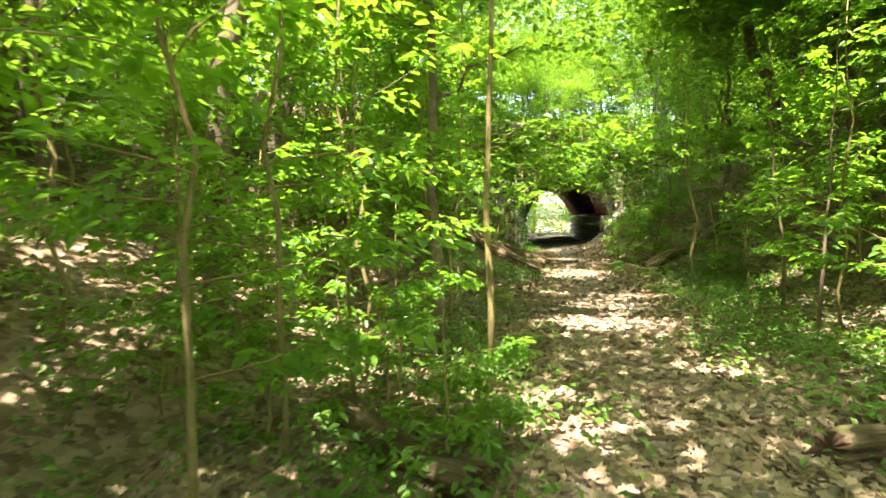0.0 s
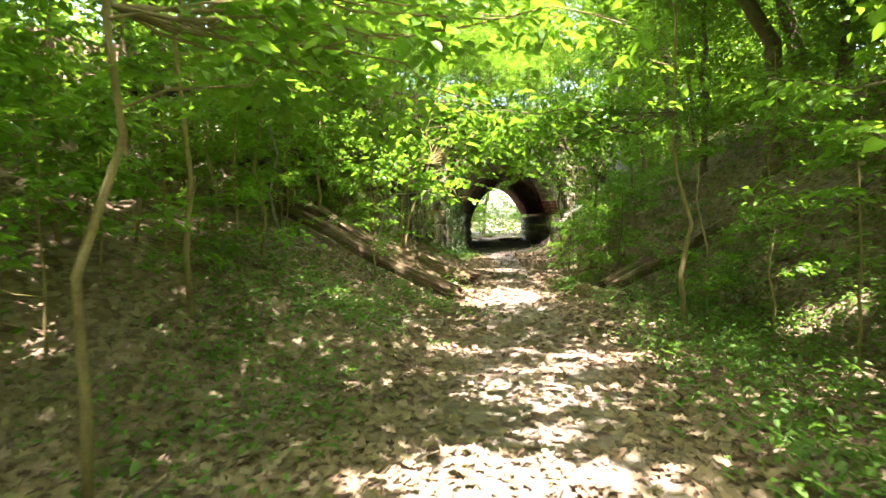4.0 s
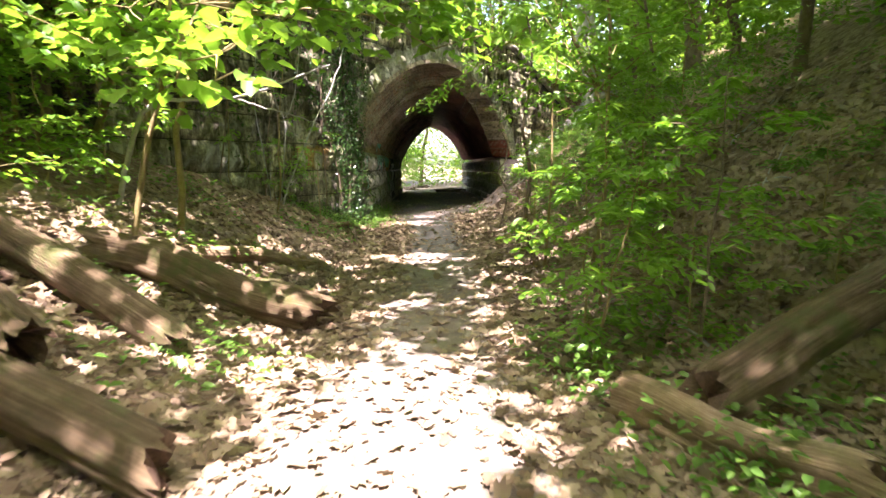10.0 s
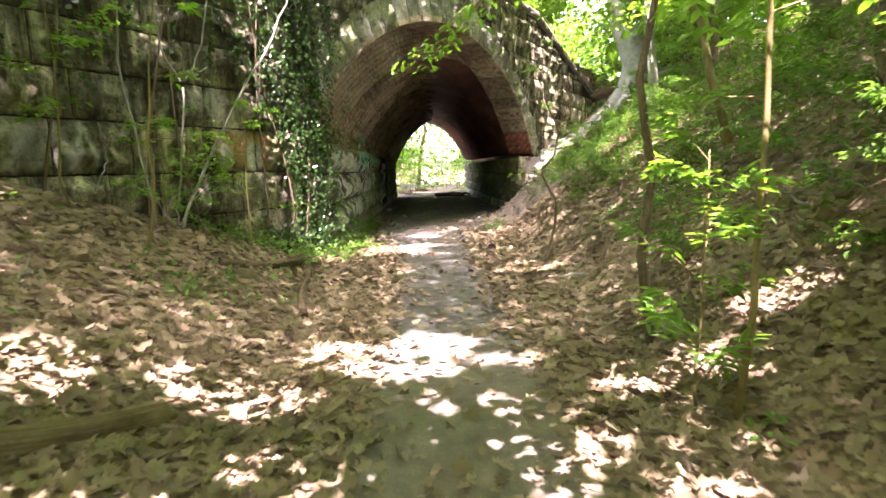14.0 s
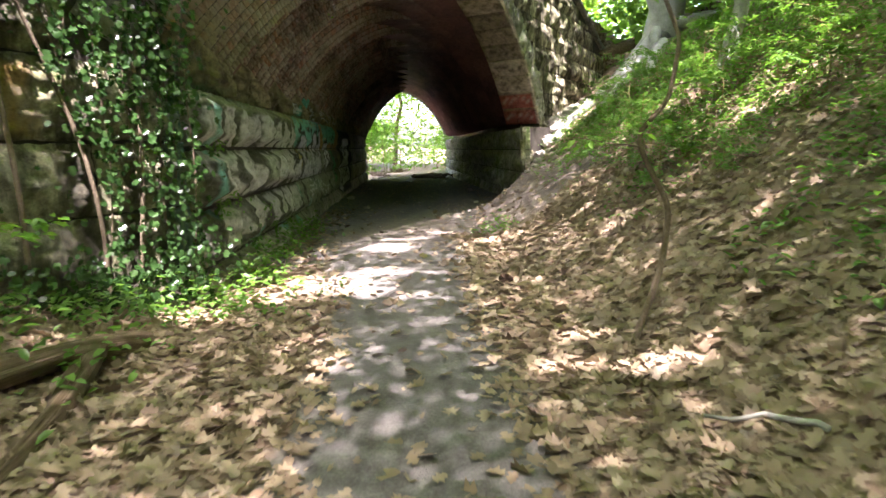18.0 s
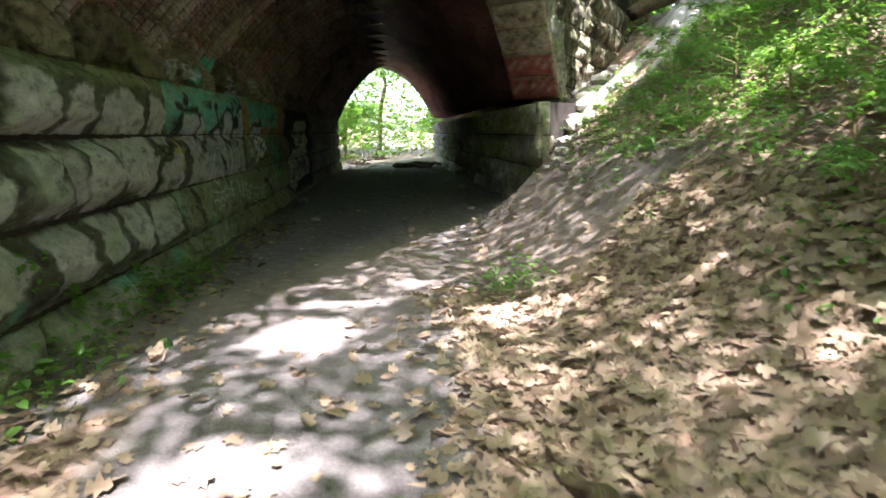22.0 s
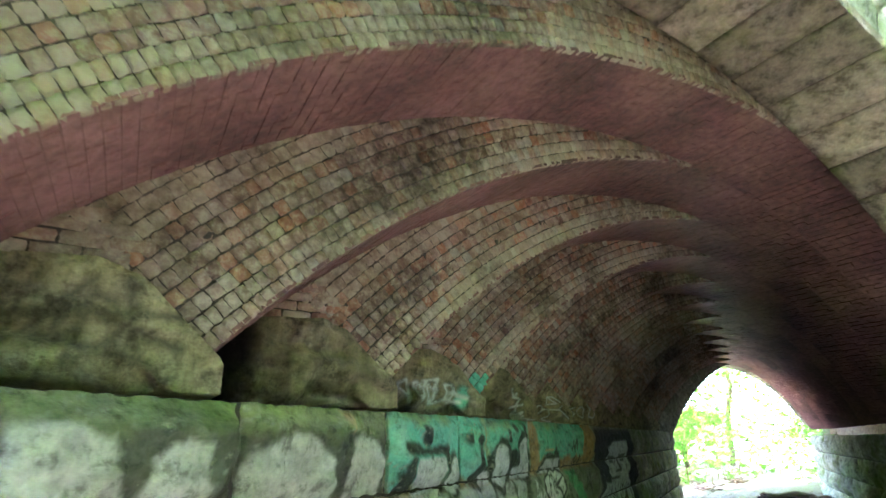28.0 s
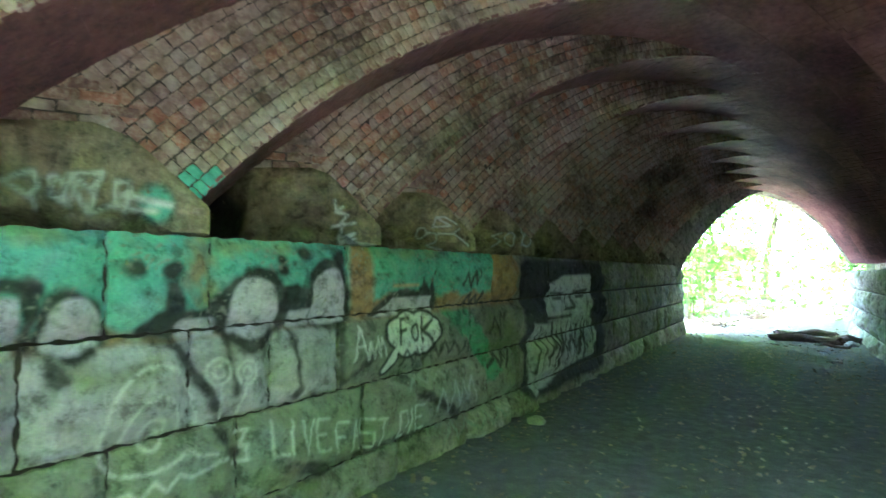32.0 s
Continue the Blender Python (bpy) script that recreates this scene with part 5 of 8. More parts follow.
def brick_mesh(seed, w, h, d):
    """A worn brick with a domed, uneven header face towards -y, w along x, h along z."""
    r = random.Random(seed)
    verts, n = [], 4
    for a in range(n):
        for b in range(n):
            u, v = a / (n - 1), b / (n - 1)
            rim = a in (0, n - 1) or b in (0, n - 1)
            corner = a in (0, n - 1) and b in (0, n - 1)
            x, z = (u - 0.5) * w * (0.97 if corner else 1.0) + r.uniform(-0.004, 0.004), (v - 0.5) * h * (0.97 if corner else 1.0) + r.uniform(-0.004, 0.004)
            verts.append((x, -d * (0.7 if corner else 0.86 if rim else 1.0) + r.uniform(-0.003, 0.003), z))
    faces = [(a * n + b, (a + 1) * n + b, (a + 1) * n + b + 1, a * n + b + 1) for a in range(n - 1) for b in range(n - 1)]
    ring = [a * n for a in range(n)] + [(n - 1) * n + b for b in range(1, n)] + [a * n + n - 1 for a in range(n - 2, -1, -1)] + [b for b in range(n - 2, 0, -1)]
    o = len(verts)
    verts += [(verts[k][0], 0.03, verts[k][2]) for k in ring]
    faces += [(ring[k], o + k, o + (k + 1) % len(ring), ring[(k + 1) % len(ring)]) for k in range(len(ring))]
    return verts, faces


SPRAY = surface("spray_green", (0.08, 0.30, 0.22), (0.13, 0.42, 0.32), (0.22, 0.52, 0.42), 9, 60, 0.7, 0.4, 0.005)
BW, BH = 0.082, 0.096
BRICKS = [mesh_of("brick", *brick_mesh(i, BW - 0.004 - 0.002 * (i % 3), BH - 0.008 - 0.003 * (i % 3), 0.005 + 0.0035 * (i % 4)), [BRICK], True) for i in range(12)]
EDGE_W = 0.064
EDGE_BRICKS = [mesh_of("brick", *brick_mesh(50 + i, EDGE_W - 0.005, BH - 0.008, 0.012 + 0.004 * (i % 3)), [BRICK_EDGE], True) for i in range(6)]
NEAR_RIBS = 6
ROT_FACE = Matrix(((FX, -FY, 0), (FY, FX, 0), (0, 0, 1))).to_4x4()
rnd = random.Random(3)


def flank_bricks(k):
    """Where the front of rib k shows past the rib before it."""
    out = []
    for ring in range(16):
        r = RR + BH * (ring + 0.5)
        wide = EDGE_W if ring < 2 else BW
        count = int(r * 2.2 / wide)
        shift = rnd.uniform(0, wide)
        for i in range(count):
            ang = TIP_A + 0.02 - (i * wide + shift + 0.02) / r
            if ang < 0.9:
                break
            s, z = arc(k, ang, r)
            ps, pz = s - (RC + (k - 1) * SH), z - RZ
            lim = RR if k > 1 else RR + 0.42
            if k == 1:
                if math.hypot(s - SC, z - SZ) > SR + 0.06:
                    continue
            elif math.hypot(ps, pz) > lim + 0.06:
                continue
            out.append((s, z, ang, ring))
    return out


STRETCHERS = [mesh_of("brick", *brick_mesh(80 + i, 0.205 - 0.006 * (i % 2), 0.064 - 0.003 * (i % 3), 0.008 + 0.004 * (i % 3)), [BRICK], True) for i in range(6)]


def level_bricks(k):
    """Level courses that fill the corner between a springer and the foot of its rib."""
    out = []
    for row in range(10):
        z = 2.56 + 0.072 * row
        for i in range(9):
            s = -2.3 + 0.214 * i + (0.107 if row % 2 else 0.0)
            if math.atan2(z - RZ, s - RC) < TIP_A - 0.004:
                continue
            lim = (s + k * SH - (RC + (k - 1) * SH), z - RZ)
            if math.hypot(*lim) < RR + 0.05:
                out.append((s + k * SH, z))
    return out


def ribs():
    for k in range(1, RIBS - 1):
        rib = thing("brick_rib", rib_core(k), "stepped brick vault rib with worn header courses and reddish soffit", "vault", "ribs of the vault", "structure")
        far, own = [], 0
        for s, z, ang, ring in flank_bricks(k):
            m = Matrix.Translation(fp(s, k * D + 0.02 + rnd.uniform(-0.004, 0.003), z)) @ ROT_FACE @ Matrix.Rotation(-(ang - math.pi / 2), 4, "Y") @ Matrix.Rotation(rnd.uniform(-0.035, 0.035), 4, "Y") @ Matrix.Rotation(rnd.uniform(-0.05, 0.05), 4, "X") @ Matrix.Rotation(rnd.uniform(-0.05, 0.05), 4, "Z")
            src = EDGE_BRICKS[rnd.randrange(6)] if ring < 2 else BRICKS[rnd.randrange(12)]
            if k <= NEAR_RIBS and own < 340:
                own += 1
                b = new("brick", src)
                b.matrix_world = m
                b.parent = rib
                if k == 4 and math.hypot(s - k * SH + 0.03, z - 2.23) < 0.11:
                    b.material_slots[0].link = "OBJECT"
                    b.material_slots[0].material = SPRAY
            else:
                far.append(([m @ v.co for v in src.vertices], [tuple(p.vertices) for p in src.polygons]))
        if far:
            tagged(part("brick_course", mesh_of("brick_course", *merged(far), [BRICK_FAR]), rib), kind="stuff")
        for s, z in (level_bricks(k) if k <= 7 else []):
            b = new("brick", STRETCHERS[rnd.randrange(6)])
            b.matrix_world = Matrix.Translation(fp(s, k * D + 0.02 + rnd.uniform(-0.004, 0.003), z)) @ ROT_FACE @ Matrix.Rotation(rnd.uniform(-0.03, 0.03), 4, "Y")
            b.parent = rib
        # soffit bricks, joined
        bits = []
        L, H = 0.212, 0.074
        n_arc = int(RR * (TIP_A - 0.72) / H)
        step = 1 if k < 7 else 2
        for i in range(0, n_arc, step):
            a0, a1 = TIP_A - i * H / RR - 0.0022 / RR, TIP_A - (i + step) * H / RR + 0.0022 / RR
            cuts = [0.0] + [v for v in np.arange(L * (0.5 if (i // step) % 2 else 1.0), D - 0.03, L)] + [D]
            for c0, c1 in zip(cuts, cuts[1:]):
                o = rnd.uniform(-0.0045, 0.0035)
                q = []
                for rr in (RR + 0.006 + o, RR + 0.03):
                    for ang, n in ((a0, c0 + 0.0022), (a1, c0 + 0.0022), (a1, c1 - 0.0022), (a0, c1 - 0.0022)):
                        s, z = arc(k, ang, rr)
                        q.append(fp(s, k * D + 0.004 + n, z))
                bits.append((q, [(3, 2, 1, 0), (0, 1, 5, 4), (1, 2, 6, 5), (2, 3, 7, 6), (3, 0, 4, 7)]))
        tagged(part("soffit_brick", mesh_of("soffit_brick", *merged(bits), [BRICK_RED]), rib), kind="stuff")


SPRINGER = stone_material("stone_springer", (0.10, 0.08, 0.05), (0.28, 0.235, 0.15), (0.44, 0.38, 0.26), (0.22, 0.21, 0.09), True, 0.60, 0.28)


def springers():
    """Springer blocks: a fine front that carries the tags, sides and top behind it."""
    tops = ([-1.5, -0.62, -0.42, 0.0, 0.02], [2.5, 2.55, 2.48, 2.09, 2.05])
    for k in range(1, RIBS - 1):
        ns, nz = (70, 30) if k < 8 else (20, 8)
        S, T = np.meshgrid(np.linspace(-1.5, 0.015, ns), np.linspace(0, 1, nz))
        hi = np.interp(S, *tops)
        Z = LEDGE + 0.012 + T * (hi - LEDGE - 0.012)
        edge = np.minimum(np.minimum(0.02 - S, hi - Z), Z - LEDGE)
        out = 0.03 * smooth(0, 0.06, edge) + 0.05 * rough_field(S * 0.4, 0.8 * Z, 3.3 * k) + 0.03 * rough_field(S, 1.3 * Z, 1.7 * k) + 0.028 * np.abs(np.sin(13 * Z + 1.6 * np.sin(3 * S + k) + 2 * k)) * smooth(-0.15, -0.4, S) + 0.05 * (np.maximum(facets(S, Z, 2.7 * k, 12), -0.9) + 0.4) * smooth(0.05, 0.45, -S) - 0.10 * (1 - smooth(0.0, 0.13, Z - LEDGE - 0.06 - 0.06 * np.sin(5 * S + k) - 0.03 * np.sin(17 * S))) - 0.35 * (1 - smooth(-1.4, -1.05, S)) - 0.03 * np.clip(rough_field(2 * S, 2 * Z, 4.1 * k), 0, 1)
        out = np.where(Z > 1.90 - 0.842 * (S + 0.21), np.maximum(out, 0.004), out)
        s, z, o = S.ravel(), Z.ravel(), out.ravel()
        co = np.stack(fp(s + k * SH, k * D - o, z), 1)
        i = (np.arange(nz - 1)[:, None] * ns + np.arange(ns - 1)[None, :]).ravel()
        quads = [np.stack([i, i + 1, i + ns + 1, i + ns], 1)]
        edge_i = np.concatenate([np.arange(ns), np.arange(1, nz) * ns + ns - 1, (nz - 1) * ns + np.arange(ns - 2, -1, -1), np.arange(nz - 2, 0, -1) * ns])
        back = np.stack(fp(s[edge_i] + k * SH, np.full(len(edge_i), (k + 1) * D), z[edge_i]), 1)
        m = len(co) + np.arange(len(edge_i))
        quads.append(np.stack([edge_i, m, np.roll(m, -1), np.roll(edge_i, -1)], 1))
        me = quick_mesh("springer_stone", np.concatenate([co, back]), np.concatenate(quads), SPRINGER)
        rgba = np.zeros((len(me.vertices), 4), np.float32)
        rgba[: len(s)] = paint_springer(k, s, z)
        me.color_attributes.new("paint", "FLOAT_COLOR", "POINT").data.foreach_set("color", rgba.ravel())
        thing("springer_stone", me, "sandstone springer block, near black at its inner end, under a brick rib" if k not in (2, 4) else "sandstone springer block scrawled with spray paint", "stone block", "springer stones", "structure")


springers()

# far ring, far face and the fill above the vault
far_ring = thing("arch_ring", None, "sandstone arch ring at the far mouth of the tunnel", "arch", kind="structure")


def far_stone_ring():
    off = (RIBS - 1) * SH
    for (r0, r1, n0, n1) in ((RR + 0.02, RR + 1.9, (RIBS - 1) * D, RIBS * D),):
        for i in range(24):
            verts = []
            a0 = math.pi - 0.72 + (1.44 - math.pi) * i / 24 - 0.0015
            a1 = math.pi - 0.72 + (1.44 - math.pi) * (i + 1) / 24 + 0.0015
            for ang in (a0, a1):
                for n in (n0, n1):
                    for r in (r0, r1):
                        verts.append(fp(RC + off + r * math.cos(ang), n, RZ + r * math.sin(ang)))
            part("voussoir", mesh_of("voussoir", verts, [(0, 4, 6, 2), (1, 3, 7, 5), (0, 1, 5, 4), (2, 6, 7, 3), (0, 2, 3, 1), (4, 5, 7, 6)], [STONE_COPING]), far_ring)


far_stone_ring()


def far_face():
    off = (RIBS - 1) * SH
    s = np.concatenate([np.linspace(-16, -1.0, 8), np.linspace(-0.95, 2 * RC, 30), np.linspace(2 * RC + 0.01, 20, 6)])
    lo = np.array([RZ + math.sqrt(max((RR + 0.3) ** 2 - (v - RC) ** 2, 0)) if -0.96 <= v <= 2 * RC else -0.6 for v in s])
    verts = [fp(a + off + SH, n, z) for n in (RIBS * D - 0.6, RIBS * D) for zz in (lo, np.full(len(s), TOP)) for a, z in zip(s, zz)]
    m = len(s)
    faces = []
    for i in range(m - 1):
        faces += [(i, i + 1, m + i + 1, m + i), (2 * m + i, 3 * m + i, 3 * m + i + 1, 2 * m + i + 1), (m + i, m + i + 1, 3 * m + i + 1, 3 * m + i), (i, 2 * m + i, 2 * m + i + 1, i + 1)]
    thing("wall_far_face", mesh_of("wall_far_face", verts, faces, [STONE_COPING]), "stone bridge face at the far mouth", "wall", kind="structure")


far_face()
c = [fp(-3, 0.5, 0)[:2], fp(14, 0.5, 0)[:2], fp(14 + RIBS * SH, RIBS * D - 0.2, 0)[:2], fp(-3 + RIBS * SH, RIBS * D - 0.2, 0)[:2]]
thing("embankment_top", slab("embankment_top", c, 5.5, 5.9, SOIL), "earth fill over the vault", "embankment", kind="structure")

# ---------------- sun flecks: gaps in the crowns ----------------
# Each gap: ground x, ground y, half widths. The sun stands in -y, so a leaf at height z shades y + SUN_RUN * z.
GAPS = [(0.35, 3.9, 0.6, 0.3), (0.1, 4.6, 0.5, 0.3), (1.05, 8.05, 0.98, 0.6), (2.3, 11.1, 0.7, 0.25), (0.7, 11.4, 0.7, 0.25), (1.5, 10.6, 0.5, 0.3), (1.2, 13.5, 0.7, 0.25), (-0.6, 4.9, 0.4, 0.3), (1.4, 16.1, 0.95, 1.35), (0.85, 15.2, 0.5, 0.5)]
# beside the log pile, and the band across the path beyond it
GAPS += [(0.2, 18.7, 0.4, 0.25), (-0.3, 19.6, 0.6, 0.45), (-0.9, 19.9, 0.8, 0.5), (-1.6, 19.0, 0.8, 0.6), (-0.1, 19.3, 0.5, 0.32), (0.45, 19.65, 0.3, 0.2), (0.8, 20.35, 0.5, 0.36), (0.56, 21.35, 0.48, 0.3), (1.02, 22.3, 0.45, 0.26), (1.6, 22.35, 0.56, 0.38), (1.4, 21.85, 0.5, 0.24)]
GAPS += [(1.95, 21.25, 0.45, 0.2), (2.9, 21.4, 0.3, 0.15), (2.3, 22.0, 0.4, 0.15), (4.4, 21.9, 0.5, 0.28), (0.3, 17.7, 0.4, 0.35), (1.5, 19.0, 0.35, 0.2)]
# before the mouth of the tunnel
GAPS += [(0.5, 27.7, 0.5, 0.36), (1.1, 27.95, 0.6, 0.52), (1.5, 28.45, 0.45, 0.3), (1.57, 30.1, 0.36, 0.42), (1.9, 30.8, 0.4, 0.14), (1.9, 27.4, 0.25, 0.1), (2.3, 27.3, 0.14, 0.07), (2.2, 28.3, 0.13, 0.09), (-0.15, 27.1, 0.45, 0.35), (3.15, 30.2, 0.35, 0.28), (2.4, 31.3, 0.3, 0.1)]
GAPS += [(2.9, 25.6, 0.28, 0.14), (3.1, 26.1, 0.22, 0.12), (3.4, 25.4, 0.3, 0.16), (1.33, 25.8, 0.14, 0.07), (5.2, 35.75, 0.45, 0.35), (5.7, 36.0, 0.45, 0.5), (6.4, 36.4, 0.4, 0.4)]
# on the broad leaves over the logs, and in the ivy
GAPS += [(0.2, 20.1, 0.5, 0.25), (-0.4, 20.9, 0.35, 0.2), (0.15, 19.2, 0.45, 0.25), (3.4, 21.5, 0.5, 0.4), (0.5, 17.1, 0.55, 0.4), (-1.3, 20.6, 0.5, 0.3)]
# smaller ones
GAPS += [(-1.2, 12.6, 0.5, 0.22), (0.0, 12.2, 0.3, 0.2), (2.5, 14.0, 0.3, 0.2), (3.2, 13.0, 0.5, 0.2), (1.9, 5.6, 0.5, 0.2), (2.3, 3.0, 0.4, 0.25), (-2.9, 9.4, 0.6, 0.5), (5.0, 8.4, 0.8, 0.8), (4.8, 6.4, 0.9, 0.8), (3.9, 4.5, 0.6, 0.6), (5.2, 12.4, 0.8, 0.5)]
fleck = random.Random(41)
GAPS += [(fleck.uniform(-1.9, 0.7), fleck.uniform(17.3, 19.8), fleck.uniform(0.12, 0.34), fleck.uniform(0.1, 0.24)) for _ in range(24)]
GAPS += [(fleck.uniform(-2.8, 0.5), fleck.uniform(16.8, 20.2), fleck.uniform(0.12, 0.3), fleck.uniform(0.1, 0.24)) for _ in range(36)]
GAPS += [(2.4, 54.4, 1.7, 1.0), (1.2, 57.5, 0.8, 0.4)]
GAPS += [(0.9 + 0.05 * i + fleck.uniform(-1.2, 0.9), 2.2 + 0.42 * i + fleck.uniform(-0.3, 0.3), fleck.uniform(0.1, 0.26), fleck.uniform(0.08, 0.18)) for i in range(46)]
GAPS += [(fleck.uniform(-1.5, 2.6), fleck.uniform(16.5, 21.0), fleck.uniform(0.1, 0.3), fleck.uniform(0.08, 0.2)) for _ in range(30)]
GAPS += [(fleck.uniform(-1.1, 0.0), fleck.uniform(27.6, 29.2), fleck.uniform(0.07, 0.16), fleck.uniform(0.06, 0.14)) for _ in range(15)]
GAPS += [(fleck.uniform(2.2, 5.2), fleck.uniform(26.0, 30.4), fleck.uniform(0.06, 0.14), fleck.uniform(0.05, 0.1)) for _ in range(26)]


# openings in the tall crowns alone: they light the young trees and shrubs below
SKY_GAPS = [(-1.2, 5.0, 1.2, 0.8), (-2.4, 6.5, 1.0, 0.9), (4.4, 6.2, 1.0, 1.2), (4.4, 9.8, 0.6, 0.6), (1.2, 9.8, 0.8, 0.4), (0.0, 21.0, 1.0, 0.7), (1.5, 20.6, 1.3, 0.45), (-1.8, 20.2, 1.0, 1.0), (6.3, 32.0, 0.8, 0.9), (6.0, 29.4, 0.7, 0.7), (-0.6, 27.6, 0.7, 0.5), (-2.4, 23.4, 0.9, 0.5)]


def in_gap(P, gaps=GAPS):
    gx, gy = P[:, 0], P[:, 1] + SUN_RUN * P[:, 2]
    ragged = 1 + 0.28 * np.sin(7 * gx + 5 * gy) * np.sin(9 * gy - 4 * gx + 1.3) + 0.2 * np.sin(17 * gx - 13 * gy)
    hit = np.zeros(len(P), bool)
    for cx, cy, rx, ry in gaps:
        hit |= np.hypot((gx - cx) / rx, (gy - cy) / ry) < ragged
    return hit


# ---------------- leaves on twigs ----------------
def spray(r, base, way, length, count, size, flat=0.25):
    """Leaves set left and right along one twig, lying nearly level. Gives base points, ways, upper sides, lengths."""
    base, way = np.asarray(base, float), np.asarray(way, float)
    way = way / np.linalg.norm(way)
    side = np.cross(way, (0, 0, 1.0))
    side = side / max(np.linalg.norm(side), 1e-6)
    t = np.linspace(0.15, 1.0, count) + r.uniform(-0.03, 0.03, count)
    sag = -0.25 * length * t ** 2
    P = base + way * (length * t)[:, None]
    P[:, 2] += sag
    P += r.normal(0, 0.02, P.shape)
    sgn = np.where(np.arange(count) % 2, 1.0, -1.0)[:, None]
    A = way * 0.55 + side * sgn * 0.85 + r.normal(0, 0.22, (count, 3))
    A[:, 2] += -0.25
    U = np.tile([0, 0, 1.0], (count, 1)) + r.normal(0, flat, (count, 3))
    L = size * r.uniform(0.65, 1.2, count)
    return P, A, U, L


def gather(sprays):
    return [np.concatenate([s[i] for s in sprays]) for i in range(4)]


def bent(r, p0, p1, n=6, wob=0.05):
    p0, p1 = np.asarray(p0, float), np.asarray(p1, float)
    t = np.linspace(0, 1, n)[:, None]
    P = p0 + (p1 - p0) * t
    L = np.linalg.norm(p1 - p0)
    P[1:-1] += r.normal(0, wob * L / n * 2, (n - 2, 3))
    return P


def make_sapling(name, seed, height, radius, branches, reach, leaf, per, low=0.25, mat=LEAF, bark=BARK_YOUNG, wide=0.55, label="", category="sapling", lean=(0, 0), group="", drop=None, at=(0, 0), wob=0.05, up=0.35, full=True, sub=3, crook=None, face=None, steps_up=9):
    """A young tree: a bent stem, boughs, and sprays of leaves along the boughs."""
    r = np.random.default_rng(seed)
    x, y = at
    z = float(ground_z(x, y)) - 0.04
    root = thing(name, None, label, category, group)
    root.location = (x, y, z)
    stem = bent(r, (0, 0, 0), (lean[0], lean[1], height), steps_up, wob)
    if crook is not None:
        soft = [np.interp(stem[:, 2] + e, *crook) for e in (-0.06, -0.03, 0, 0.03, 0.06)]
        stem[:, 0] += np.mean(soft, 0)
    local_part("stem", mesh_of("stem", *tube(stem, np.linspace(radius, radius * 0.25, steps_up), 8), [bark], True), root)
    sprays = []
    for i in range(branches):
        t = low + (1 - low) * (i + r.uniform(0, 0.8)) / branches
        j = t * (steps_up - 1)
        a = int(min(j, steps_up - 2))
        f = j - a
        p = stem[a] * (1 - f) + stem[a + 1] * f
        yaw = r.uniform(0, 2 * math.pi) if face is None else r.normal(radians(face), 0.7)
        ln = reach * r.uniform(0.55, 1.1) * (1.15 - 0.6 * t)
        way = np.array([math.cos(yaw), math.sin(yaw), up * r.uniform(0.2, 1.2)])
        q = p + way * ln
        mid = bent(r, p, q, 5, 0.08)
        local_part("branch", mesh_of("branch", *tube(mid, np.linspace(max(radius * 0.33, 0.004), max(radius * 0.08, 0.002), 5), 5, False), [bark], True), root)
        sprays.append(spray(r, mid[2], way, ln * 0.6, per, leaf))
        for _ in range(sub):
            k = r.integers(1, 5)
            w2 = way + r.normal(0, 0.75, 3) * np.array([1, 1, 0.25])
            sprays.append(spray(r, mid[k], w2, ln * r.uniform(0.35, 0.65), per, leaf))
    P, A, U, L = gather(sprays)
    if drop:
        W = P + np.array([x, y, z])
        keep = ~in_gap(W) | (r.uniform(0, 1, len(W)) < drop)
        P, A, U, L = P[keep], A[keep], U[keep], L[keep]
    local_part("crown", leaf_mesh("crown", P, A, U, L, L * wide, mat, full), root)
    return root


def add_boughs(tree, start, ends, leaf, per, count, spread_r, bark, seed, wide=0.6, stay=0.05):
    """Longer boughs on a young tree, each with its own sprays; start and ends are places in the scene."""
    r = np.random.default_rng(seed)
    o = np.array(tree.location)
    sp = []
    for e in ends:
        p, q = np.array(start) - o, np.array(e) - o
        mid = bent(r, p, q, 7, 0.10)
        local_part("branch", mesh_of("branch", *tube(mid, np.linspace(0.012, 0.004, 7), 6, False), [bark], True), tree)
        for _ in range(count):
            k = r.integers(3, 7)
            yaw = r.uniform(0, 2 * math.pi)
            sp.append(spray(r, mid[k] + r.normal(0, 0.18, 3), (math.cos(yaw), math.sin(yaw), r.uniform(-0.2, 0.25)), spread_r * r.uniform(0.5, 1.1), per, leaf))
    P, A, U, L = gather(sp)
    keep = ~in_gap(P + o) | (r.uniform(0, 1, len(P)) < stay)
    P, A, U, L = P[keep], A[keep], U[keep], L[keep]
    local_part("crown", leaf_mesh("crown", P, A, U, L, L * wide, LEAF, True), tree)


def put(src, x, y, turn, scale=1.0, sink=0.04, dz=0.0):
    """A further plant of the same kind, turned and scaled."""
    ob = copy_thing(src, pose(x, y, float(ground_z(x, y)) - sink + dz, 0, 0, turn))
    ob.scale = (scale, scale, scale * random.uniform(0.9, 1.12))
    return ob


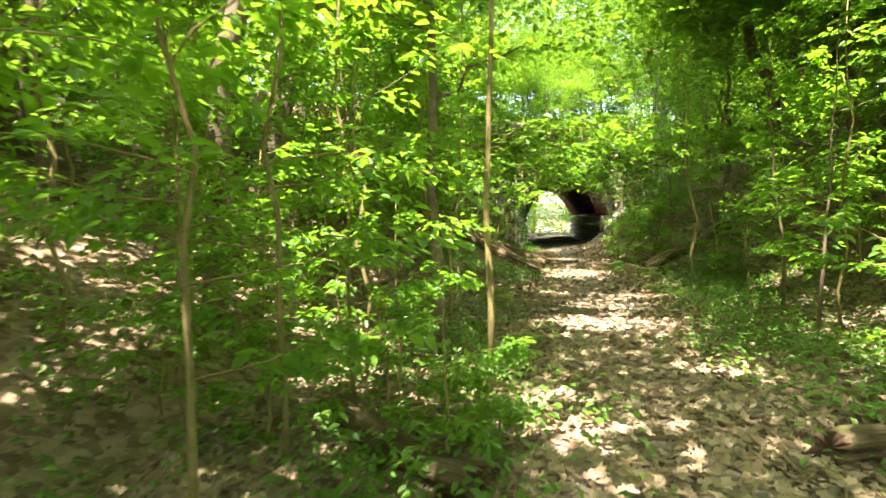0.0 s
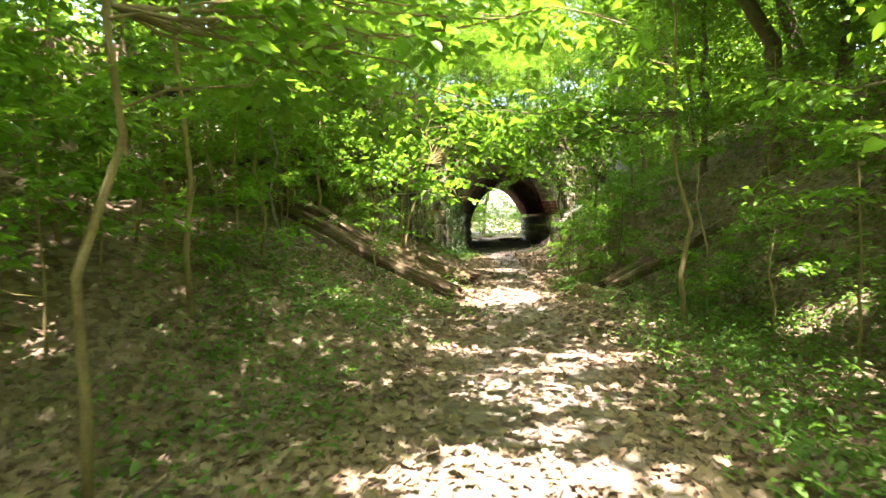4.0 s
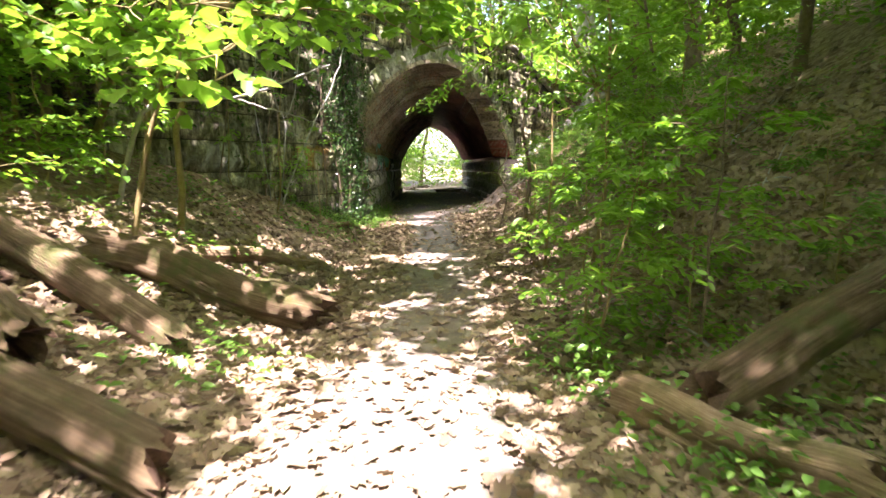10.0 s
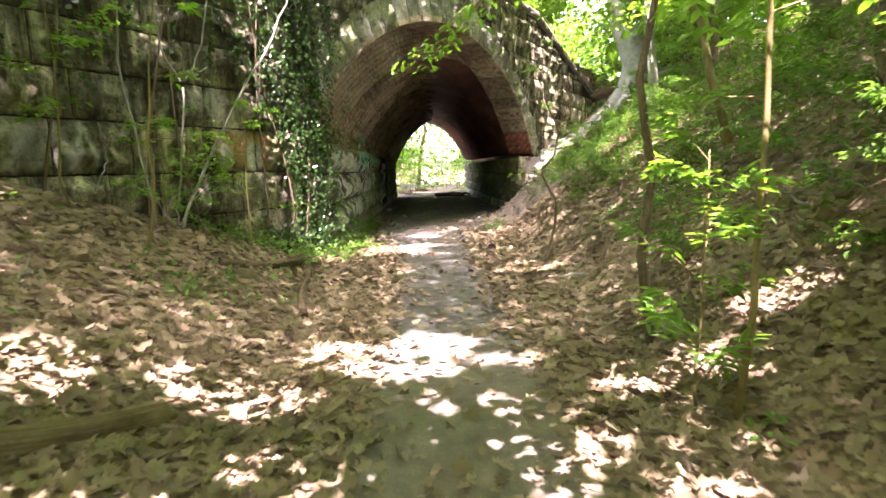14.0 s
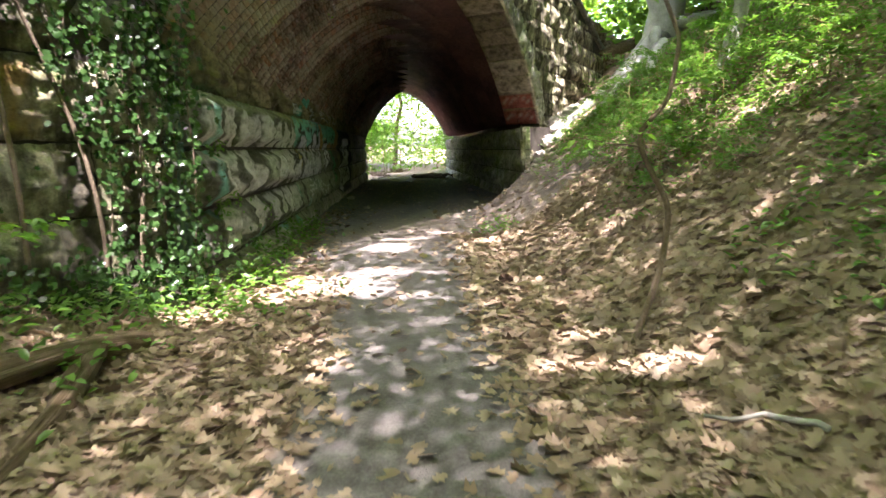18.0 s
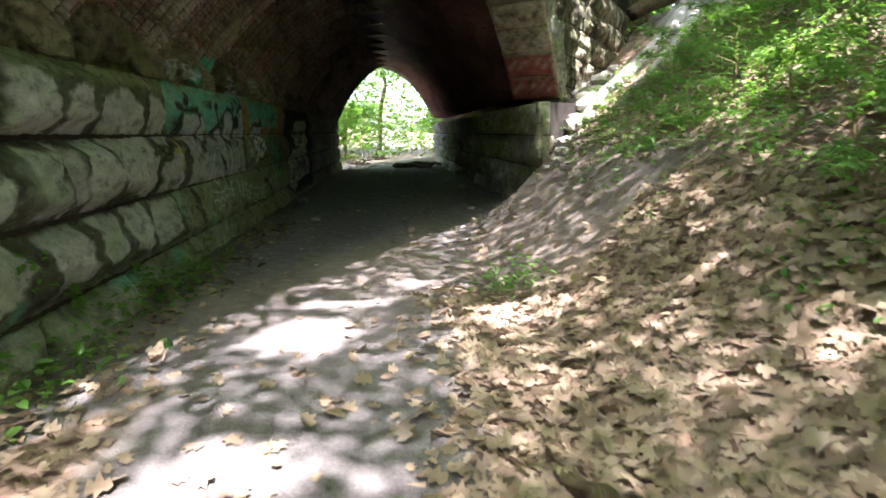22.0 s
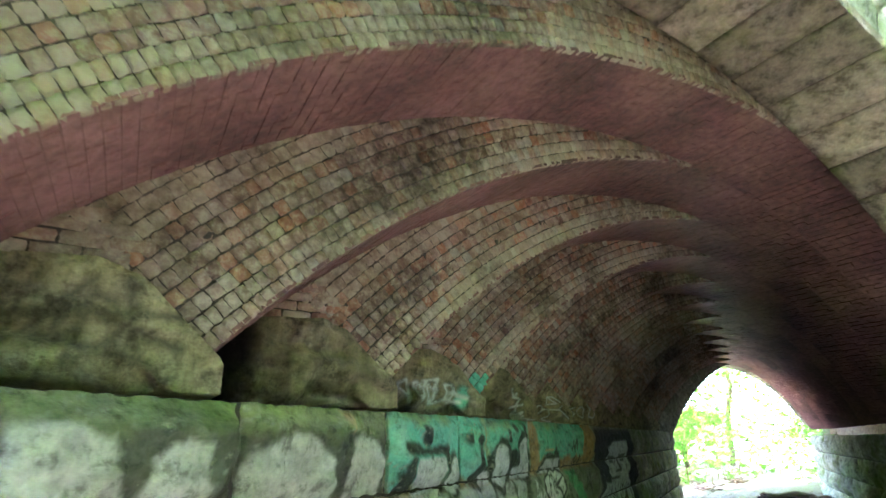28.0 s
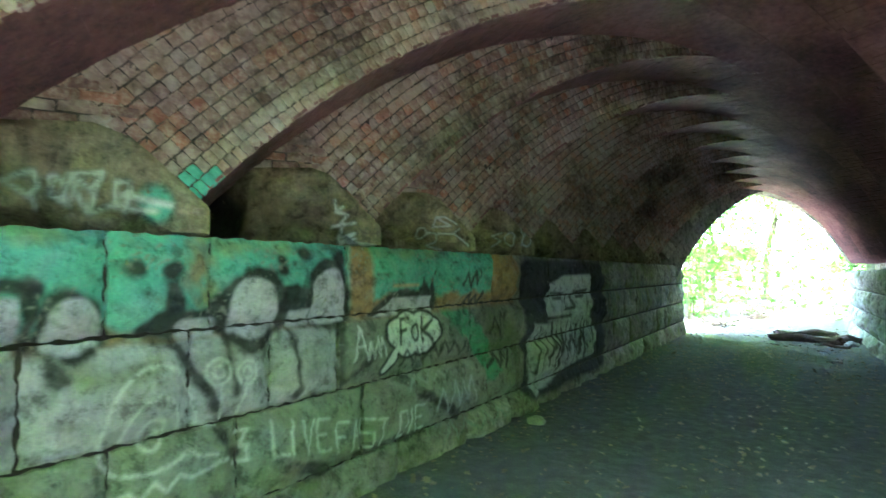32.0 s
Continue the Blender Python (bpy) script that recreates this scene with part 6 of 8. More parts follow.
# ---------------- tall trees ----------------
def make_tree(seed, x, y, height, radius, crown_low, spread, leaves, size, bark=BARK, lean=(0, 0), label="tall woodland tree in full green leaf", roots=0, gaps=True, clump=0.9, extra=None, extra_size=0.24, low_limbs=14):
    r = np.random.default_rng(seed)
    z = float(ground_z(x, y)) - 0.15
    root = thing("tree", None, label, "tree", "woodland trees")
    root.location = (x, y, z)
    top = np.array([lean[0], lean[1], height])
    stem = bent(r, (0, 0, 0), top, 10, 0.05)
    rad = radius * np.array([1.5, 1.08, 1.0, 0.95, 0.88, 0.8, 0.66, 0.5, 0.35, 0.15])
    local_part("trunk", mesh_of("trunk", *tube(np.vstack([stem[:1], stem[:1] + (stem[1] - stem[0]) * 0.18, stem[1:]]), np.concatenate([[radius * 1.7, radius * 1.2], rad[1:]]), 14), [bark], True), root)
    for i in range(roots):
        w = 2 * math.pi * i / roots + r.uniform(-0.3, 0.3)
        ln = radius * r.uniform(3, 6)
        pts = []
        for t in np.linspace(0, 1, 6):
            px, py = math.cos(w + 0.3 * t) * ln * t, math.sin(w + 0.3 * t) * ln * t
            g = float(ground_z(x + px, y + py)) - z
            pts.append((px, py, max(g, g * t + (1 - t) * 0) + (1 - t) ** 2 * radius * 1.6 - 0.03))
        local_part("root", mesh_of("root", *tube(pts, np.linspace(radius * 0.5, radius * 0.12, 6), 7), [bark], True), root)
    P, A, U, L = [], [], [], []
    clumps = max(6, int(leaves / 170))
    for i in range(clumps):
        t = r.uniform(crown_low, 1.0)
        k = min(int(t * 9), 8)
        p = stem[k] + (stem[k + 1] - stem[k]) * (t * 9 - k)
        yaw, out = r.uniform(0, 2 * math.pi), spread * math.sqrt(r.uniform(0.03, 1)) * (1.1 - 0.55 * (t - crown_low) / (1 - crown_low))
        c = p + np.array([math.cos(yaw) * out, math.sin(yaw) * out, r.uniform(-0.1, 0.5) * out * 0.4])
        if i < low_limbs:
            mid = bent(r, p - np.array([0, 0, 0.3 * out]), c, 6, 0.1)
            local_part("limb", mesh_of("limb", *tube(mid, np.linspace(radius * 0.3, radius * 0.06, 6), 6, False), [bark], True), root)
        n = int(leaves / clumps)
        q = c + r.normal(0, 1, (n, 3)) * np.array([clump, clump, clump * 0.38])
        P.append(q)
        a = r.normal(0, 1, (n, 3)) * np.array([1, 1, 0.35])
        A.append(a)
        U.append(np.tile([0, 0, 1.0], (n, 1)) + r.normal(0, 0.35, (n, 3)))
        L.append(size * r.uniform(0.6, 1.25, n))
    if extra is not None and len(extra):
        n = len(extra)
        P.append(extra - np.array([x, y, z]))
        A.append(r.normal(0, 1, (n, 3)) * np.array([1, 1, 0.3]))
        U.append(np.tile([0, 0, 1.0], (n, 1)) + r.normal(0, 0.3, (n, 3)))
        L.append(extra_size * r.uniform(0.7, 1.25, n))
    P, A, U, L = (np.concatenate(v) for v in (P, A, U, L))
    if gaps:
        W = P + np.array([x, y, z])
        keep = ~(in_gap(W) | in_gap(W, SKY_GAPS))
        P, A, U, L = P[keep], A[keep], U[keep], L[keep]
    local_part("crown", leaf_mesh("crown", P, A, U, L, L * 0.62, LEAF_HIGH), root)
    return root


def woodland():
    # x, y, height, radius, where the crown starts
    rows = [(-6.5, 3, 13, 0.16), (-5.0, 10.5, 14, 0.2), (-7.5, 17, 14, 0.2), (-5.5, 20.5, 13, 0.15), (-9, 8, 15, 0.25), (8.2, 5, 14, 0.2), (8.5, 11, 14, 0.22), (7.6, 18, 13, 0.17), (9.5, 15, 14, 0.2), (10.5, 22, 14, 0.2),
            (9, 28, 13, 0.2), (-4.5, -5, 14, 0.2), (4.5, -5, 14, 0.2), (-10, 0, 14, 0.2), (11, 0, 14, 0.2), (0.5, -11, 14, 0.2), (-3.4, 5.4, 12, 0.12), (12.5, 33, 14, 0.25), (-8.5, 24.5, 11, 0.2), (6.4, 0.5, 13, 0.15)]
    r = np.random.default_rng(77)
    n = 88000
    gx, gy, z = r.uniform(-3.4, 6.2, n), r.uniform(-8, 34, n), r.uniform(6.3, 11.5, n)
    keep = (wavy(gx + z, gy, 1.7) + 0.7 * wavy(gx - 0.5 * z, gy + z, 3.3)) > -0.55
    keep &= ((r.uniform(0, 1, n) < 0.8) | (gx < 3.0) | (gy > 12)) & (gy < 21.6)
    C = np.stack([gx, gy - SUN_RUN * z, z], 1)[keep]
    # a high, fine-leaved layer before the arch, whose many small chinks run together into soft light
    m = 140000
    gx, gy, z = r.uniform(-5, 9, m), np.where(np.arange(m) < 68000, r.uniform(21.2, 28.2, m), r.uniform(28, 37.5, m)), r.uniform(9.5, 14.0, m)
    small = len(C)
    C = np.concatenate([C, np.stack([gx, gy - SUN_RUN * z, z], 1)])
    small = np.arange(small, small + m)
    for m, ax, bx, ay, by, az, bz in ((40000, 4.0, 11.5, 12, 22, 7.5, 11.5), (7000, -9.5, -3.2, 7, 26, 6.8, 11.0), (26000, 6.5, 18, 35, 52, 10, 13.5)):
        gx, gy, z = r.uniform(ax, bx, m), r.uniform(ay, by, m), r.uniform(az, bz, m)
        C = np.concatenate([C, np.stack([gx, gy - SUN_RUN * z, z], 1)])
    m = 62000
    gx, gy, z = r.uniform(-7, 13, m), r.uniform(52.5, 78, m), r.uniform(5.5, 11.0, m)
    keep = (wavy(gx + z, gy, 1.3) + 0.7 * wavy(gx - 0.5 * z, gy + z, 2.6)) > -0.85
    C = np.concatenate([C, np.stack([gx, gy - SUN_RUN * z, z], 1)[keep]])
    width = np.full(len(C), 0.24)
    width[small] = 0.12
    rows += [(12.8, 41.5, 9, 0.2), (15.5, 46, 9, 0.2), (-3.6, 61, 12, 0.16), (9.4, 66, 13, 0.18), (1.0, 76, 13, 0.2)]
    heads = np.array([(q[0] * 0.7 + 0.5, q[1]) for q in rows])
    owner = np.argmin((C[:, None, 0] - heads[None, :, 0]) ** 2 + (C[:, None, 1] - heads[None, :, 1]) ** 2, 1)
    for i, (x, y, h, rad) in enumerate(rows):
        inward = -1.6 if x > 1.5 else 1.6
        make_tree(100 + i, x, y, h, rad, 0.45, 3.6, 1500, 0.21, lean=(inward, 0.3), extra=C[owner == i], extra_size=width[owner == i])
    tall = make_tree(150, -11, 14, 11, 0.14, 0.12, 3.0, 5200, 0.24, label="slender woodland tree leafy from its foot to its top", clump=0.8, low_limbs=6)
    q = random.Random(5)
    spots = [(-4.6, 14.2, 0.62), (-3.9, 18.0, 0.6), (-5.6, 18.6, 0.8), (-3.6, 21.0, 0.5), (-7, 12.5, 0.8), (-6.5, 6.5, 0.8), (-8.5, 3.0, 0.8), (-5.2, 0.5, 0.7), (7.2, 13.5, 0.6), (7.8, 8.2, 0.65), (7.4, 21.5, 0.6), (8.6, 25.5, 0.7), (8.4, 30.8, 0.6), (6.9, 3.0, 0.7), (10.5, 36.5, 0.7), (9.6, 19, 0.8),
             (-1.5, 58, 0.6), (8.5, 60, 0.7), (-4, 62, 0.9), (12, 64, 0.9), (-1.5, 70, 0.9), (7.5, 70, 1.0), (-2.5, 72, 1.0), (11.5, 42.5, 0.7), (13, 39, 0.8), (14, 46, 0.9)]
    for _ in range(46):
        spots.append((q.choice([q.uniform(-20, -8), q.uniform(10.5, 22)]), q.uniform(-12, 36), q.uniform(0.8, 1.25)))
    for _ in range(10):
        spots.append((q.uniform(-9, 10), q.uniform(-20, -9), q.uniform(0.8, 1.2)))
    for _ in range(14):
        spots.append((q.uniform(-16, -4), q.uniform(31, 46), q.uniform(0.6, 0.9)))
    for a, b, k in ((-3, 4, 0.6), (0, 3.5, 0.55), (2.5, 6, 0.6), (5, 8, 0.7), (-6, 5, 0.7), (3, 10, 0.8), (8, 10.5, 0.7), (-2, 8, 0.8), (-9, 4, 0.7), (0.5, 11, 0.8), (6, 3.5, 0.5), (7, 4.5, 0.62), (9, 4, 0.6), (10.5, 5, 0.6), (12, 4.5, 0.55), (8, 7, 0.7), (11.5, 8, 0.75), (11, 6, 0.8), (13, 6.5, 0.8), (14, 8, 0.8), (12.5, 10, 0.9), (10, 9, 0.9), (15, 5, 0.6), (13.5, 2.6, 0.7), (15.5, 3.2, 0.8), (17.5, 4.0, 0.9), (11, 2.4, 0.5), (16.5, 7, 1.0), (19, 6, 1.0)):
        x, y, _ = fp(a, b, 0)
        put(tall, x, y, 70 * a, k, 0.05, 5.88 - float(ground_z(x, y)))
    for x, y, k in spots:
        put(tall, x, y, q.uniform(0, 360), k, 0.15)


# ---------------- logs ----------------
def make_log(p, q, r0, r1, seed, label, mat=DEADWOOD, hollow=False, name="fallen_log", group="", rest=0.7, bow=0.0):
    """A fallen trunk between two plan points, cracked and fluted along its grain, with ragged ends; z of p and q is its lift over the ground."""
    r = np.random.default_rng(seed)
    n, sides = 44, 36
    za, zb = float(ground_z(p[0], p[1])) + p[2], float(ground_z(q[0], q[1])) + q[2]
    ax = np.array([q[0] - p[0], q[1] - p[1], zb - za])
    length = np.linalg.norm(ax)
    ax = ax / length
    sd = np.cross(ax, (0, 0, 1.0))
    sd = sd / np.linalg.norm(sd)
    up = np.cross(sd, ax)
    twist, verts, faces, grain = r.uniform(-0.5, 0.5), [], [], []
    cracks = [(r.uniform(0, 2 * math.pi), r.uniform(0, 1), r.uniform(0.15, 0.5), r.uniform(0.12, 0.34)) for _ in range(9)]
    lumps = [(r.uniform(0, 2 * math.pi), r.uniform(0, 1), r.uniform(0.06, 0.16), r.uniform(-0.3, 0.3)) for _ in range(7)]
    ragged = r.uniform(-1, 1, (2, sides))
    for i in range(n):
        t = i / (n - 1)
        rr = r0 + (r1 - r0) * t
        c = np.array([p[0], p[1], za]) + ax * length * t + np.array([0, 0, rr * rest]) + sd * (bow * math.sin(math.pi * t) + 0.06 * math.sin(5 * t + seed)) + up * 0.035 * math.sin(8 * t + 2 * seed)
        for k in range(sides):
            w = 2 * math.pi * k / sides
            v = w + twist * t
            g = 1 + 0.14 * noise.noise(Vector((2.0 * math.cos(v), 2.0 * math.sin(v), 0.7 * t * length + seed))) + 0.09 * noise.noise(Vector((6 * math.cos(v), 6 * math.sin(v), 0.9 * t * length + 2 * seed)))
            g += 0.05 * noise.noise(Vector((9 * math.cos(v), 9 * math.sin(v), 7 * t * length)))
            for cw, ct, cl, cd in cracks:
                d = abs((v - cw + math.pi) % (2 * math.pi) - math.pi)
                g -= cd * max(0.0, 1 - d / 0.22) * max(0.0, 1 - abs(t - ct) / cl) ** 0.5
            for cw, ct, cl, cd in lumps:
                d = abs((v - cw + math.pi) % (2 * math.pi) - math.pi)
                g += cd * max(0.0, 1 - math.hypot(d / 0.9, (t - ct) / cl))
            slip = 0.0
            if i in (0, 1, n - 2, n - 1):
                e = 0 if i < 2 else 1
                slip = rr * (0.75 if i in (0, n - 1) else 0.4) * (0.7 * ragged[e, k] + 0.8 * math.sin(w + seed + 2 * e))
            verts.append(tuple(c + (sd * math.cos(w) + up * math.sin(w)) * rr * g + ax * slip))
            grain.append((t * length + seed, 6 * rr * math.cos(v), 6 * rr * math.sin(v)))
    for i in range(n - 1):
        for k in range(sides):
            m = (k + 1) % sides
            faces.append((i * sides + k, i * sides + m, (i + 1) * sides + m, (i + 1) * sides + k))
    me = mesh_of(name, verts, faces, [mat], True)
    me.attributes.new("grain", "FLOAT_VECTOR", "POINT").data.foreach_set("vector", np.array(grain, np.float32).ravel())
    ob = thing(name, me, label, "log" if "log" in name else "branch", group)
    for end, rr, sign in ((0, r0, 1), (n - 1, r1, -1)):
        ring = [Vector(verts[end * sides + k]) for k in range(sides)]
        mid = sum(ring, Vector()) / sides
        inner = [mid + (v - mid) * r.uniform(0.3, 0.8) + Vector(ax) * sign * rr * (0.7 if hollow else r.uniform(-0.05, 0.12)) for v in ring]
        v = [tuple(x) for x in ring + inner] + [tuple(mid + Vector(ax) * sign * rr * (1.8 if hollow else 0.15))]
        f = [(k, (k + 1) % sides, sides + (k + 1) % sides, sides + k) for k in range(sides)] + [(sides + k, sides + (k + 1) % sides, 2 * sides) for k in range(sides)]
        local_part("broken_end", mesh_of("broken_end", v, f, [END_WOOD]), ob, "dark rotten broken end" if hollow else "splintered broken end")
    return ob


def logs():
    make_log((0.42, 15.45, 0.0), (-3.6, 16.3, 0.15), 0.15, 0.13, 1, "long mossy fallen log split along its grain, lying down the bank", group="log pile")
    make_log((-0.55, 15.95, 0.05), (-3.0, 17.6, 0.2), 0.19, 0.14, 2, "rotten hollow fallen log with a dark broken end", hollow=True, group="log pile")
    make_log((-0.2, 17.0, 0.0), (-3.4, 18.0, 0.15), 0.15, 0.12, 3, "grey fallen log with cracked bark on dry leaves", group="log pile")
    make_log((0.62, 18.25, 0.0), (-1.3, 18.05, 0.0), 0.2, 0.19, 4, "thick weathered brown log half sunk in dry leaves", DEADWOOD, group="log pile", rest=0.55)
    make_log((-0.9, 16.4, 0.25), (-4.0, 17.0, 0.3), 0.12, 0.1, 5, "thin mossy fallen log lying on other logs", group="log pile")
    make_log((3.3, 16.1, 0.02), (5.8, 16.8, 0.2), 0.17, 0.15, 6, "dark mossy fallen log leaning up the bank")
    make_log((3.55, 15.1, 0.0), (2.9, 16.3, 0.0), 0.15, 0.15, 7, "short pale cut log beside the path", PALEWOOD)
    make_log((0.18, 20.9, 0.0), (-0.95, 18.9, 0.03), 0.085, 0.10, 8, "curved grey branch lying on dry leaves", PALEWOOD, name="fallen_branch", bow=0.08)
    make_log((-0.02, 26.3, 0.0), (-0.62, 24.1, 0.02), 0.085, 0.05, 9, "brown fallen branch on dry leaves", name="fallen_branch")
    make_log((-0.22, 26.1, 0.0), (0.45, 23.4, 0.0), 0.075, 0.035, 10, "thin brown fallen branch on dry leaves", name="fallen_branch")
    make_log((2.93, 27.75, 0.0), (2.99, 28.27, 0.0), 0.07, 0.055, 11, "short stub of weathered wood on dry leaves", name="fallen_branch")
    make_log((-1.5, 3.95, 0.0), (-0.3, 2.75, 0.0), 0.13, 0.12, 12, "mossy brown log among low plants")
    make_log((1.8, 3.55, 0.0), (3.6, 4.3, 0.05), 0.10, 0.10, 13, "dark brown log at the edge of the path")
    make_log((8.9, 41.5, 0.5), (13.5, 42.2, 0.1), 0.2, 0.17, 16, "mossy fallen trunk lying behind the end of the wing wall")
    make_log((2.4, 51.8, 0.0), (3.95, 52.3, 0.0), 0.10, 0.10, 14, "straight cut log lying beyond the far mouth", group="far logs")
    make_log((2.3, 50.3, 0.0), (3.9, 49.9, 0.0), 0.12, 0.11, 15, "dark cut log lying in the far mouth", group="far logs")
    make_log((3.75, 50.6, 0.0), (4.3, 50.2, 0.0), 0.12, 0.12, 17, "short sawn log end in the far mouth", group="far logs")
    make_log((3.3, 49.4, 0.0), (4.0, 48.9, 0.0), 0.05, 0.04, 18, "broken branch on the tunnel floor", name="fallen_branch")


logs()
woodland()

# young trees beside the path
make_sapling("sapling", 1, 6.5, 0.035, 9, 1.1, 0.11, 9, 0.6, at=(-0.33, 4.65), label="slender yellowish sapling trunk with light green leaves", lean=(0.1, 0.1), drop=0.05, wob=0.02, sub=6)
make_sapling("sapling", 2, 8.0, 0.075, 9, 1.5, 0.13, 9, 0.35, at=(-0.99, 6.1), label="straight brown young tree beside the path", lean=(-0.1, 0.2), drop=0.05, wob=0.02, sub=6, bark=BARK)
maple = make_sapling("maple_sapling", 31, 4.4, 0.03, 11, 1.7, 0.16, 13, 0.38, at=(-1.05, 18.1), drop=0.05, label="leaning pale-stemmed sapling with broad bright leaves", lean=(1.0, 0.2), sub=11, group="broad-leaved saplings", wide=0.8, bark=BARK_YOUNG)
make_sapling("shrub", 32, 1.5, 0.012, 9, 0.7, 0.10, 8, 0.1, at=(2.95, 17.35), label="low bushy shrub at the path's edge", category="shrub", sub=5, wide=0.45)
make_sapling("shrub", 33, 2.4, 0.016, 9, 1.0, 0.13, 8, 0.15, at=(3.55, 18.8), label="shrub with glossy pointed leaves beside the path", category="shrub", sub=5)
make_sapling("sapling", 34, 4.6, 0.022, 7, 0.8, 0.10, 7, 0.35, at=(3.4, 20.85), label="thin pale sapling stem with sparse leaves", lean=(0.25, 0.1), sub=3)
brown = make_sapling("sapling", 35, 5.5, 0.04, 7, 1.2, 0.12, 8, 0.5, at=(3.45, 22.1), label="reddish-brown sapling stem leafless below", lean=(-0.2, 0.1), sub=4, bark=BARK)


def long_bough(tree):
    """A thin bough that reaches out over the path and carries bright leaves at its end."""
    r = np.random.default_rng(88)
    pts = bent(r, (-0.1, 0.05, 3.7), (-1.5, 2.9, 3.0), 8, 0.05)
    local_part("branch", mesh_of("branch", *tube(pts, np.linspace(0.016, 0.005, 8), 6, False), [BARK_YOUNG], True), tree)
    sp = [spray(r, pts[k], (-0.6 + r.normal(0, 0.5), 0.5 + r.normal(0, 0.5), -0.25), r.uniform(0.4, 0.8), 9, 0.115) for k in (4, 5, 6, 7, 5, 6, 7, 7, 6, 7, 4)]
    P, A, U, L = gather(sp)
    local_part("crown", leaf_mesh("crown", P, A, U, L, L * 0.55, LEAF, True), tree, "bright yellow-green leaves")
    for e in ((-1.0, 2.6, 2.55), (-0.5, 2.7, 2.2), (-0.7, 3.0, 2.35)):
        tw = bent(r, pts[4], e, 7, 0.16)
        local_part("twig", mesh_of("twig", *tube(tw, np.linspace(0.008, 0.003, 7), 5, False), [BARK_GREY], True), tree, "pale bare twig")


long_bough(brown)


def bent_sapling():
    """A pale sapling whose stem bends over to the path and carries a bare bough and broad leaves."""
    r = np.random.default_rng(95)
    x, y = -1.98, 19.6
    z = float(ground_z(x, y)) - 0.05
    tree = thing("maple_sapling", None, "pale sapling bent over towards the path with a bare forked bough", "sapling", "broad-leaved saplings")
    tree.location = (x, y, z)

    def limb(name, rows, r0, r1, label=""):
        a = np.array(rows, float)
        t = np.linspace(0, len(a) - 1, 22)
        pts = np.stack([np.interp(t, np.arange(len(a)), a[:, i]) for i in range(3)], 1)
        pts[1:-1] = (pts[:-2] + 2 * pts[1:-1] + pts[2:]) / 4 + r.normal(0, 0.006, (20, 3))
        local_part(name, mesh_of(name, *tube(pts - np.array([x, y, z]), np.linspace(r0, r1, 22), 8), [BARK_GREY], True), tree, label)
        return pts
    limb("stem", [(x, y, z), (-1.95, 19.6, 0.95), (-1.85, 19.62, 1.35), (-1.72, 19.66, 1.8), (-1.6, 19.7, 2.1), (-1.45, 19.78, 2.24)], 0.034, 0.027)
    limb("bough", [(-1.45, 19.78, 2.24), (-1.0, 19.95, 2.27), (-0.69, 20.17, 2.31), (-0.2, 20.25, 2.45), (0.2, 20.3, 2.62), (0.5, 20.3, 2.72)], 0.026, 0.008, "pale bare bough")
    limb("twig", [(-0.69, 20.17, 2.31), (-0.35, 20.15, 2.2), (0.0, 20.14, 2.1), (0.34, 20.13, 1.99)], 0.011, 0.004, "pale bare twig")
    limb("twig", [(-0.3, 20.24, 2.42), (-0.15, 20.2, 2.62), (0.0, 20.2, 2.85)], 0.008, 0.003, "pale bare twig")
    up = limb("bough", [(-1.45, 19.78, 2.24), (-1.3, 19.6, 2.7), (-1.2, 19.4, 3.2), (-1.0, 19.3, 3.7)], 0.02, 0.008)
    sp = [spray(r, up[r.integers(8, 22)], (r.normal(0, 1), r.normal(-0.3, 1), 0.1), r.uniform(0.4, 0.8), 7, 0.17) for _ in range(26)]
    P, A, U, L = gather(sp)
    local_part("crown", leaf_mesh("crown", P - np.array([x, y, z]), A, U, L, L * 0.85, LEAF, True), tree)


bent_sapling()
make_sapling("sapling", 96, 4.6, 0.045, 6, 0.9, 0.12, 8, 0.55, at=(-1.32, 19.78), label="tan sapling stem growing up the leafy bank", lean=(0.5, 0.2), sub=4, bark=BARK_YOUNG, drop=0.1)
make_sapling("shrub", 36, 1.6, 0.012, 14, 0.5, 0.11, 9, 0.1, at=(3.3, 21.1), label="narrow-leaved low shrub beside the path", category="shrub", sub=3, wide=0.3, up=0.9)
make_sapling("sapling", 97, 1.5, 0.016, 10, 0.5, 0.10, 8, 0.2, at=(2.9, 16.95), label="slender leafy sapling growing beside the path", lean=(0.35, 0.1), sub=5, wide=0.5)
make_sapling("sapling", 98, 2.3, 0.016, 11, 1.0, 0.11, 9, 0.12, bark=BARK, at=(3.9, 17.3), label="leafy layered sapling on the foot of the bank", lean=(0.2, 0.2), sub=6, wide=0.5)
make_sapling("sapling", 37, 3.4, 0.024, 5, 0.5, 0.09, 6, 0.3, at=(3.38, 25.85), label="crooked brown sapling stem with few leaves", lean=(0.15, 0.0), sub=1, bark=BARK, wob=0.0, steps_up=48, crook=([0, 0.35, 0.62, 0.96, 1.2, 1.42, 1.62, 2.0, 2.45, 3.4], [0, 0.10, 0.16, 0.17, 0.02, -0.10, 0.10, 0.14, -0.10, 0.0]))
make_sapling("shrub", 39, 2.6, 0.02, 9, 0.9, 0.11, 8, 0.15, at=(-0.95, 14.3), label="many-stemmed shrub on the leafy bank", category="shrub", sub=5)
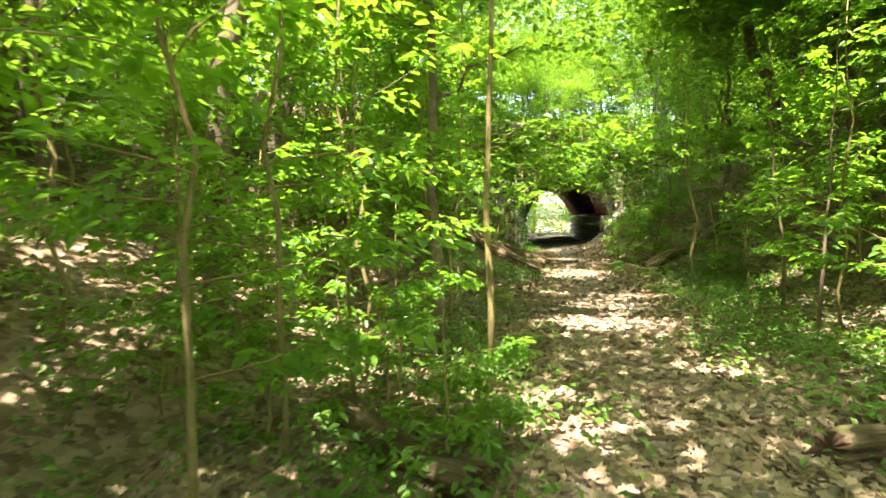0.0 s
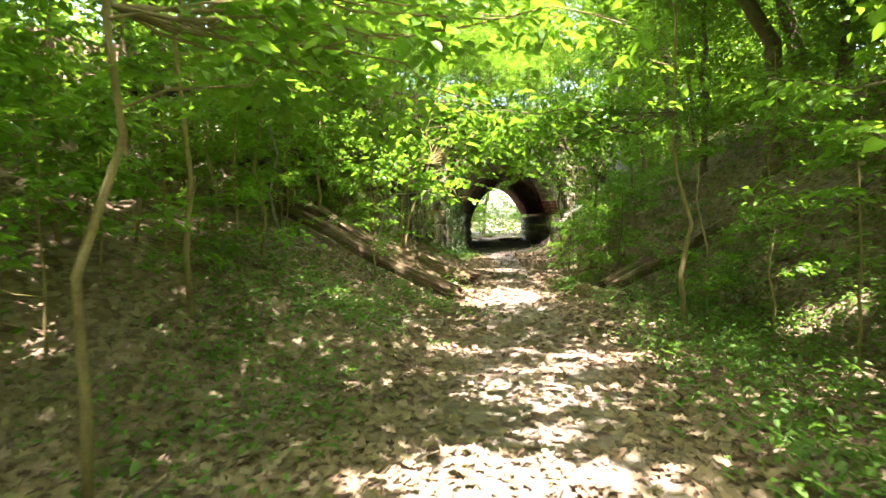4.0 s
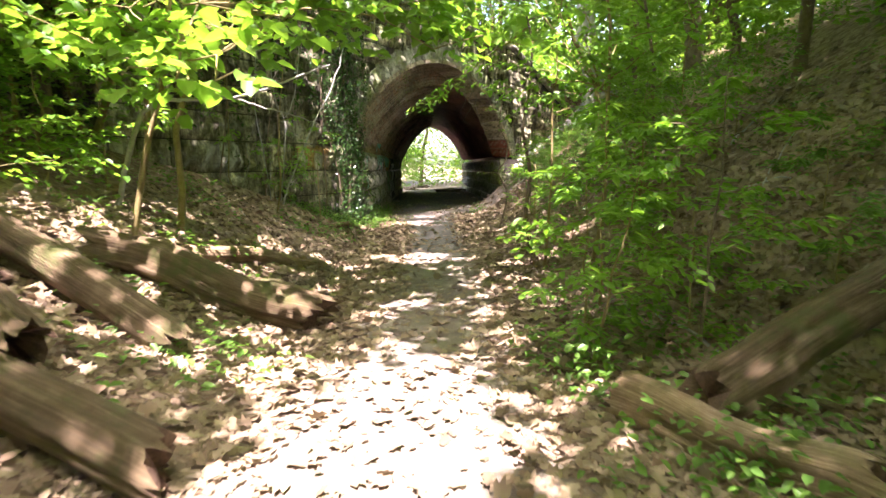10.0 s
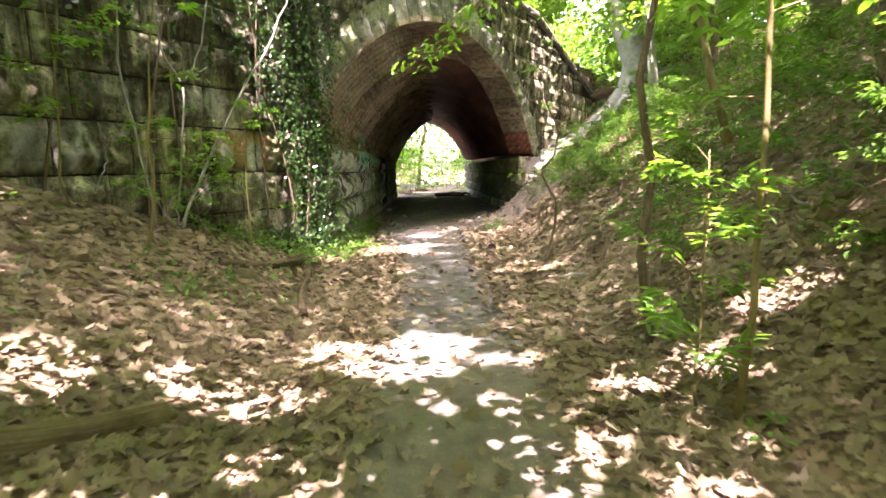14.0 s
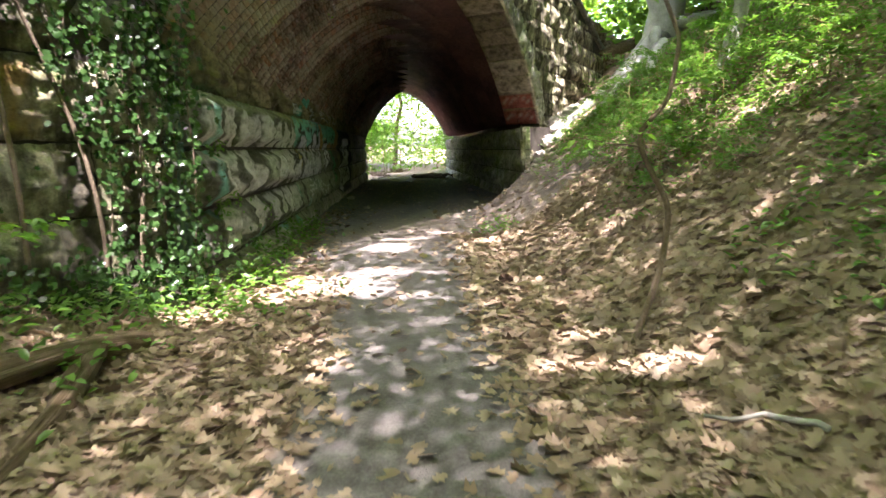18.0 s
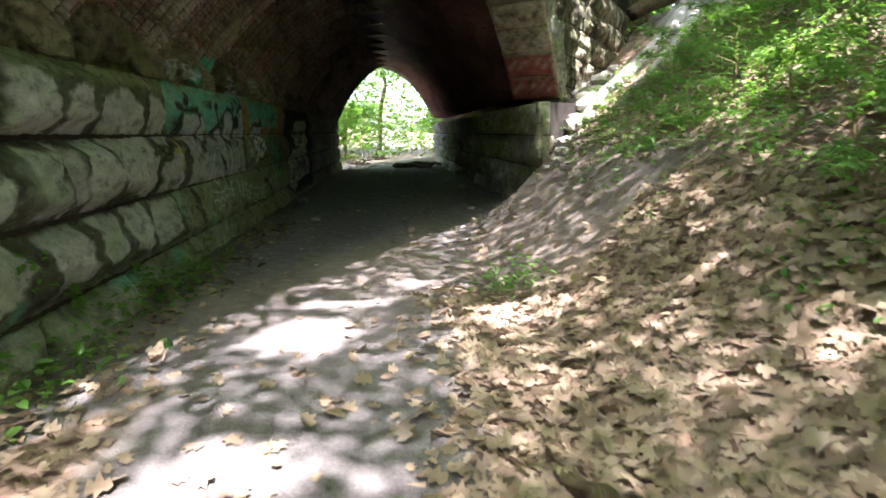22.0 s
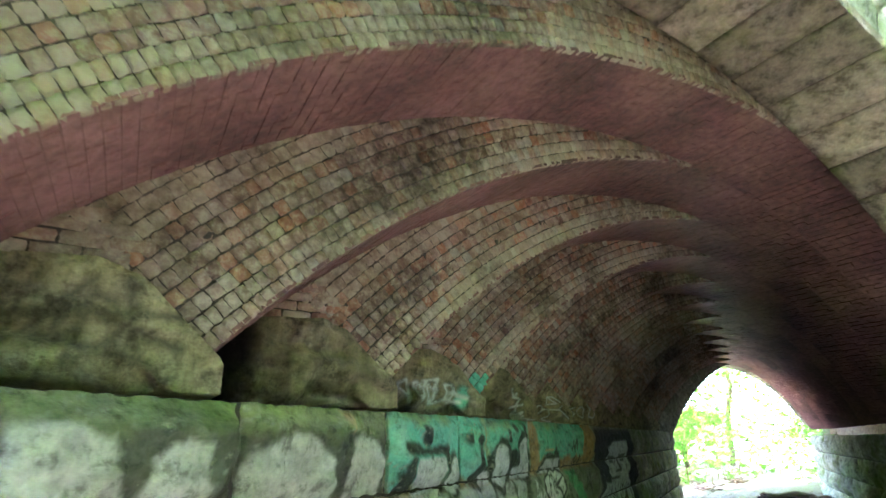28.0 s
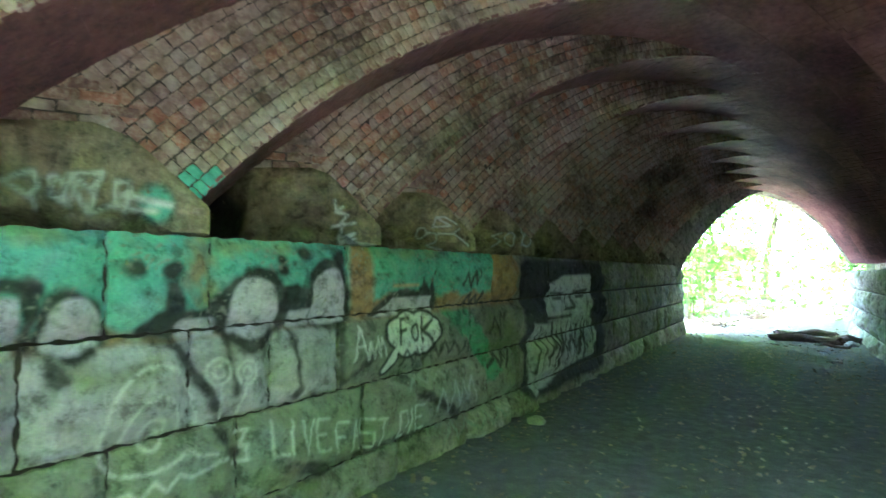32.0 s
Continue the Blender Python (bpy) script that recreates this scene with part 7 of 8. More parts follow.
make_sapling("bare_sapling", 40, 2.5, 0.03, 3, 0.5, 0.08, 3, 0.6, at=(-2.6, 14.6), label="bare curved dead stem on the bank", lean=(-0.1, -0.9), sub=0, bark=BARK_GREY, crook=([0, 0.8, 1.5, 2.5], [0, -0.2, 0.15, 0.1]))
make_sapling("bare_sapling", 41, 3.6, 0.03, 4, 0.7, 0.08, 3, 0.5, at=(4.7, 14.2), label="bare bent sapling stem on the bank", lean=(0.4, 2.2), sub=0, bark=BARK_YOUNG)
make_sapling("sapling", 42, 4.2, 0.03, 8, 1.3, 0.13, 8, 0.3, at=(4.2, 9.6), label="dark-stemmed sapling leaning over the path", lean=(-0.6, -0.8), sub=5, bark=BARK)
make_sapling("sapling", 43, 4.2, 0.025, 8, 1.4, 0.13, 8, 0.3, at=(3.75, 7.6), label="dark crooked sapling with layered leaves", lean=(0.3, 0.2), sub=5, bark=BARK)
make_sapling("sapling", 44, 3.0, 0.02, 6, 0.9, 0.10, 7, 0.3, at=(-1.2, 23.6), label="thin leafy stems growing before the stone wall", lean=(0.2, 0.3), sub=2)
make_sapling("shrub", 91, 2.2, 0.014, 9, 0.7, 0.08, 8, 0.25, at=(-0.75, 25.5), label="thin many-stemmed shrub at the foot of the wing wall", category="shrub", sub=4)
make_sapling("shrub", 92, 2.6, 0.014, 9, 0.8, 0.09, 8, 0.3, at=(-2.1, 23.9), label="thin leafy shrub before the dark wing wall", category="shrub", sub=4)
make_sapling("shrub", 93, 1.4, 0.010, 9, 0.6, 0.07, 9, 0.1, at=(-1.6, 24.9), label="low leafy shrub before the dark wing wall", category="shrub", sub=5)
make_sapling("shrub", 45, 1.7, 0.014, 9, 0.9, 0.10, 9, 0.08, at=(-1.05, 4.3), label="bright green leafy shrub beside the path", category="shrub", sub=6)
make_sapling("shrub", 46, 1.5, 0.014, 9, 0.9, 0.09, 9, 0.08, at=(-1.9, 5.2), label="bright green leafy shrub under the trees", category="shrub", sub=6)
make_sapling("sapling", 47, 6.5, 0.05, 10, 2.1, 0.15, 10, 0.35, at=(-2.4, 21.0), drop=0.05, label="leafy young tree before the stone wing wall", lean=(1.4, 0.8), sub=8)
make_sapling("sapling", 48, 6.2, 0.035, 10, 2.0, 0.14, 10, 0.35, bark=BARK, at=(5.9, 22.8), drop=0.3, label="leafy young tree on the bank leaning to the path", lean=(-1.0, 0.3), sub=8)
make_sapling("sapling", 49, 5.0, 0.04, 10, 1.8, 0.14, 10, 0.25, at=(-2.9, 17.2), drop=0.05, label="leafy young tree above the fallen logs", lean=(0.5, 0.3), sub=8)
tall_left = make_sapling("sapling", 50, 7.6, 0.06, 11, 2.6, 0.16, 11, 0.45, at=(-3.6, 22.0), drop=0.3, label="tall leafy young tree rising before the parapet", lean=(2.4, 1.2), sub=10)
tall_right = make_sapling("sapling", 51, 7.2, 0.06, 11, 2.5, 0.15, 11, 0.45, at=(6.0, 25.6), drop=0.3, label="tall leafy young tree on the bank beside the arch", lean=(-2.0, 1.0), sub=10)
make_sapling("sapling", 52, 6.6, 0.05, 11, 2.4, 0.16, 11, 0.4, at=(-3.2, 19.3), drop=0.05, label="leafy young tree over the log pile", lean=(1.6, 0.4), sub=10)
add_boughs(tall_left, (-2.4, 22.6, 4.6), [(-1.2, 21.8, 5.2), (0.0, 22.0, 5.6), (-0.5, 23.0, 4.9), (1.0, 22.6, 6.0), (-1.8, 20.8, 4.6), (0.6, 21.2, 5.0), (1.4, 21.8, 5.4)], 0.15, 9, 13, 0.8, BARK, 61)
add_boughs(tall_right, (5.2, 26.0, 4.9), [(4.2, 23.5, 5.0), (3.2, 23.0, 5.6), (2.2, 22.8, 6.2), (4.8, 22.5, 4.6), (3.8, 24.2, 4.4), (5.2, 21.5, 4.4), (2.8, 21.6, 5.4)], 0.14, 9, 13, 0.8, BARK, 62)
add_boughs(maple, (-0.5, 18.2, 2.5), [(0.15, 18.4, 2.9), (-0.3, 17.9, 2.3), (0.5, 18.7, 3.5), (-0.1, 19.0, 3.8), (-1.3, 18.6, 3.2)], 0.16, 9, 9, 0.7, BARK_YOUNG, 63, 0.8)
add_boughs(maple, (-0.3, 18.3, 3.0), [(-0.2, 18.9, 3.9), (0.5, 19.3, 4.2), (1.0, 19.6, 4.6), (0.2, 19.8, 4.8), (-0.8, 19.2, 4.4), (0.9, 20.2, 5.3), (-0.9, 18.6, 3.4), (-1.5, 18.9, 3.0), (-1.3, 17.9, 2.7)], 0.16, 9, 14, 0.75, BARK_YOUNG, 65, 0.8, 0.4)
add_boughs(maple, (-0.3, 18.3, 2.9), [(1.5, 19.6, 4.1), (2.0, 19.8, 4.2), (2.5, 20.0, 4.1), (1.8, 20.3, 4.8), (2.7, 20.4, 4.7), (1.2, 19.3, 3.9), (0.8, 19.4, 3.6), (2.2, 19.9, 3.8)], 0.16, 9, 20, 0.6, BARK_YOUNG, 70, 0.8, 0.14)
add_boughs(maple, (-0.3, 18.3, 2.9), [(0.7, 19.2, 3.0), (1.2, 19.3, 3.3), (1.7, 19.2, 3.3), (2.3, 19.3, 3.1), (2.8, 19.4, 2.75), (-0.3, 19.2, 3.4), (-1.2, 19.2, 3.2), (0.2, 19.2, 3.7), (1.5, 19.3, 3.8)], 0.15, 9, 17, 0.6, BARK_YOUNG, 72, 0.8, 0.15)
add_boughs(maple, (-0.5, 18.0, 2.4), [(0.3, 16.5, 1.95), (0.62, 16.45, 2.0), (0.05, 16.7, 2.1), (0.5, 16.6, 2.25), (-0.3, 16.9, 2.05)], 0.14, 5, 4, 0.4, BARK_YOUNG, 75, 0.95, 1.0)
add_boughs(maple, (-0.4, 18.2, 2.3), [(0.2, 18.0, 2.55), (0.5, 18.2, 2.75), (0.0, 17.8, 2.5), (0.7, 18.4, 3.0), (-0.3, 17.7, 2.5), (0.3, 18.5, 3.2), (-0.8, 17.8, 2.7)], 0.16, 9, 15, 0.5, BARK_YOUNG, 71, 0.8)
over_left = make_sapling("sapling", 53, 5.2, 0.03, 8, 1.3, 0.12, 9, 0.4, at=(-1.1, 7.6), drop=0.3, label="slim sapling whose boughs reach over the path", lean=(0.3, 0.2), sub=6)
add_boughs(over_left, (-0.9, 7.7, 2.6), [(0.3, 8.3, 2.55), (0.9, 8.6, 2.55), (1.4, 8.4, 2.7), (1.9, 8.8, 2.8), (0.6, 9.0, 2.9), (1.2, 9.2, 3.0), (1.6, 8.0, 3.2), (-0.3, 8.2, 2.5), (0.2, 9.0, 2.3), (0.6, 9.1, 2.35), (0.95, 9.0, 2.32)], 0.12, 9, 11, 0.6, BARK_YOUNG, 66, 0.6, 0.6)
over_right = make_sapling("sapling", 54, 5.6, 0.035, 8, 1.4, 0.13, 9, 0.4, at=(3.7, 12.6), drop=0.3, label="young tree with boughs hanging over the path", lean=(-0.2, 0.2), sub=6)
add_boughs(over_right, (3.6, 12.7, 2.9), [(2.4, 12.5, 2.75), (1.9, 12.7, 2.65), (1.4, 12.5, 2.7), (1.0, 12.8, 2.85), (1.6, 12.9, 3.0), (2.2, 12.9, 3.1), (0.6, 12.5, 2.95), (2.8, 12.4, 3.2), (1.2, 12.5, 2.5), (0.85, 12.6, 2.42), (1.5, 12.6, 2.45)], 0.13, 9, 14, 0.5, BARK, 67, 0.6, 1.0)
over_arch = make_sapling("sapling", 55, 6.0, 0.03, 9, 1.3, 0.12, 9, 0.3, at=(3.9, 20.2), drop=0.3, label="leafy young tree with layered boughs before the arch", lean=(0.2, 0.4), sub=6)
add_boughs(over_arch, (4.0, 20.4, 2.4), [(3.2, 20.6, 2.7), (2.9, 21.0, 3.3), (3.4, 21.4, 2.4), (3.0, 20.2, 3.9), (2.6, 20.8, 4.5), (4.4, 19.6, 2.8), (4.8, 20.6, 2.2), (3.6, 19.8, 3.2), (4.6, 21.4, 3.4)], 0.12, 9, 22, 0.7, BARK_YOUNG, 68)
for i, (x, y, k, sd) in enumerate(((-0.5, 3.2, 1.0, 81), (-1.7, 3.3, 0.8, 83), (-0.95, 3.5, 1.1, 84), (-2.7, 3.6, 1.6, 86), (-0.2, 3.6, 0.7, 87))):
    make_sapling("shrub", sd, 1.0 * k, 0.012, 9, 0.6 * k, 0.056, 15, 0.08, at=(x, y), label="bright green leafy shrub crowding the path's edge", category="shrub", group="path-edge shrubs", sub=6)
shrub = make_sapling("shrub", 3, 1.6, 0.014, 9, 0.8, 0.10, 8, 0.1, at=(-2.6, 4.6), label="leafy green woodland shrub", category="shrub", group="woodland shrubs", sub=6)
young = make_sapling("sapling", 4, 3.6, 0.022, 9, 1.2, 0.12, 9, 0.15, at=(-2.6, 8.2), label="slim sapling with layered green leaves", group="saplings", sub=7)
young2 = make_sapling("sapling", 5, 4.8, 0.028, 9, 1.5, 0.13, 10, 0.2, at=(5.6, 8.8), label="slim sapling with layered green leaves", group="saplings", sub=9)
bush = make_sapling("shrub", 6, 2.3, 0.016, 9, 1.1, 0.11, 10, 0.08, at=(4.9, 5.6), label="spreading green woodland shrub", category="shrub", group="woodland shrubs", sub=8)
fern = make_sapling("shrub", 7, 0.7, 0.008, 8, 0.7, 0.06, 16, 0.05, at=(4.95, 28.8), label="low spreading green shrub on the leafy slope", category="shrub", group="slope shrubs", sub=6, up=0.5, wide=0.42, mat=LEAF_LOW)
for i, (x, y, k) in enumerate([(5.2, 29.6, 1.1), (5.5, 30.6, 1.2), (5.1, 31.0, 0.9), (5.9, 29.2, 1.2), (5.8, 31.8, 1.1), (5.3, 32.6, 0.8), (6.3, 30.4, 1.2), (6.6, 32.5, 1.2), (6.0, 27.6, 1.0), (6.6, 28.6, 1.1), (5.6, 26.4, 0.9), (6.4, 26.0, 1.1), (7.2, 31.5, 1.3), (6.2, 33.8, 1.0), (7.0, 34.4, 1.1), (5.0, 27.6, 0.6), (5.4, 24.4, 0.9)]):
    put(fern, x, y, 77 * i, k)


def thicket():
    r = random.Random(11)
    spots = []
    for _ in range(2600):
        x, y = r.uniform(-13, 15), r.uniform(-3, 36)
        if face_n(x, y) > -1.0:
            continue
        d = x - float(path_x(y))
        left_edge = np.interp(y, [0, 4, 7, 10, 16, 20, 25], [1.9, 2.3, 3.2, 3.3, 4.3, 3.9, 4.5])
        right_edge = np.interp(y, [0, 8, 11, 14, 18, 24, 32], [2.8, 3.0, 3.6, 7.4, 7.8, 7.0, 6.4])
        if -left_edge < d < right_edge:
            continue
        if any((x - a) ** 2 + (y - b) ** 2 < (0.6 if abs(d) < 6 else 1.6) for a, b in spots):
            continue
        spots.append((x, y))
    spots.sort(key=lambda p: abs(p[0] - 1.7))
    for x, y in spots[:210]:
        src = r.choice([shrub, bush] if y > 24 else [shrub, young, young2, bush, young2])
        put(src, x, y, r.uniform(0, 360), r.uniform(0.75, 1.25))
    for x, y, k in ((0.0, 54.6, 0.9), (-0.7, 56.0, 1.2), (0.6, 57.2, 0.9), (1.3, 59.5, 1.1), (5.4, 56.2, 0.9), (6.2, 57.6, 1.1), (4.9, 59.6, 0.8), (2.6, 62.5, 1.2), (0.6, 62.0, 1.3), (4.4, 63.0, 1.3), (1.6, 65.5, 1.5), (3.6, 66.5, 1.5), (-1.0, 59.0, 1.3)):
        put(r.choice([bush, bush, young]), x, y, r.uniform(0, 360), k)
    for _ in range(34):
        x, y = r.uniform(-6, 13), r.uniform(57, 70)
        if abs(x - 2.6 - 0.1 * (y - 56)) < 2.2 or face_n(x, y) < FLOOR_FAR + 1:
            continue
        put(r.choice([bush, young, young2]), x, y, r.uniform(0, 360), r.uniform(1.0, 1.5))


thicket()
for i, (x, y, k) in enumerate([(4.6, 15.0, 1.1), (4.9, 17.2, 1.1), (5.5, 18.2, 1.2), (4.9, 21.2, 1.2), (5.4, 22.4, 1.3), (4.6, 13.8, 1.2), (6.2, 21.0, 1.3), (4.2, 23.2, 0.9), (5.9, 23.6, 1.4)]):
    put(fern, x, y, 83 * i, k)
for i, (x, y, k) in enumerate([(-3.5, 20.3, 1.1), (-3.4, 21.6, 0.9)]):
    put(maple, x, y, 100 + 90 * i, k)
for i, (x, y, k) in enumerate([(4.0, 17.7, 0.7), (4.3, 19.6, 0.8), (4.4, 13.0, 0.7), (-2.7, 18.3, 1.0), (-3.9, 15.4, 1.1)]):
    put(bush, x, y, 51 * i, k)
for i, (x, y, k) in enumerate([(5.2, 20.6, 0.8), (4.6, 12.2, 0.7), (4.6, 10.6, 0.8), (-3.2, 11.2, 0.9), (-3.4, 13.0, 0.8)]):
    put(young2 if i % 2 else young, x, y, 63 * i, k)

# trees with roots on the bank
big = make_tree(201, 9.4, 38.4, 14, 0.46, 0.5, 4.0, 3500, 0.2, BARK_GREY, (-0.9, 0.5), "big smooth grey tree with spreading roots on the bank", 6)


def brush_heap(x, y, k, seed):
    """A low tangle of dead sticks."""
    r = np.random.default_rng(seed)
    z = float(ground_z(x, y))
    heap = thing("brush_heap", None, "low heap of dead sticks on pale ground", "brush heap", "brush heaps")
    for _ in range(16):
        a, w = r.uniform(0, 2 * math.pi), r.normal(0, 0.25 * k, 2)
        ln = r.uniform(0.3, 0.7) * k
        p = np.array([x + w[0], y + w[1], z + r.uniform(0.02, 0.22) * k])
        d = np.array([math.cos(a), math.sin(a), r.uniform(-0.1, 0.35)]) * ln / 2
        part("stick", mesh_of("stick", *tube(bent(r, p - d, p + d, 5, 0.12), np.linspace(0.03, 0.012, 5) * k, 6), [BARK], True), heap)


for i, (x, y, k) in enumerate(((0.6, 54.4, 1.1), (1.6, 58.6, 1.2), (0.2, 55.4, 0.8))):
    brush_heap(x, y, k, 400 + i)


def bank_roots():
    """Long bare roots of the big tree that run down the slope to the corner of the arch."""
    for i, row in enumerate((((9.1, 38.2, 0.32), (8.3, 37.4, 0.24), (7.5, 36.6, 0.18), (6.7, 36.05, 0.14), (6.0, 35.75, 0.10), (5.4, 35.4, 0.07)),
                             ((9.2, 37.9, 0.3), (8.7, 36.7, 0.2), (8.1, 35.9, 0.15), (7.6, 35.0, 0.1), (7.3, 34.3, 0.06)),
                             ((9.0, 38.0, 0.28), (8.2, 36.9, 0.17), (7.4, 35.8, 0.12), (6.6, 35.2, 0.09), (5.9, 34.9, 0.05)))):
        pts = [(x - 9.4, y - 38.4, float(ground_z(x, y)) - big.location.z + 0.55 * r) for x, y, r in row]
        local_part("root", mesh_of("root", *tube(pts, [q[2] for q in row], 10), [BARK_GREY], True), big, "long pale root exposed on the slope")


bank_roots()


def make_rock(x, y, size, seed, label="pale broken stone lying at the foot of the arch", mat=None, group="broken stones"):
    bm = bmesh.new()
    bmesh.ops.create_icosphere(bm, subdivisions=2, radius=size)
    for v in bm.verts:
        k = 1 + 0.35 * noise.noise(v.co * (1.6 / size) + Vector((seed, 0, 0)))
        v.co = Vector((v.co.x * 1.2 * k, v.co.y * k, v.co.z * 0.62 * k))
    me = bpy.data.meshes.new("rock")
    bm.to_mesh(me)
    bm.free()
    me.materials.append(mat or ROCK)
    ob = thing("rock", me, label, "rock", group)
    ob.location = (x, y, float(ground_z(x, y)) + size * 0.22)
    ob.rotation_euler = (0, 0, seed)
    return ob


for i, (x, y, k) in enumerate(((5.15, 35.15, 0.17), (5.4, 35.5, 0.22), (5.7, 35.75, 0.2), (5.0, 34.85, 0.13), (5.6, 35.3, 0.14), (5.95, 36.05, 0.18), (4.85, 34.55, 0.09), (5.3, 35.0, 0.1), (6.2, 36.4, 0.15), (5.85, 35.5, 0.11), (4.7, 34.75, 0.07))):
    make_rock(x, y, k, 1.7 * i)
for i, (s, n, k) in enumerate(((9.75, -0.3, 0.2), (10.1, -0.45, 0.26), (10.5, -0.28, 0.22), (10.8, -0.6, 0.27), (11.2, -0.3, 0.24), (11.6, -0.5, 0.2), (12.1, -0.35, 0.24), (9.6, -0.62, 0.14), (10.3, -0.85, 0.15), (12.6, -0.45, 0.18))):
    make_rock(*fp(s, n, 0)[:2], k, 3.1 * i + 2, "pale broken stone heaped beside the arch ring")
for i, (x, y, k) in enumerate(((0.95, 35.6, 0.07), (3.3, 34.2, 0.05), (2.5, 33.8, 0.03), (1.6, 36.5, 0.035), (3.7, 36.2, 0.06), (1.2, 34.4, 0.025), (4.0, 40.0, 0.1), (3.6, 46.0, 0.09), (0.6, 42.5, 0.06), (4.1, 49.5, 0.16), (4.2, 51.0, 0.14), (0.3, 38.4, 0.1), (2.2, 31.6, 0.02), (1.4, 32.3, 0.02), (1.1, 33.2, 0.018))):
    make_rock(x, y, k, 2.3 * i + 9, "small pale stone on the tunnel floor", None, "floor stones")
make_tree(202, 6.75, 30.7, 11, 0.10, 0.45, 3.0, 3000, 0.2, BARK_GREY, (0.4, 0.4), "slim grey tree on the green slope", 3)


def vines():
    """Thin stems that hang down over the crown of the arch."""
    r = np.random.default_rng(66)
    for i, (s, z1) in enumerate(((1.75, 3.1), (2.0, 2.85), (2.15, 3.35))):
        zs = np.linspace(4.7, z1, 12)
        pts = [fp(s + 0.05 * math.sin(5 * z + i), -0.14 - 0.03 * math.sin(3 * z), z) for z in zs]
        vine = thing("hanging_vine", mesh_of("hanging_vine", *tube(pts, 0.0026, 5), [BARK_GREY]), "thin trailing vine hanging over the arch", "vine", "hanging vines")
        n = 16
        k = r.integers(4, 12, n)
        P = np.array([pts[a] for a in k]) + r.normal(0, 0.035, (n, 3))
        L = r.uniform(0.025, 0.045, n)
        local_part("leaves", leaf_mesh("leaves", P, r.normal(0, 1, (n, 3)) - np.array([0, 0, 0.5]), np.tile([FY, -FX, 0.5], (n, 1)), L, L * 0.7, LEAF, True), vine, "small pale leaves")


vines()


# ---------------- leaf litter, low plants, ivy, far woods ----------------
def lobed_mesh(name, P, A, U, L, W, mat, r):
    """Lobed leaves, curled."""
    A = unit(A)
    B = unit(np.cross(A, U))
    U = np.cross(B, A)
    L, W = L[:, None], W[:, None]
    n = len(P)
    curl = r.uniform(-0.3, 0.5, (n, 1))
    warp = r.normal(0, 0.16, (n, 1))
    mid = [P, P + A * L - U * L * curl * 0.35]
    sides = []
    for sg in (-1, 1):
        run = []
        for t, w, up in ((0.12, 0.40, 0.5), (0.34, 0.23, 0.25), (0.52, 0.58, 0.7), (0.68, 0.2, 0.2), (0.86, 0.30, 0.3)):
            run.append(P + A * L * t + B * (sg * W * w) + U * W * (curl + sg * warp) * up - U * L * curl * 0.35 * t * t)
        sides.append(run)
    co = np.stack([mid[0], *sides[0], mid[1], *sides[1][::-1]], 1).reshape(-1, 3)
    o = np.arange(n)[:, None] * 12
    return quick_mesh(name, co, np.concatenate([o + np.array([[0, 6, 5, 4, 3, 2, 1]]), o + np.array([[0, 11, 10, 9, 8, 7, 6]])]), mat)


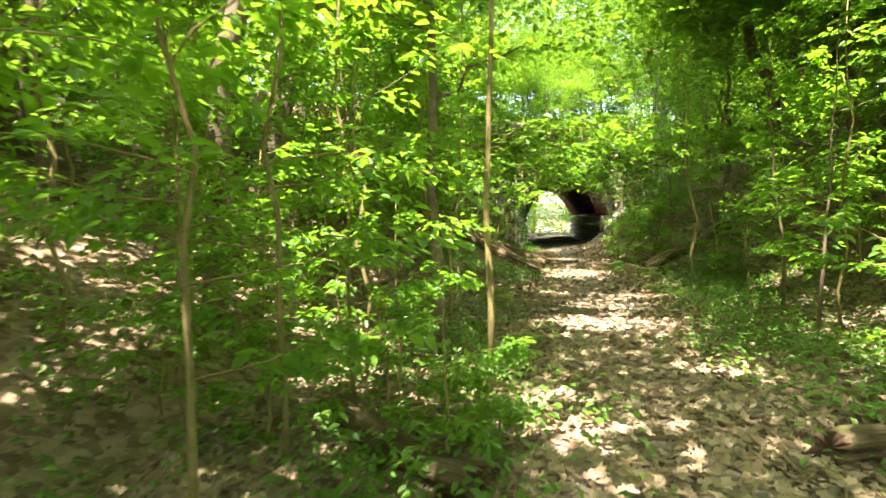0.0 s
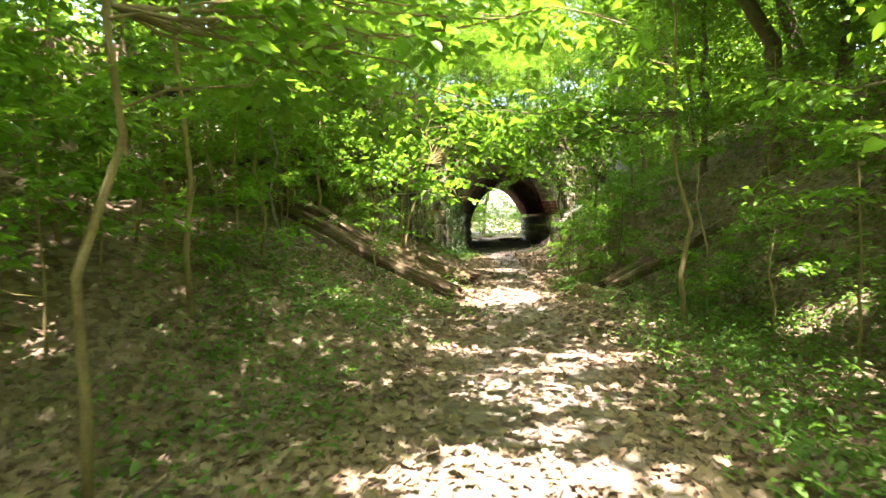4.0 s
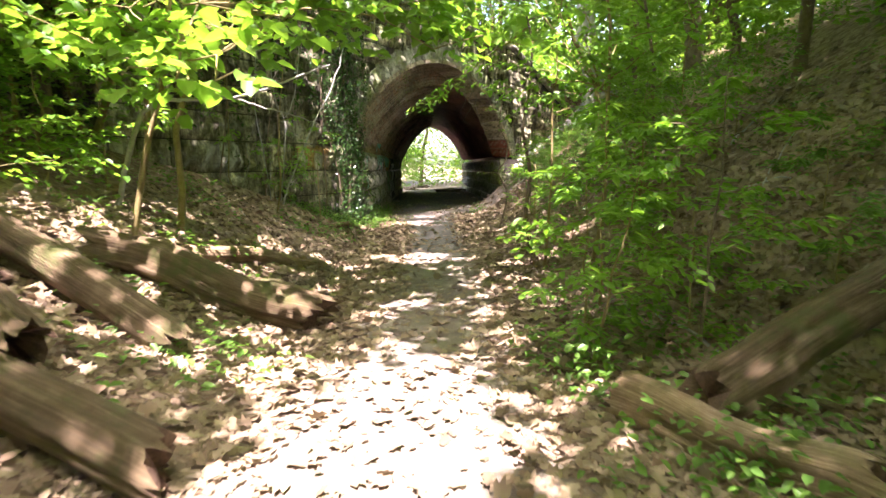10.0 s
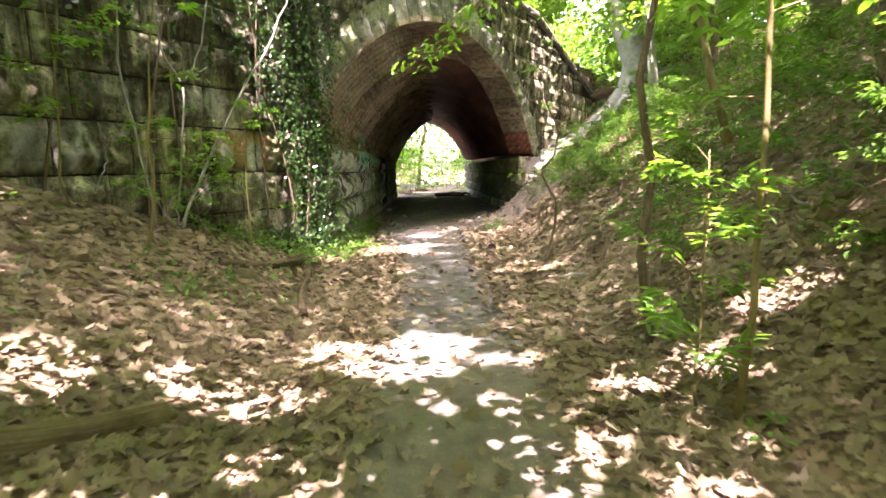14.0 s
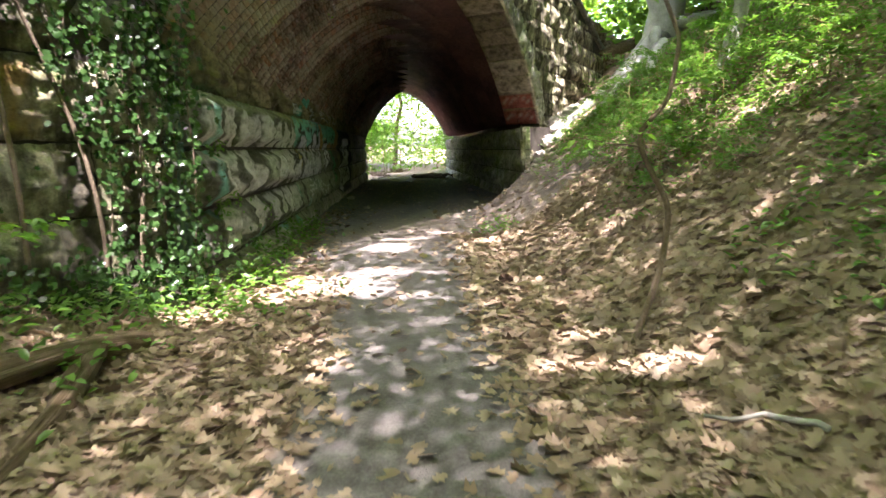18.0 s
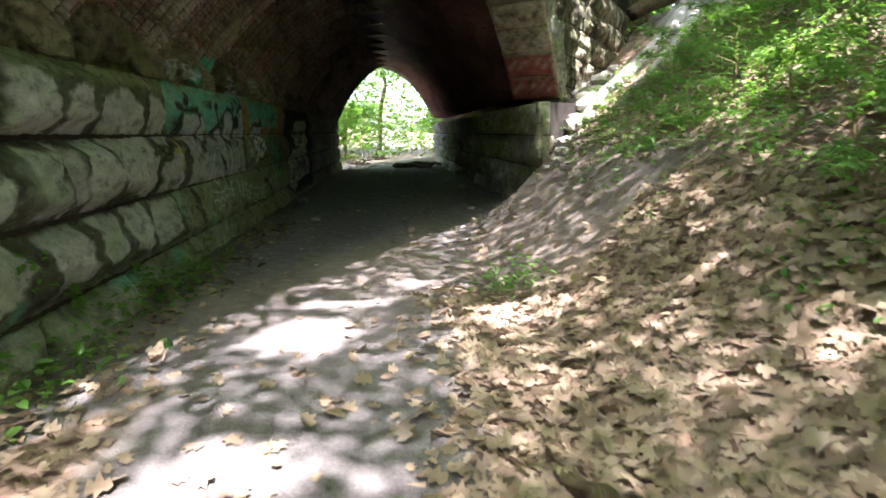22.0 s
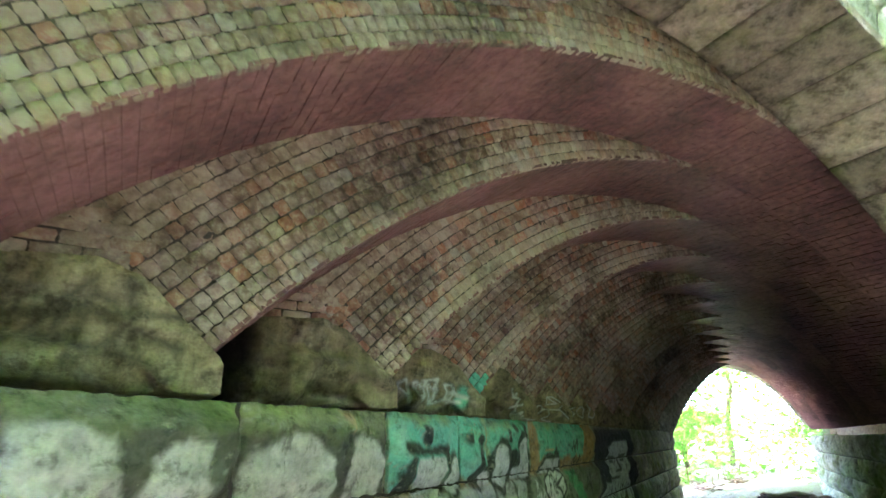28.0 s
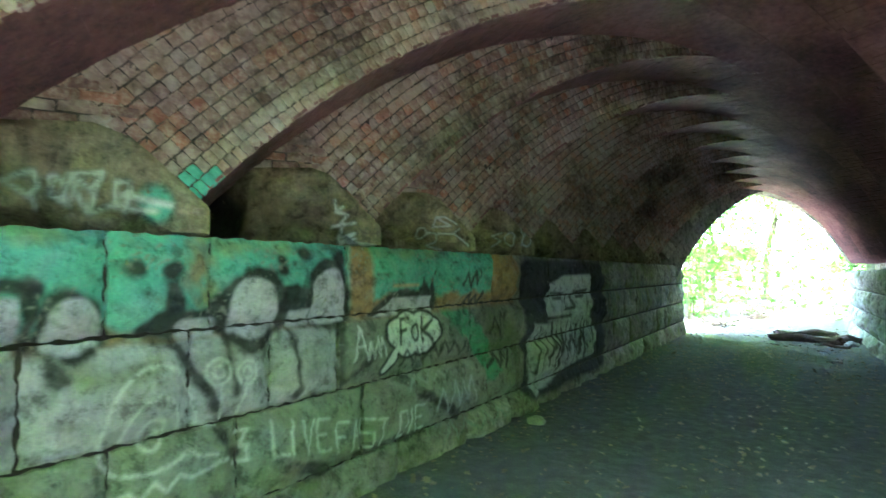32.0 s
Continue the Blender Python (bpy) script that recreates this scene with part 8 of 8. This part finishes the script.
def litter():
    r = np.random.default_rng(21)
    for part_no, (n, x0, x1, y0, y1) in enumerate(((180000, -2.4, 7.2, 0.8, 35.5), (120000, -8, 10, -1, 36.5))):
        x, y = r.uniform(x0, x1, n), r.uniform(y0, y1, n)
        d = np.abs(x - path_x(y)) / np.interp(y, [0, 12, 18, 26, 31], [1.05, 1.1, 0.8, 0.7, 1.3])
        keep = r.uniform(0, 1, n) < np.interp(y, [0, 5.5, 7.4, 12.5, 14, 17, 21, 27], [0.8, 0.7, 0.3, 0.25, 0.10, 0.2, 0.08, 0.05]) + 0.95 * smooth(0.45, 1.15, d)
        if part_no:
            keep &= r.uniform(0, 1, n) < np.exp(-np.abs(x - 1.8) / 5.0) * np.interp(y, [0, 6, 9, 18, 30], [0.8, 0.9, 0.6, 0.5, 0.5])
        fn, fs = face_n(x, y), face_s(x, y)
        keep &= ~((fn > -0.1) & ((x < 0.1) | (x > 4.35))) & ~((fn > 0.9) & (r.uniform(0, 1, n) > 0.10 + 0.4 * (x < 0.7)))
        keep &= ~((fn > -0.18) & ((fs < 0.1) | (fs > 9.5)))
        keep &= ~((x < np.interp(y, [26.4, 28.5, 33], [0.3, 1.3, 2.4])) & (y > 26.4) & (r.uniform(0, 1, n) > 0.25))
        keep &= ~((x > 2.6) & (x < 5.6) & (y > 30.9 + 0.35 * np.sin(3 * x)) & (r.uniform(0, 1, n) > 0.06))
        x, y = x[keep], y[keep]
        n = len(x)
        P = np.stack([x, y, ground_z(x, y) + r.uniform(0.003, 0.025, n)], 1)
        yaw = r.uniform(0, 2 * np.pi, n)
        e = 0.1
        nx = -(ground_z(x + e, y) - ground_z(x - e, y)) / (2 * e)
        ny = -(ground_z(x, y + e) - ground_z(x, y - e)) / (2 * e)
        U = np.stack([np.clip(nx, -1.5, 1.5), np.clip(ny, -1.5, 1.5), np.ones(n)], 1)
        U = unit(U) + r.normal(0, 0.27, (n, 3))
        A = np.stack([np.cos(yaw), np.sin(yaw), np.zeros(n)], 1)
        A = A - U * (np.sum(A * U, 1) / np.sum(U * U, 1))[:, None] + U * r.normal(0, 0.07, (n, 1))
        L = r.uniform(0.045, 0.118, n)
        W = L * r.uniform(0.7, 1.15, n)
        if part_no == 0:
            thing("leaf_litter", lobed_mesh("leaf_litter", P, A, U, L, W, LITTER, r), "dry brown and tan lobed leaves thick on the ground", "leaf litter", kind="stuff")
        else:
            thing("leaf_litter", lobed_mesh("leaf_litter", P, A, U, L, W, LITTER, r), "dry brown fallen leaves on the woodland floor", "leaf litter", kind="stuff")


litter()


def fallen_twigs():
    r = np.random.default_rng(37)
    for i in range(34):
        left = i % 2
        y = r.uniform(11, 27) if i < 26 else r.uniform(4, 10)
        x = float(path_x(y)) + (r.uniform(-4.2, -1.3) if left else r.uniform(1.5, 4.6))
        if face_n(x, y) > -0.5:
            continue
        w, ln = r.uniform(0, math.pi), r.uniform(0.5, 1.5)
        pts = []
        for t in np.linspace(-0.5, 0.5, 7):
            px, py = x + math.cos(w) * ln * t + r.normal(0, 0.02), y + math.sin(w) * ln * t + r.normal(0, 0.02)
            pts.append((px, py, float(ground_z(px, py)) + 0.025 + abs(r.normal(0, 0.012))))
        rad = r.uniform(0.008, 0.022)
        thing("fallen_twig", mesh_of("fallen_twig", *tube(pts, np.linspace(rad, rad * 0.5, 7), 6), [BARK_GREY if i % 3 else BARK], True), "dry fallen stick on dead leaves", "stick", "fallen sticks")


fallen_twigs()


def floor_debris():
    """Scattered dead leaves and chips on the tunnel floor, thicker by the walls and the far mouth."""
    r = np.random.default_rng(29)
    n = 7800
    x, y = r.uniform(0.05, 4.4, n), r.uniform(31, 55, n)
    keep = (face_n(x, y) > 1.0) & (r.uniform(0, 1, n) < np.interp(y, [31, 41, 45, 51, 55], [0.28, 0.28, 0.7, 1.0, 0.4]) + 0.5 * (x < 0.5) + 0.5 * (x > 4.0))
    x, y = x[keep], y[keep]
    n = len(x)
    P = np.stack([x, y, ground_z(x, y) + r.uniform(0.003, 0.02, n)], 1)
    w = r.uniform(0, 2 * np.pi, n)
    A = np.stack([np.cos(w), np.sin(w), r.normal(0, 0.1, n)], 1)
    U = np.tile([0, 0, 1.0], (n, 1)) + r.normal(0, 0.25, (n, 3))
    L = r.uniform(0.025, 0.08, n)
    thing("leaf_litter", lobed_mesh("leaf_litter", P, A, U, L, L * 0.7, LITTER, r), "scattered dead leaves on the dark tunnel floor", "leaf litter", kind="stuff")


floor_debris()


def low_plants():
    r = np.random.default_rng(22)
    n = 5400
    x, y = r.uniform(-8, 10, n), r.uniform(0, 36, n)
    d = x - path_x(y)
    wl = np.interp(y, [0, 5, 9, 13, 22], [0.5, 0.7, 1.4, 1.2, 1.6])
    wr = np.interp(y, [0, 6, 13, 20, 26, 32], [1.2, 1.5, 1.6, 1.5, 2.4, 2.6])
    patch = wavy(x, y, 1.1) + 0.5 * wavy(x, y, 2.9)
    fn = face_n(x, y)
    keep = ((d < -wl) | (d > wr)) & (patch > np.interp(y, [0, 8, 12, 18, 24, 36], [-0.55, -0.1, 0.2, 0.2, 0.0, -0.1])) & (fn < -0.25)
    x = np.concatenate([x[keep], r.uniform(0.12, 0.4, 70), r.normal(0.25, 0.25, 40), r.normal(3.28, 0.12, 14), r.uniform(-1.4, 0.1, 60), r.uniform(5.0, 8.5, 520)])
    y = np.concatenate([y[keep], r.uniform(27.8, 32.5, 70), r.normal(27.4, 0.35, 40), r.normal(30.9, 0.15, 14), np.zeros(60), r.uniform(24, 36, 520)])
    y[-580:-520] = PY + (x[-580:-520] - PX) * FY / FX - 0.5
    for cx, cy, sx, sy, k in ((-0.1, 14.3, 0.35, 0.2, 40), (-1.2, 14.9, 0.4, 0.25, 16), (0.5, 13.7, 0.3, 0.2, 10), (3.3, 15.6, 0.35, 0.5, 50), (3.5, 14.4, 0.4, 0.3, 18), (2.75, 16.8, 0.15, 0.4, 26), (-1.7, 12.9, 0.7, 0.4, 40), (4.2, 12.4, 0.5, 0.5, 40), (-0.7, 2.5, 0.5, 0.4, 30), (-0.1, 4.2, 0.35, 0.8, 40), (2.9, 4.6, 0.6, 0.9, 70), (3.4, 6.4, 0.6, 0.8, 70), (2.6, 2.9, 0.4, 0.7, 50), (0.1, 16.9, 0.2, 0.15, 10), (3.6, 17.8, 0.4, 0.6, 40), (3.5, 11.2, 0.4, 0.6, 70), (3.0, 8.4, 0.3, 0.7, 60), (-0.7, 11.6, 0.4, 0.4, 45), (-1.6, 10.6, 0.5, 0.5, 40), (3.6, 10.0, 0.5, 1.2, 130), (4.4, 13.6, 0.6, 1.2, 120), (-1.2, 10.0, 0.6, 1.0, 110), (-2.4, 12.4, 0.7, 0.9, 90), (5.2, 12.0, 0.7, 1.4, 150), (5.6, 15.4, 0.8, 1.4, 150), (2.9, 6.8, 0.4, 0.7, 50), (-0.6, 6.6, 0.4, 0.7, 50), (-1.1, 5.8, 0.6, 0.7, 80), (2.6, 6.2, 0.5, 0.6, 50)):
        x, y = np.concatenate([x, r.normal(cx, sx, k)]), np.concatenate([y, r.normal(cy, sy, k)])
    ok = face_n(x, y) < np.where(x < 0.5, 9, -0.3)
    x, y = x[ok], y[ok]
    P, A, U, L = [], [], [], []
    for a, b in zip(x, y):
        k = r.integers(6, 14)
        h = r.uniform(0.06, 0.32)
        q = np.array([a, b, 0]) + r.normal(0, 0.12, (k, 3)) * np.array([1, 1, 0])
        q[:, 2] = ground_z(q[:, 0], q[:, 1]) + h * r.uniform(0.3, 1.1, k)
        w = r.uniform(0, 2 * np.pi, k)
        P.append(q)
        A.append(np.stack([np.cos(w), np.sin(w), r.normal(-0.1, 0.25, k)], 1))
        U.append(np.tile([0, 0, 1.0], (k, 1)) + r.normal(0, 0.25, (k, 3)))
        L.append(r.uniform(0.04, 0.095, k))
    # a dense carpet of small leaves on the upper slope
    n = 2600
    x, y = r.uniform(4.5, 9.5, n), r.uniform(25, 37, n)
    ok = (face_n(x, y) < -0.35) & (wavy(x, y, 1.4) + 0.5 * wavy(x, y, 3.7) > np.interp(x - 0.12 * (y - 28), [4.5, 5.4, 7], [0.75, -0.1, -0.7]))
    for a, b in zip(x[ok], y[ok]):
        k = 11
        q = np.array([a, b, 0]) + r.normal(0, 0.13, (k, 3)) * np.array([1, 1, 0])
        q[:, 2] = ground_z(q[:, 0], q[:, 1]) + r.uniform(0.03, 0.16, k)
        w = r.uniform(0, 2 * np.pi, k)
        P.append(q)
        A.append(np.stack([np.cos(w), np.sin(w), r.normal(-0.1, 0.3, k)], 1))
        U.append(np.tile([0, 0, 1.0], (k, 1)) + r.normal(0, 0.3, (k, 3)))
        L.append(r.uniform(0.03, 0.065, k))
    P, A, U, L = (np.concatenate(v) for v in (P, A, U, L))
    thing("low_plants", leaf_mesh("low_plants", P, A, U, L, L * 0.6, LEAF_LOW, True), "low green woodland plants growing through dead leaves", "undergrowth", kind="stuff")


low_plants()


def wall_plant(y, z, k, seed):
    """A tuft rooted in a joint of the tunnel wall."""
    r = np.random.default_rng(seed)
    n = int(26 * k)
    P = np.array([WL + 0.06, y, z]) + r.normal(0, 0.05 * k, (n, 3)) + np.array([0.03, 0, 0])
    P[:, 0] = np.maximum(P[:, 0], WL + 0.07)
    A = r.normal(0, 1, (n, 3)) + np.array([0.8, 0, -0.1])
    U = np.tile([0.6, 0, 1.0], (n, 1)) + r.normal(0, 0.3, (n, 3))
    L = r.uniform(0.03, 0.07, n)
    thing("wall_plant", leaf_mesh("wall_plant", P, A, U, L, L * 0.75, LEAF_LOW, True), "small green plant growing from a wall joint", "plant", "wall plants")


for i, (y, z, k) in enumerate(((28.35, 0.78, 1.6), (28.05, 0.72, 1.0), (29.9, 0.5, 1.0), (30.3, 0.2, 1.4), (29.3, 0.16, 1.2), (31.2, 0.15, 1.0), (28.1, 1.33, 0.8))):
    wall_plant(y, z, k, 300 + i)


def ivy():
    """Trailing strands with gaps between them, each a thin stem with leaves left and right of it."""
    r = np.random.default_rng(23)
    P, stems = [], []
    rows = [(-0.03, 5.9, 0.1), (0.05, 4.6, 1.7), (-0.14, 6.1, 0.3), (-0.3, 5.2, 0.9), (-0.42, 6.1, 0.5), (-0.62, 5.6, 1.0), (-0.78, 6.1, 0.4), (-0.92, 5.0, 1.5), (-1.1, 6.0, 1.9), (-1.32, 5.6, 2.4), (-1.5, 6.1, 2.2), (-1.85, 5.2, 2.6), (-2.2, 6.0, 2.8)]
    rows += [(r.uniform(-0.9, 0.1), r.uniform(4.0, 6.1), r.uniform(1.4, 3.0)) for _ in range(6)] + [(r.uniform(-6.5, -2.2), r.uniform(4.5, 6.2), r.uniform(2.4, 4.4)) for _ in range(12)]
    for i, (s0, z0, z1) in enumerate(rows):
        n = int((z0 - z1) * 30)
        t = np.linspace(0, 1, n)
        sway = s0 + 0.09 * np.sin(t * 5 + i) + 0.04 * np.sin(t * 17 + 2 * i)
        z = z0 + (z1 - z0) * t
        off = -0.12 - 0.05 * np.sin(3 * t + i)
        stems.append(tube([fp(a, b, c) for a, b, c in zip(sway[::4], off[::4], z[::4])], 0.006, 5, False))
        P.append(np.stack([sway + r.normal(0, 0.045, n), off - r.uniform(0, 0.06, n), z + r.normal(0, 0.02, n)], 1))
        # side shoots
        for _ in range(int((z0 - z1) * 1.6)):
            k, m = r.integers(0, n), r.integers(6, 13)
            u = np.linspace(0, 1, m)
            sg = r.choice([-1, 1])
            P.append(np.stack([sway[k] + sg * u * r.uniform(0.12, 0.3) + r.normal(0, 0.02, m), off[k] - 0.03 - r.uniform(0, 0.04, m), z[k] - 0.35 * u * u + r.normal(0, 0.02, m)], 1))
    for i, (s0, s1, z1) in enumerate(((-0.7, -0.4, 5.8), (-1.6, -1.2, 5.2), (-2.6, -2.9, 4.6), (-3.3, -2.6, 5.6), (-4.4, -4.0, 5.0), (-5.2, -5.6, 4.8), (-0.9, -1.5, 3.8))):
        t = np.linspace(0, 1, 14)
        stems.append(tube([fp(a, -0.13 - 0.03 * math.sin(9 * b + i), c) for a, b, c in zip(s0 + (s1 - s0) * t + 0.1 * np.sin(6 * t + i), t, 0.1 + z1 * t)], np.linspace(0.02, 0.007, 14), 6, False))
    for cs, cz, n, ws, wz in ((-0.9, 0.22, 300, 0.5, 0.2), (-0.75, 3.2, 240, 0.35, 1.0), (-0.55, 1.5, 90, 0.25, 0.5), (-0.8, 0.3, 420, 0.6, 0.2), (-0.9, 4.8, 300, 0.5, 0.5), (-0.15, 3.6, 160, 0.22, 0.5), (-0.5, 5.6, 300, 0.6, 0.35), (-0.35, 2.2, 130, 0.2, 0.3)):
        P.append(r.normal(0, 1, (n, 3)) * np.array([ws, 0.05, wz]) + np.array([cs, -0.2, cz]))
    n = 1500
    s, z = r.uniform(-7.5, -0.3, n), r.uniform(0.2, 6.0, n)
    thin = wavy(s, z, 1.6) + 0.6 * wavy(s, z, 4.1) > 0.25
    P.append(np.stack([s[thin], -0.15 - r.uniform(0, 0.05, thin.sum()), z[thin]], 1))
    q = np.concatenate(P)
    q[:, 1] = np.minimum(q[:, 1], -0.09)
    n = len(q)
    W = np.stack(fp(q[:, 0], q[:, 1], q[:, 2]), 1)
    a = r.normal(0, 1, (n, 2))
    A = np.stack([a[:, 0] * FX, a[:, 0] * FY, -0.6 + 0.6 * a[:, 1]], 1)
    U = np.tile([FY, -FX, 0.6], (n, 1)) + r.normal(0, 0.42, (n, 3))
    L = r.uniform(0.032, 0.075, n)
    vine = thing("ivy", lobed_mesh("ivy", W, A, U, L, L * 1.0, IVY, r), "glossy ivy hanging in strands down the stone wing wall", "ivy", kind="stuff")
    local_part("stem", mesh_of("stem", *merged(stems), [BARK], True), vine, "thin brown ivy stems")


ivy()


def wall_stems():
    """Thin crooked stems that climb before the wing wall, with a few tufts of leaves low down."""
    r = np.random.default_rng(29)
    runs = ((((-3.13, 0.2), (-2.93, 0.93), (-2.49, 1.68), (-1.92, 2.5), (-1.2, 3.51), (-0.85, 4.3)), 0.024, 0.012), (((-3.18, 4.2), (-3.11, 2.95), (-2.82, 2.44), (-2.54, 2.89), (-2.3, 4.2)), 0.012, 0.012), (((-3.5, 4.2), (-3.59, 2.75), (-3.55, 2.1), (-3.38, 1.23), (-3.3, 0.3)), 0.010, 0.014),
            (((-3.13, 0.25), (-3.0, 1.22), (-2.82, 2.44)), 0.014, 0.012), (((-4.0, 1.2), (-3.84, 1.55), (-3.9, 1.95)), 0.008, 0.006), (((-2.49, 1.68), (-2.25, 1.95), (-2.0, 2.04)), 0.01, 0.005), (((-3.05, 0.6), (-3.35, 1.1), (-3.3, 1.6)), 0.008, 0.004), (((-2.9, 1.0), (-2.55, 1.25), (-2.3, 1.3)), 0.008, 0.004))
    plant = thing("climbing_shrub", None, "bare crooked grey stems climbing before the wing wall", "shrub")
    plant.location = fp(-3.13, -0.35, 0.2)
    o = np.array(plant.location)
    for run, r0, r1 in runs:
        a = np.array(run)
        t = np.linspace(0, len(a) - 1, 18)
        sz = np.stack([np.interp(t, np.arange(len(a)), a[:, i]) for i in (0, 1)], 1)
        sz[1:-1] = (sz[:-2] + 2 * sz[1:-1] + sz[2:]) / 4 + r.normal(0, 0.012, (16, 2))
        pts = [np.array(fp(u, -0.35 + 0.02 * math.sin(3 * v), v)) - o for u, v in sz]
        local_part("stem", mesh_of("stem", *tube(pts, np.linspace(r0, r1, 18), 7), [BARK_GREY], True), plant)
    sp = [spray(r, np.array(fp(u + r.normal(0, 0.08), -0.4, v + r.normal(0, 0.05))) - o, (r.normal(0, 1), r.normal(0, 1), 0.1), r.uniform(0.2, 0.4), 9, 0.075) for u, v in ((-2.3, 1.35), (-2.5, 1.3), (-2.7, 1.7), (-3.0, 1.1), (-2.9, 1.25), (-2.75, 1.15), (-3.2, 1.2), (-2.9, 1.9), (-2.75, 2.1), (-2.6, 1.2)) for _ in range(2)]
    P, A, U, L = gather(sp)
    local_part("leaf_spray", leaf_mesh("leaf_spray", P, A, U, L, L * 0.5, LEAF_LOW, True), plant, "small green leaves")


wall_stems()


def far_woods():
    r = np.random.default_rng(24)
    P = []

    def band(n, x0, x1, y0, y1, h0, h1):
        x, y = r.uniform(x0, x1, n), r.uniform(y0, y1, n)
        z = ground_z(x, y) + r.uniform(0, 1, n) ** 1.2 * (h1 - h0) + h0
        lump = wavy(x + 0.3 * z, y - 0.2 * z, 1.3) + 0.6 * wavy(y + z, x - z, 2.1)
        k = lump > -0.25
        P.append(np.stack([x, y, z], 1)[k])
    band(30000, -24, -9, -6, 34, 0.1, 9)
    band(26000, 11, 26, -6, 40, 0.1, 8)
    band(15000, -12, 14, -26, -7, 0.2, 10)
    band(26000, -16, 26, 66, 92, 0.1, 13)
    band(5000, -12, -2, 56, 68, 0.1, 7)
    band(6000, 8, 22, 60, 72, 0.1, 7)
    band(9000, -18, -3.5, 34, 44, 0.2, 6)
    band(9000, 9.5, 24, 36, 56, 0.2, 4)
    q = np.concatenate(P)
    n = len(q)
    A = r.normal(0, 1, (n, 3)) * np.array([1, 1, 0.4])
    U = np.tile([0, 0, 1.0], (n, 1)) + r.normal(0, 0.4, (n, 3))
    L = r.uniform(0.25, 0.5, n)
    thing("far_woods", leaf_mesh("far_woods", q, A, U, L, L * 0.62, LEAF_HIGH), "dense green woodland foliage in the distance", "woods", kind="stuff")


far_woods()
ribs()
